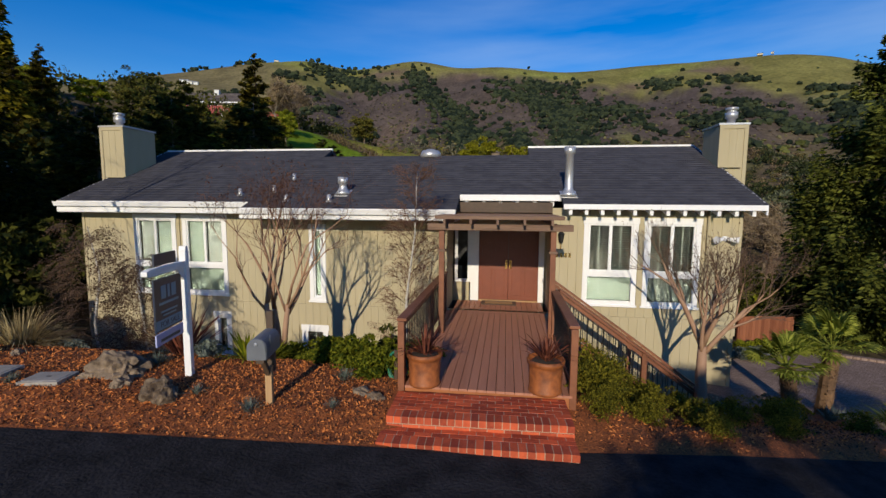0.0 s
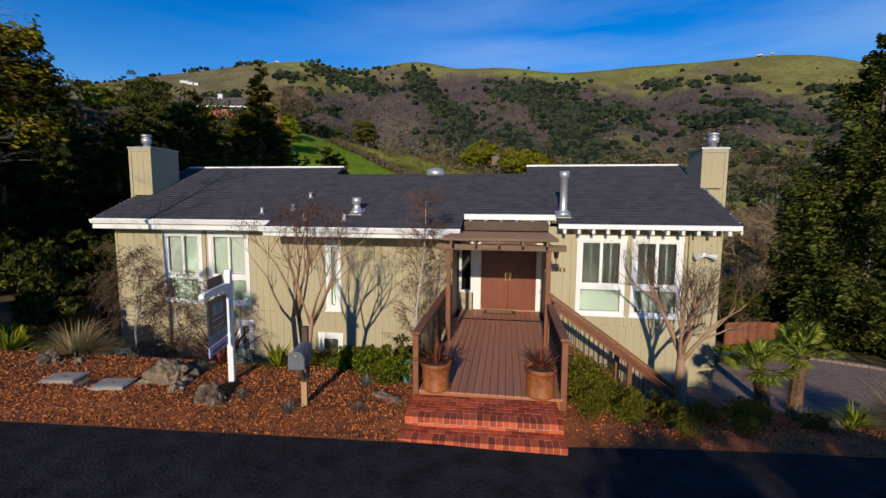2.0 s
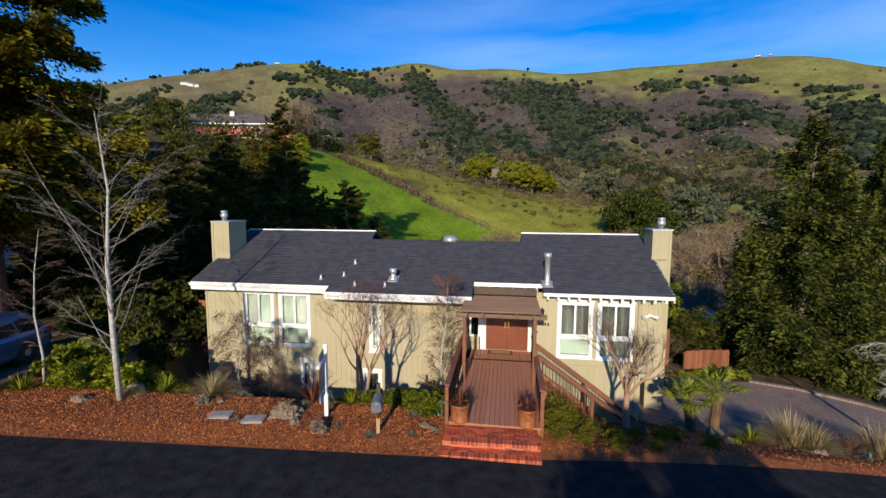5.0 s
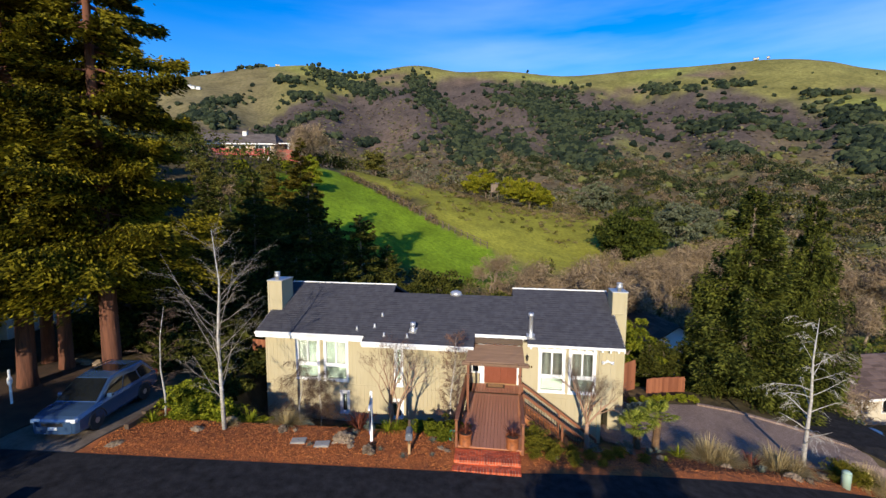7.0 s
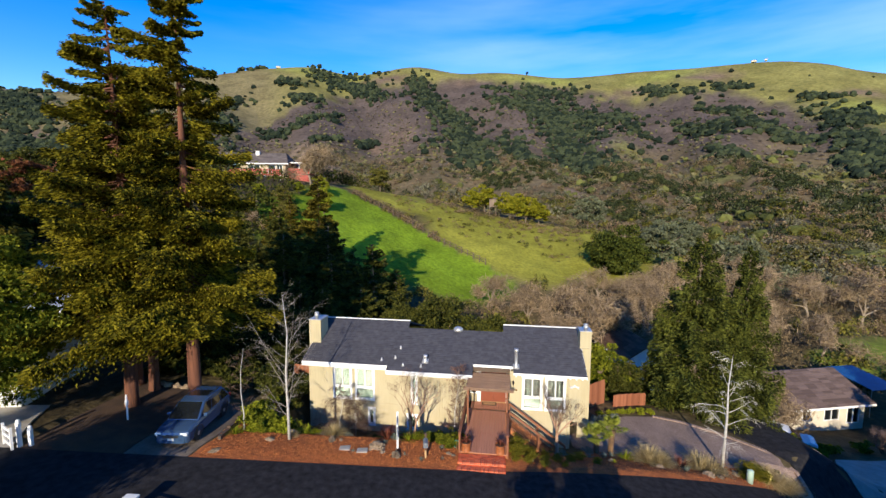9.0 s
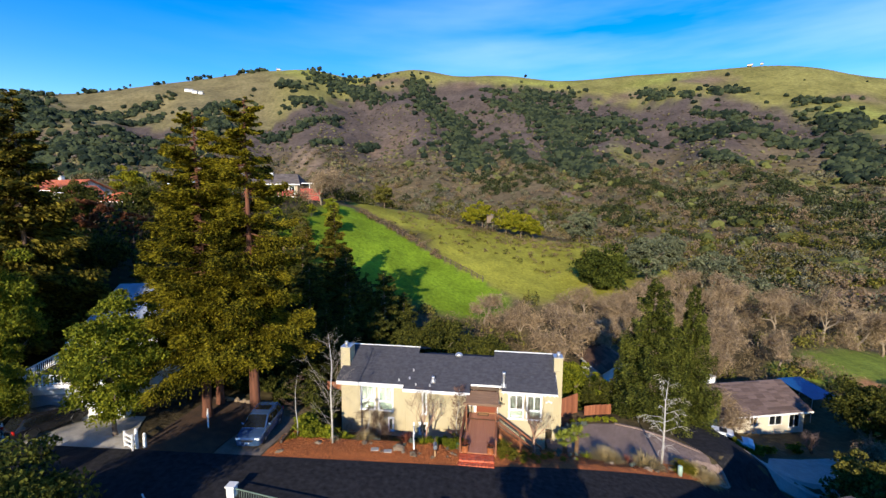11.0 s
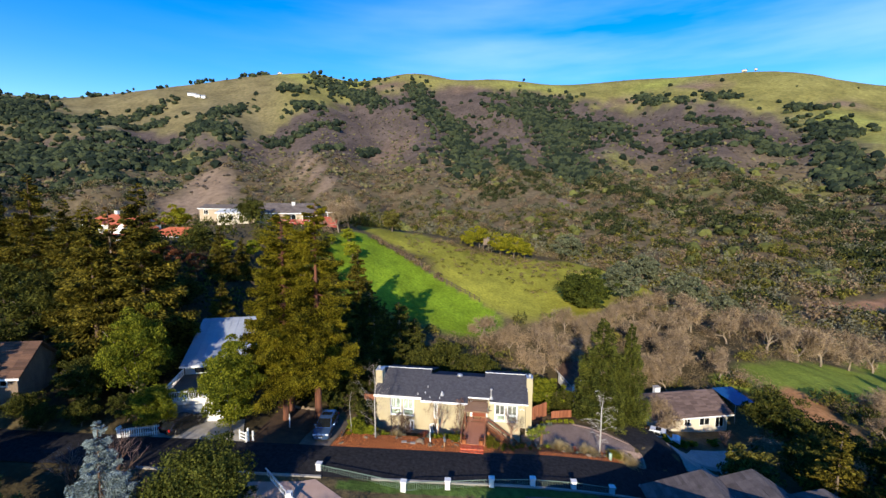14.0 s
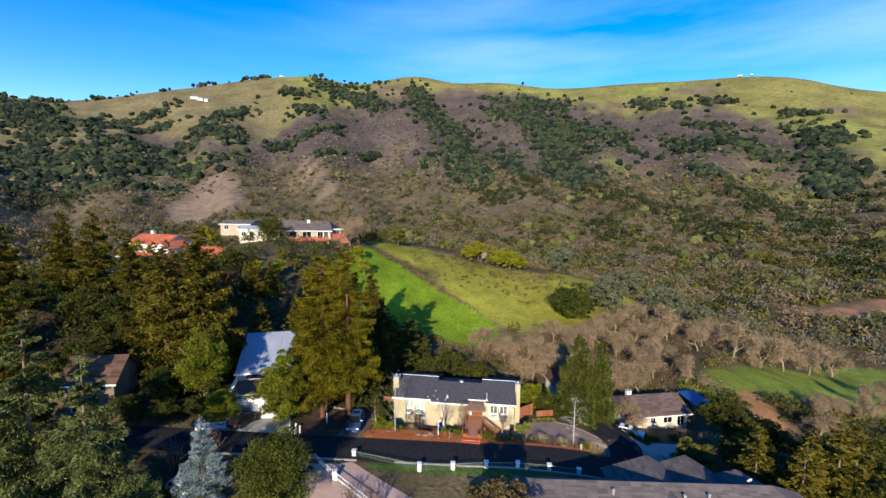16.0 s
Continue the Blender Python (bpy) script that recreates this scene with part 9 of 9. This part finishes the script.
x, y, r_ = scatter(2600, 240, 480, 108)
ok = (waves(x, y, 90, 23) > -0.25) & (slides(x, y) < 0.3) & in_woods(x, y)
cut_ = ok & (r_.uniform(0, 1, len(x)) < 0.5)
thicket("foot_oaks", "dense oaks at the foot of the hills", x[cut_], y[cut_], r_.uniform(2.2, 4.6, cut_.sum()), L_DARK, 109, 46, 0.85, 0.9)
cut_ = ok & ~cut_
thicket("foot_brush", "olive brush at the foot of the hills", x[cut_], y[cut_], r_.uniform(1.8, 3.6, cut_.sum()), L_OLIVE, 112, 40, 0.75, 0.9)
rng = np.random.RandomState(143)
x, y = rng.uniform(-22, 40, 240), rng.uniform(76, 104, 240)
thicket("meadow_scrub", "small brown bushes on the dry meadow", x[:120], y[:120], rng.uniform(0.35, 1.0, 120), L_TWIGGY, 144, 40, 0.16, 0.8, 0.3)
thicket("meadow_scrub", "small green bushes on the meadow", x[120:], y[120:], rng.uniform(0.3, 0.9, 120), L_OLIVE, 145, 40, 0.16, 0.8)

# ---- tiny buildings on the far ridge ----
for x, y, w in ((-619, 888, 16), (-604, 884, 10), (-588, 880, 8)):
    t = thing("ranch_building", "tiny white ranch building on the far hill", "house", pose(x, y, gz(x, y) - 1, 0, 0, 20), "far ranch")
    part("wall", Geo().box(-w / 2, -4, 0, w / 2, 4, 5), M_WHITEWALL, t)
    part("roof", Geo().prism([(-4.6, 5), (4.6, 5), (0, 7.4)], "x", -w / 2 - 0.5, w / 2 + 0.5), M_PALEROOF, t)
for a, d, w in ((-24.3, 1240, 10), (28.6, 1240, 10), (29.6, 1244, 5)):
    x, y = d * math.sin(radians(a)), d * math.cos(radians(a)) - 49
    t = thing("ridge_building", "tiny pale building on the skyline", "house", pose(x, y, gz(x, y) - 1, 0, 0, -a), "ridge buildings")
    part("wall", Geo().box(-w / 2, -4, 0, w / 2, 4, 3.4), M_CREAM, t)
    part("roof", Geo().prism([(-4.6, 3.4), (4.6, 3.4), (0, 5)], "x", -w / 2 - 0.5, w / 2 + 0.5), M_GREYSHINGLE, t)
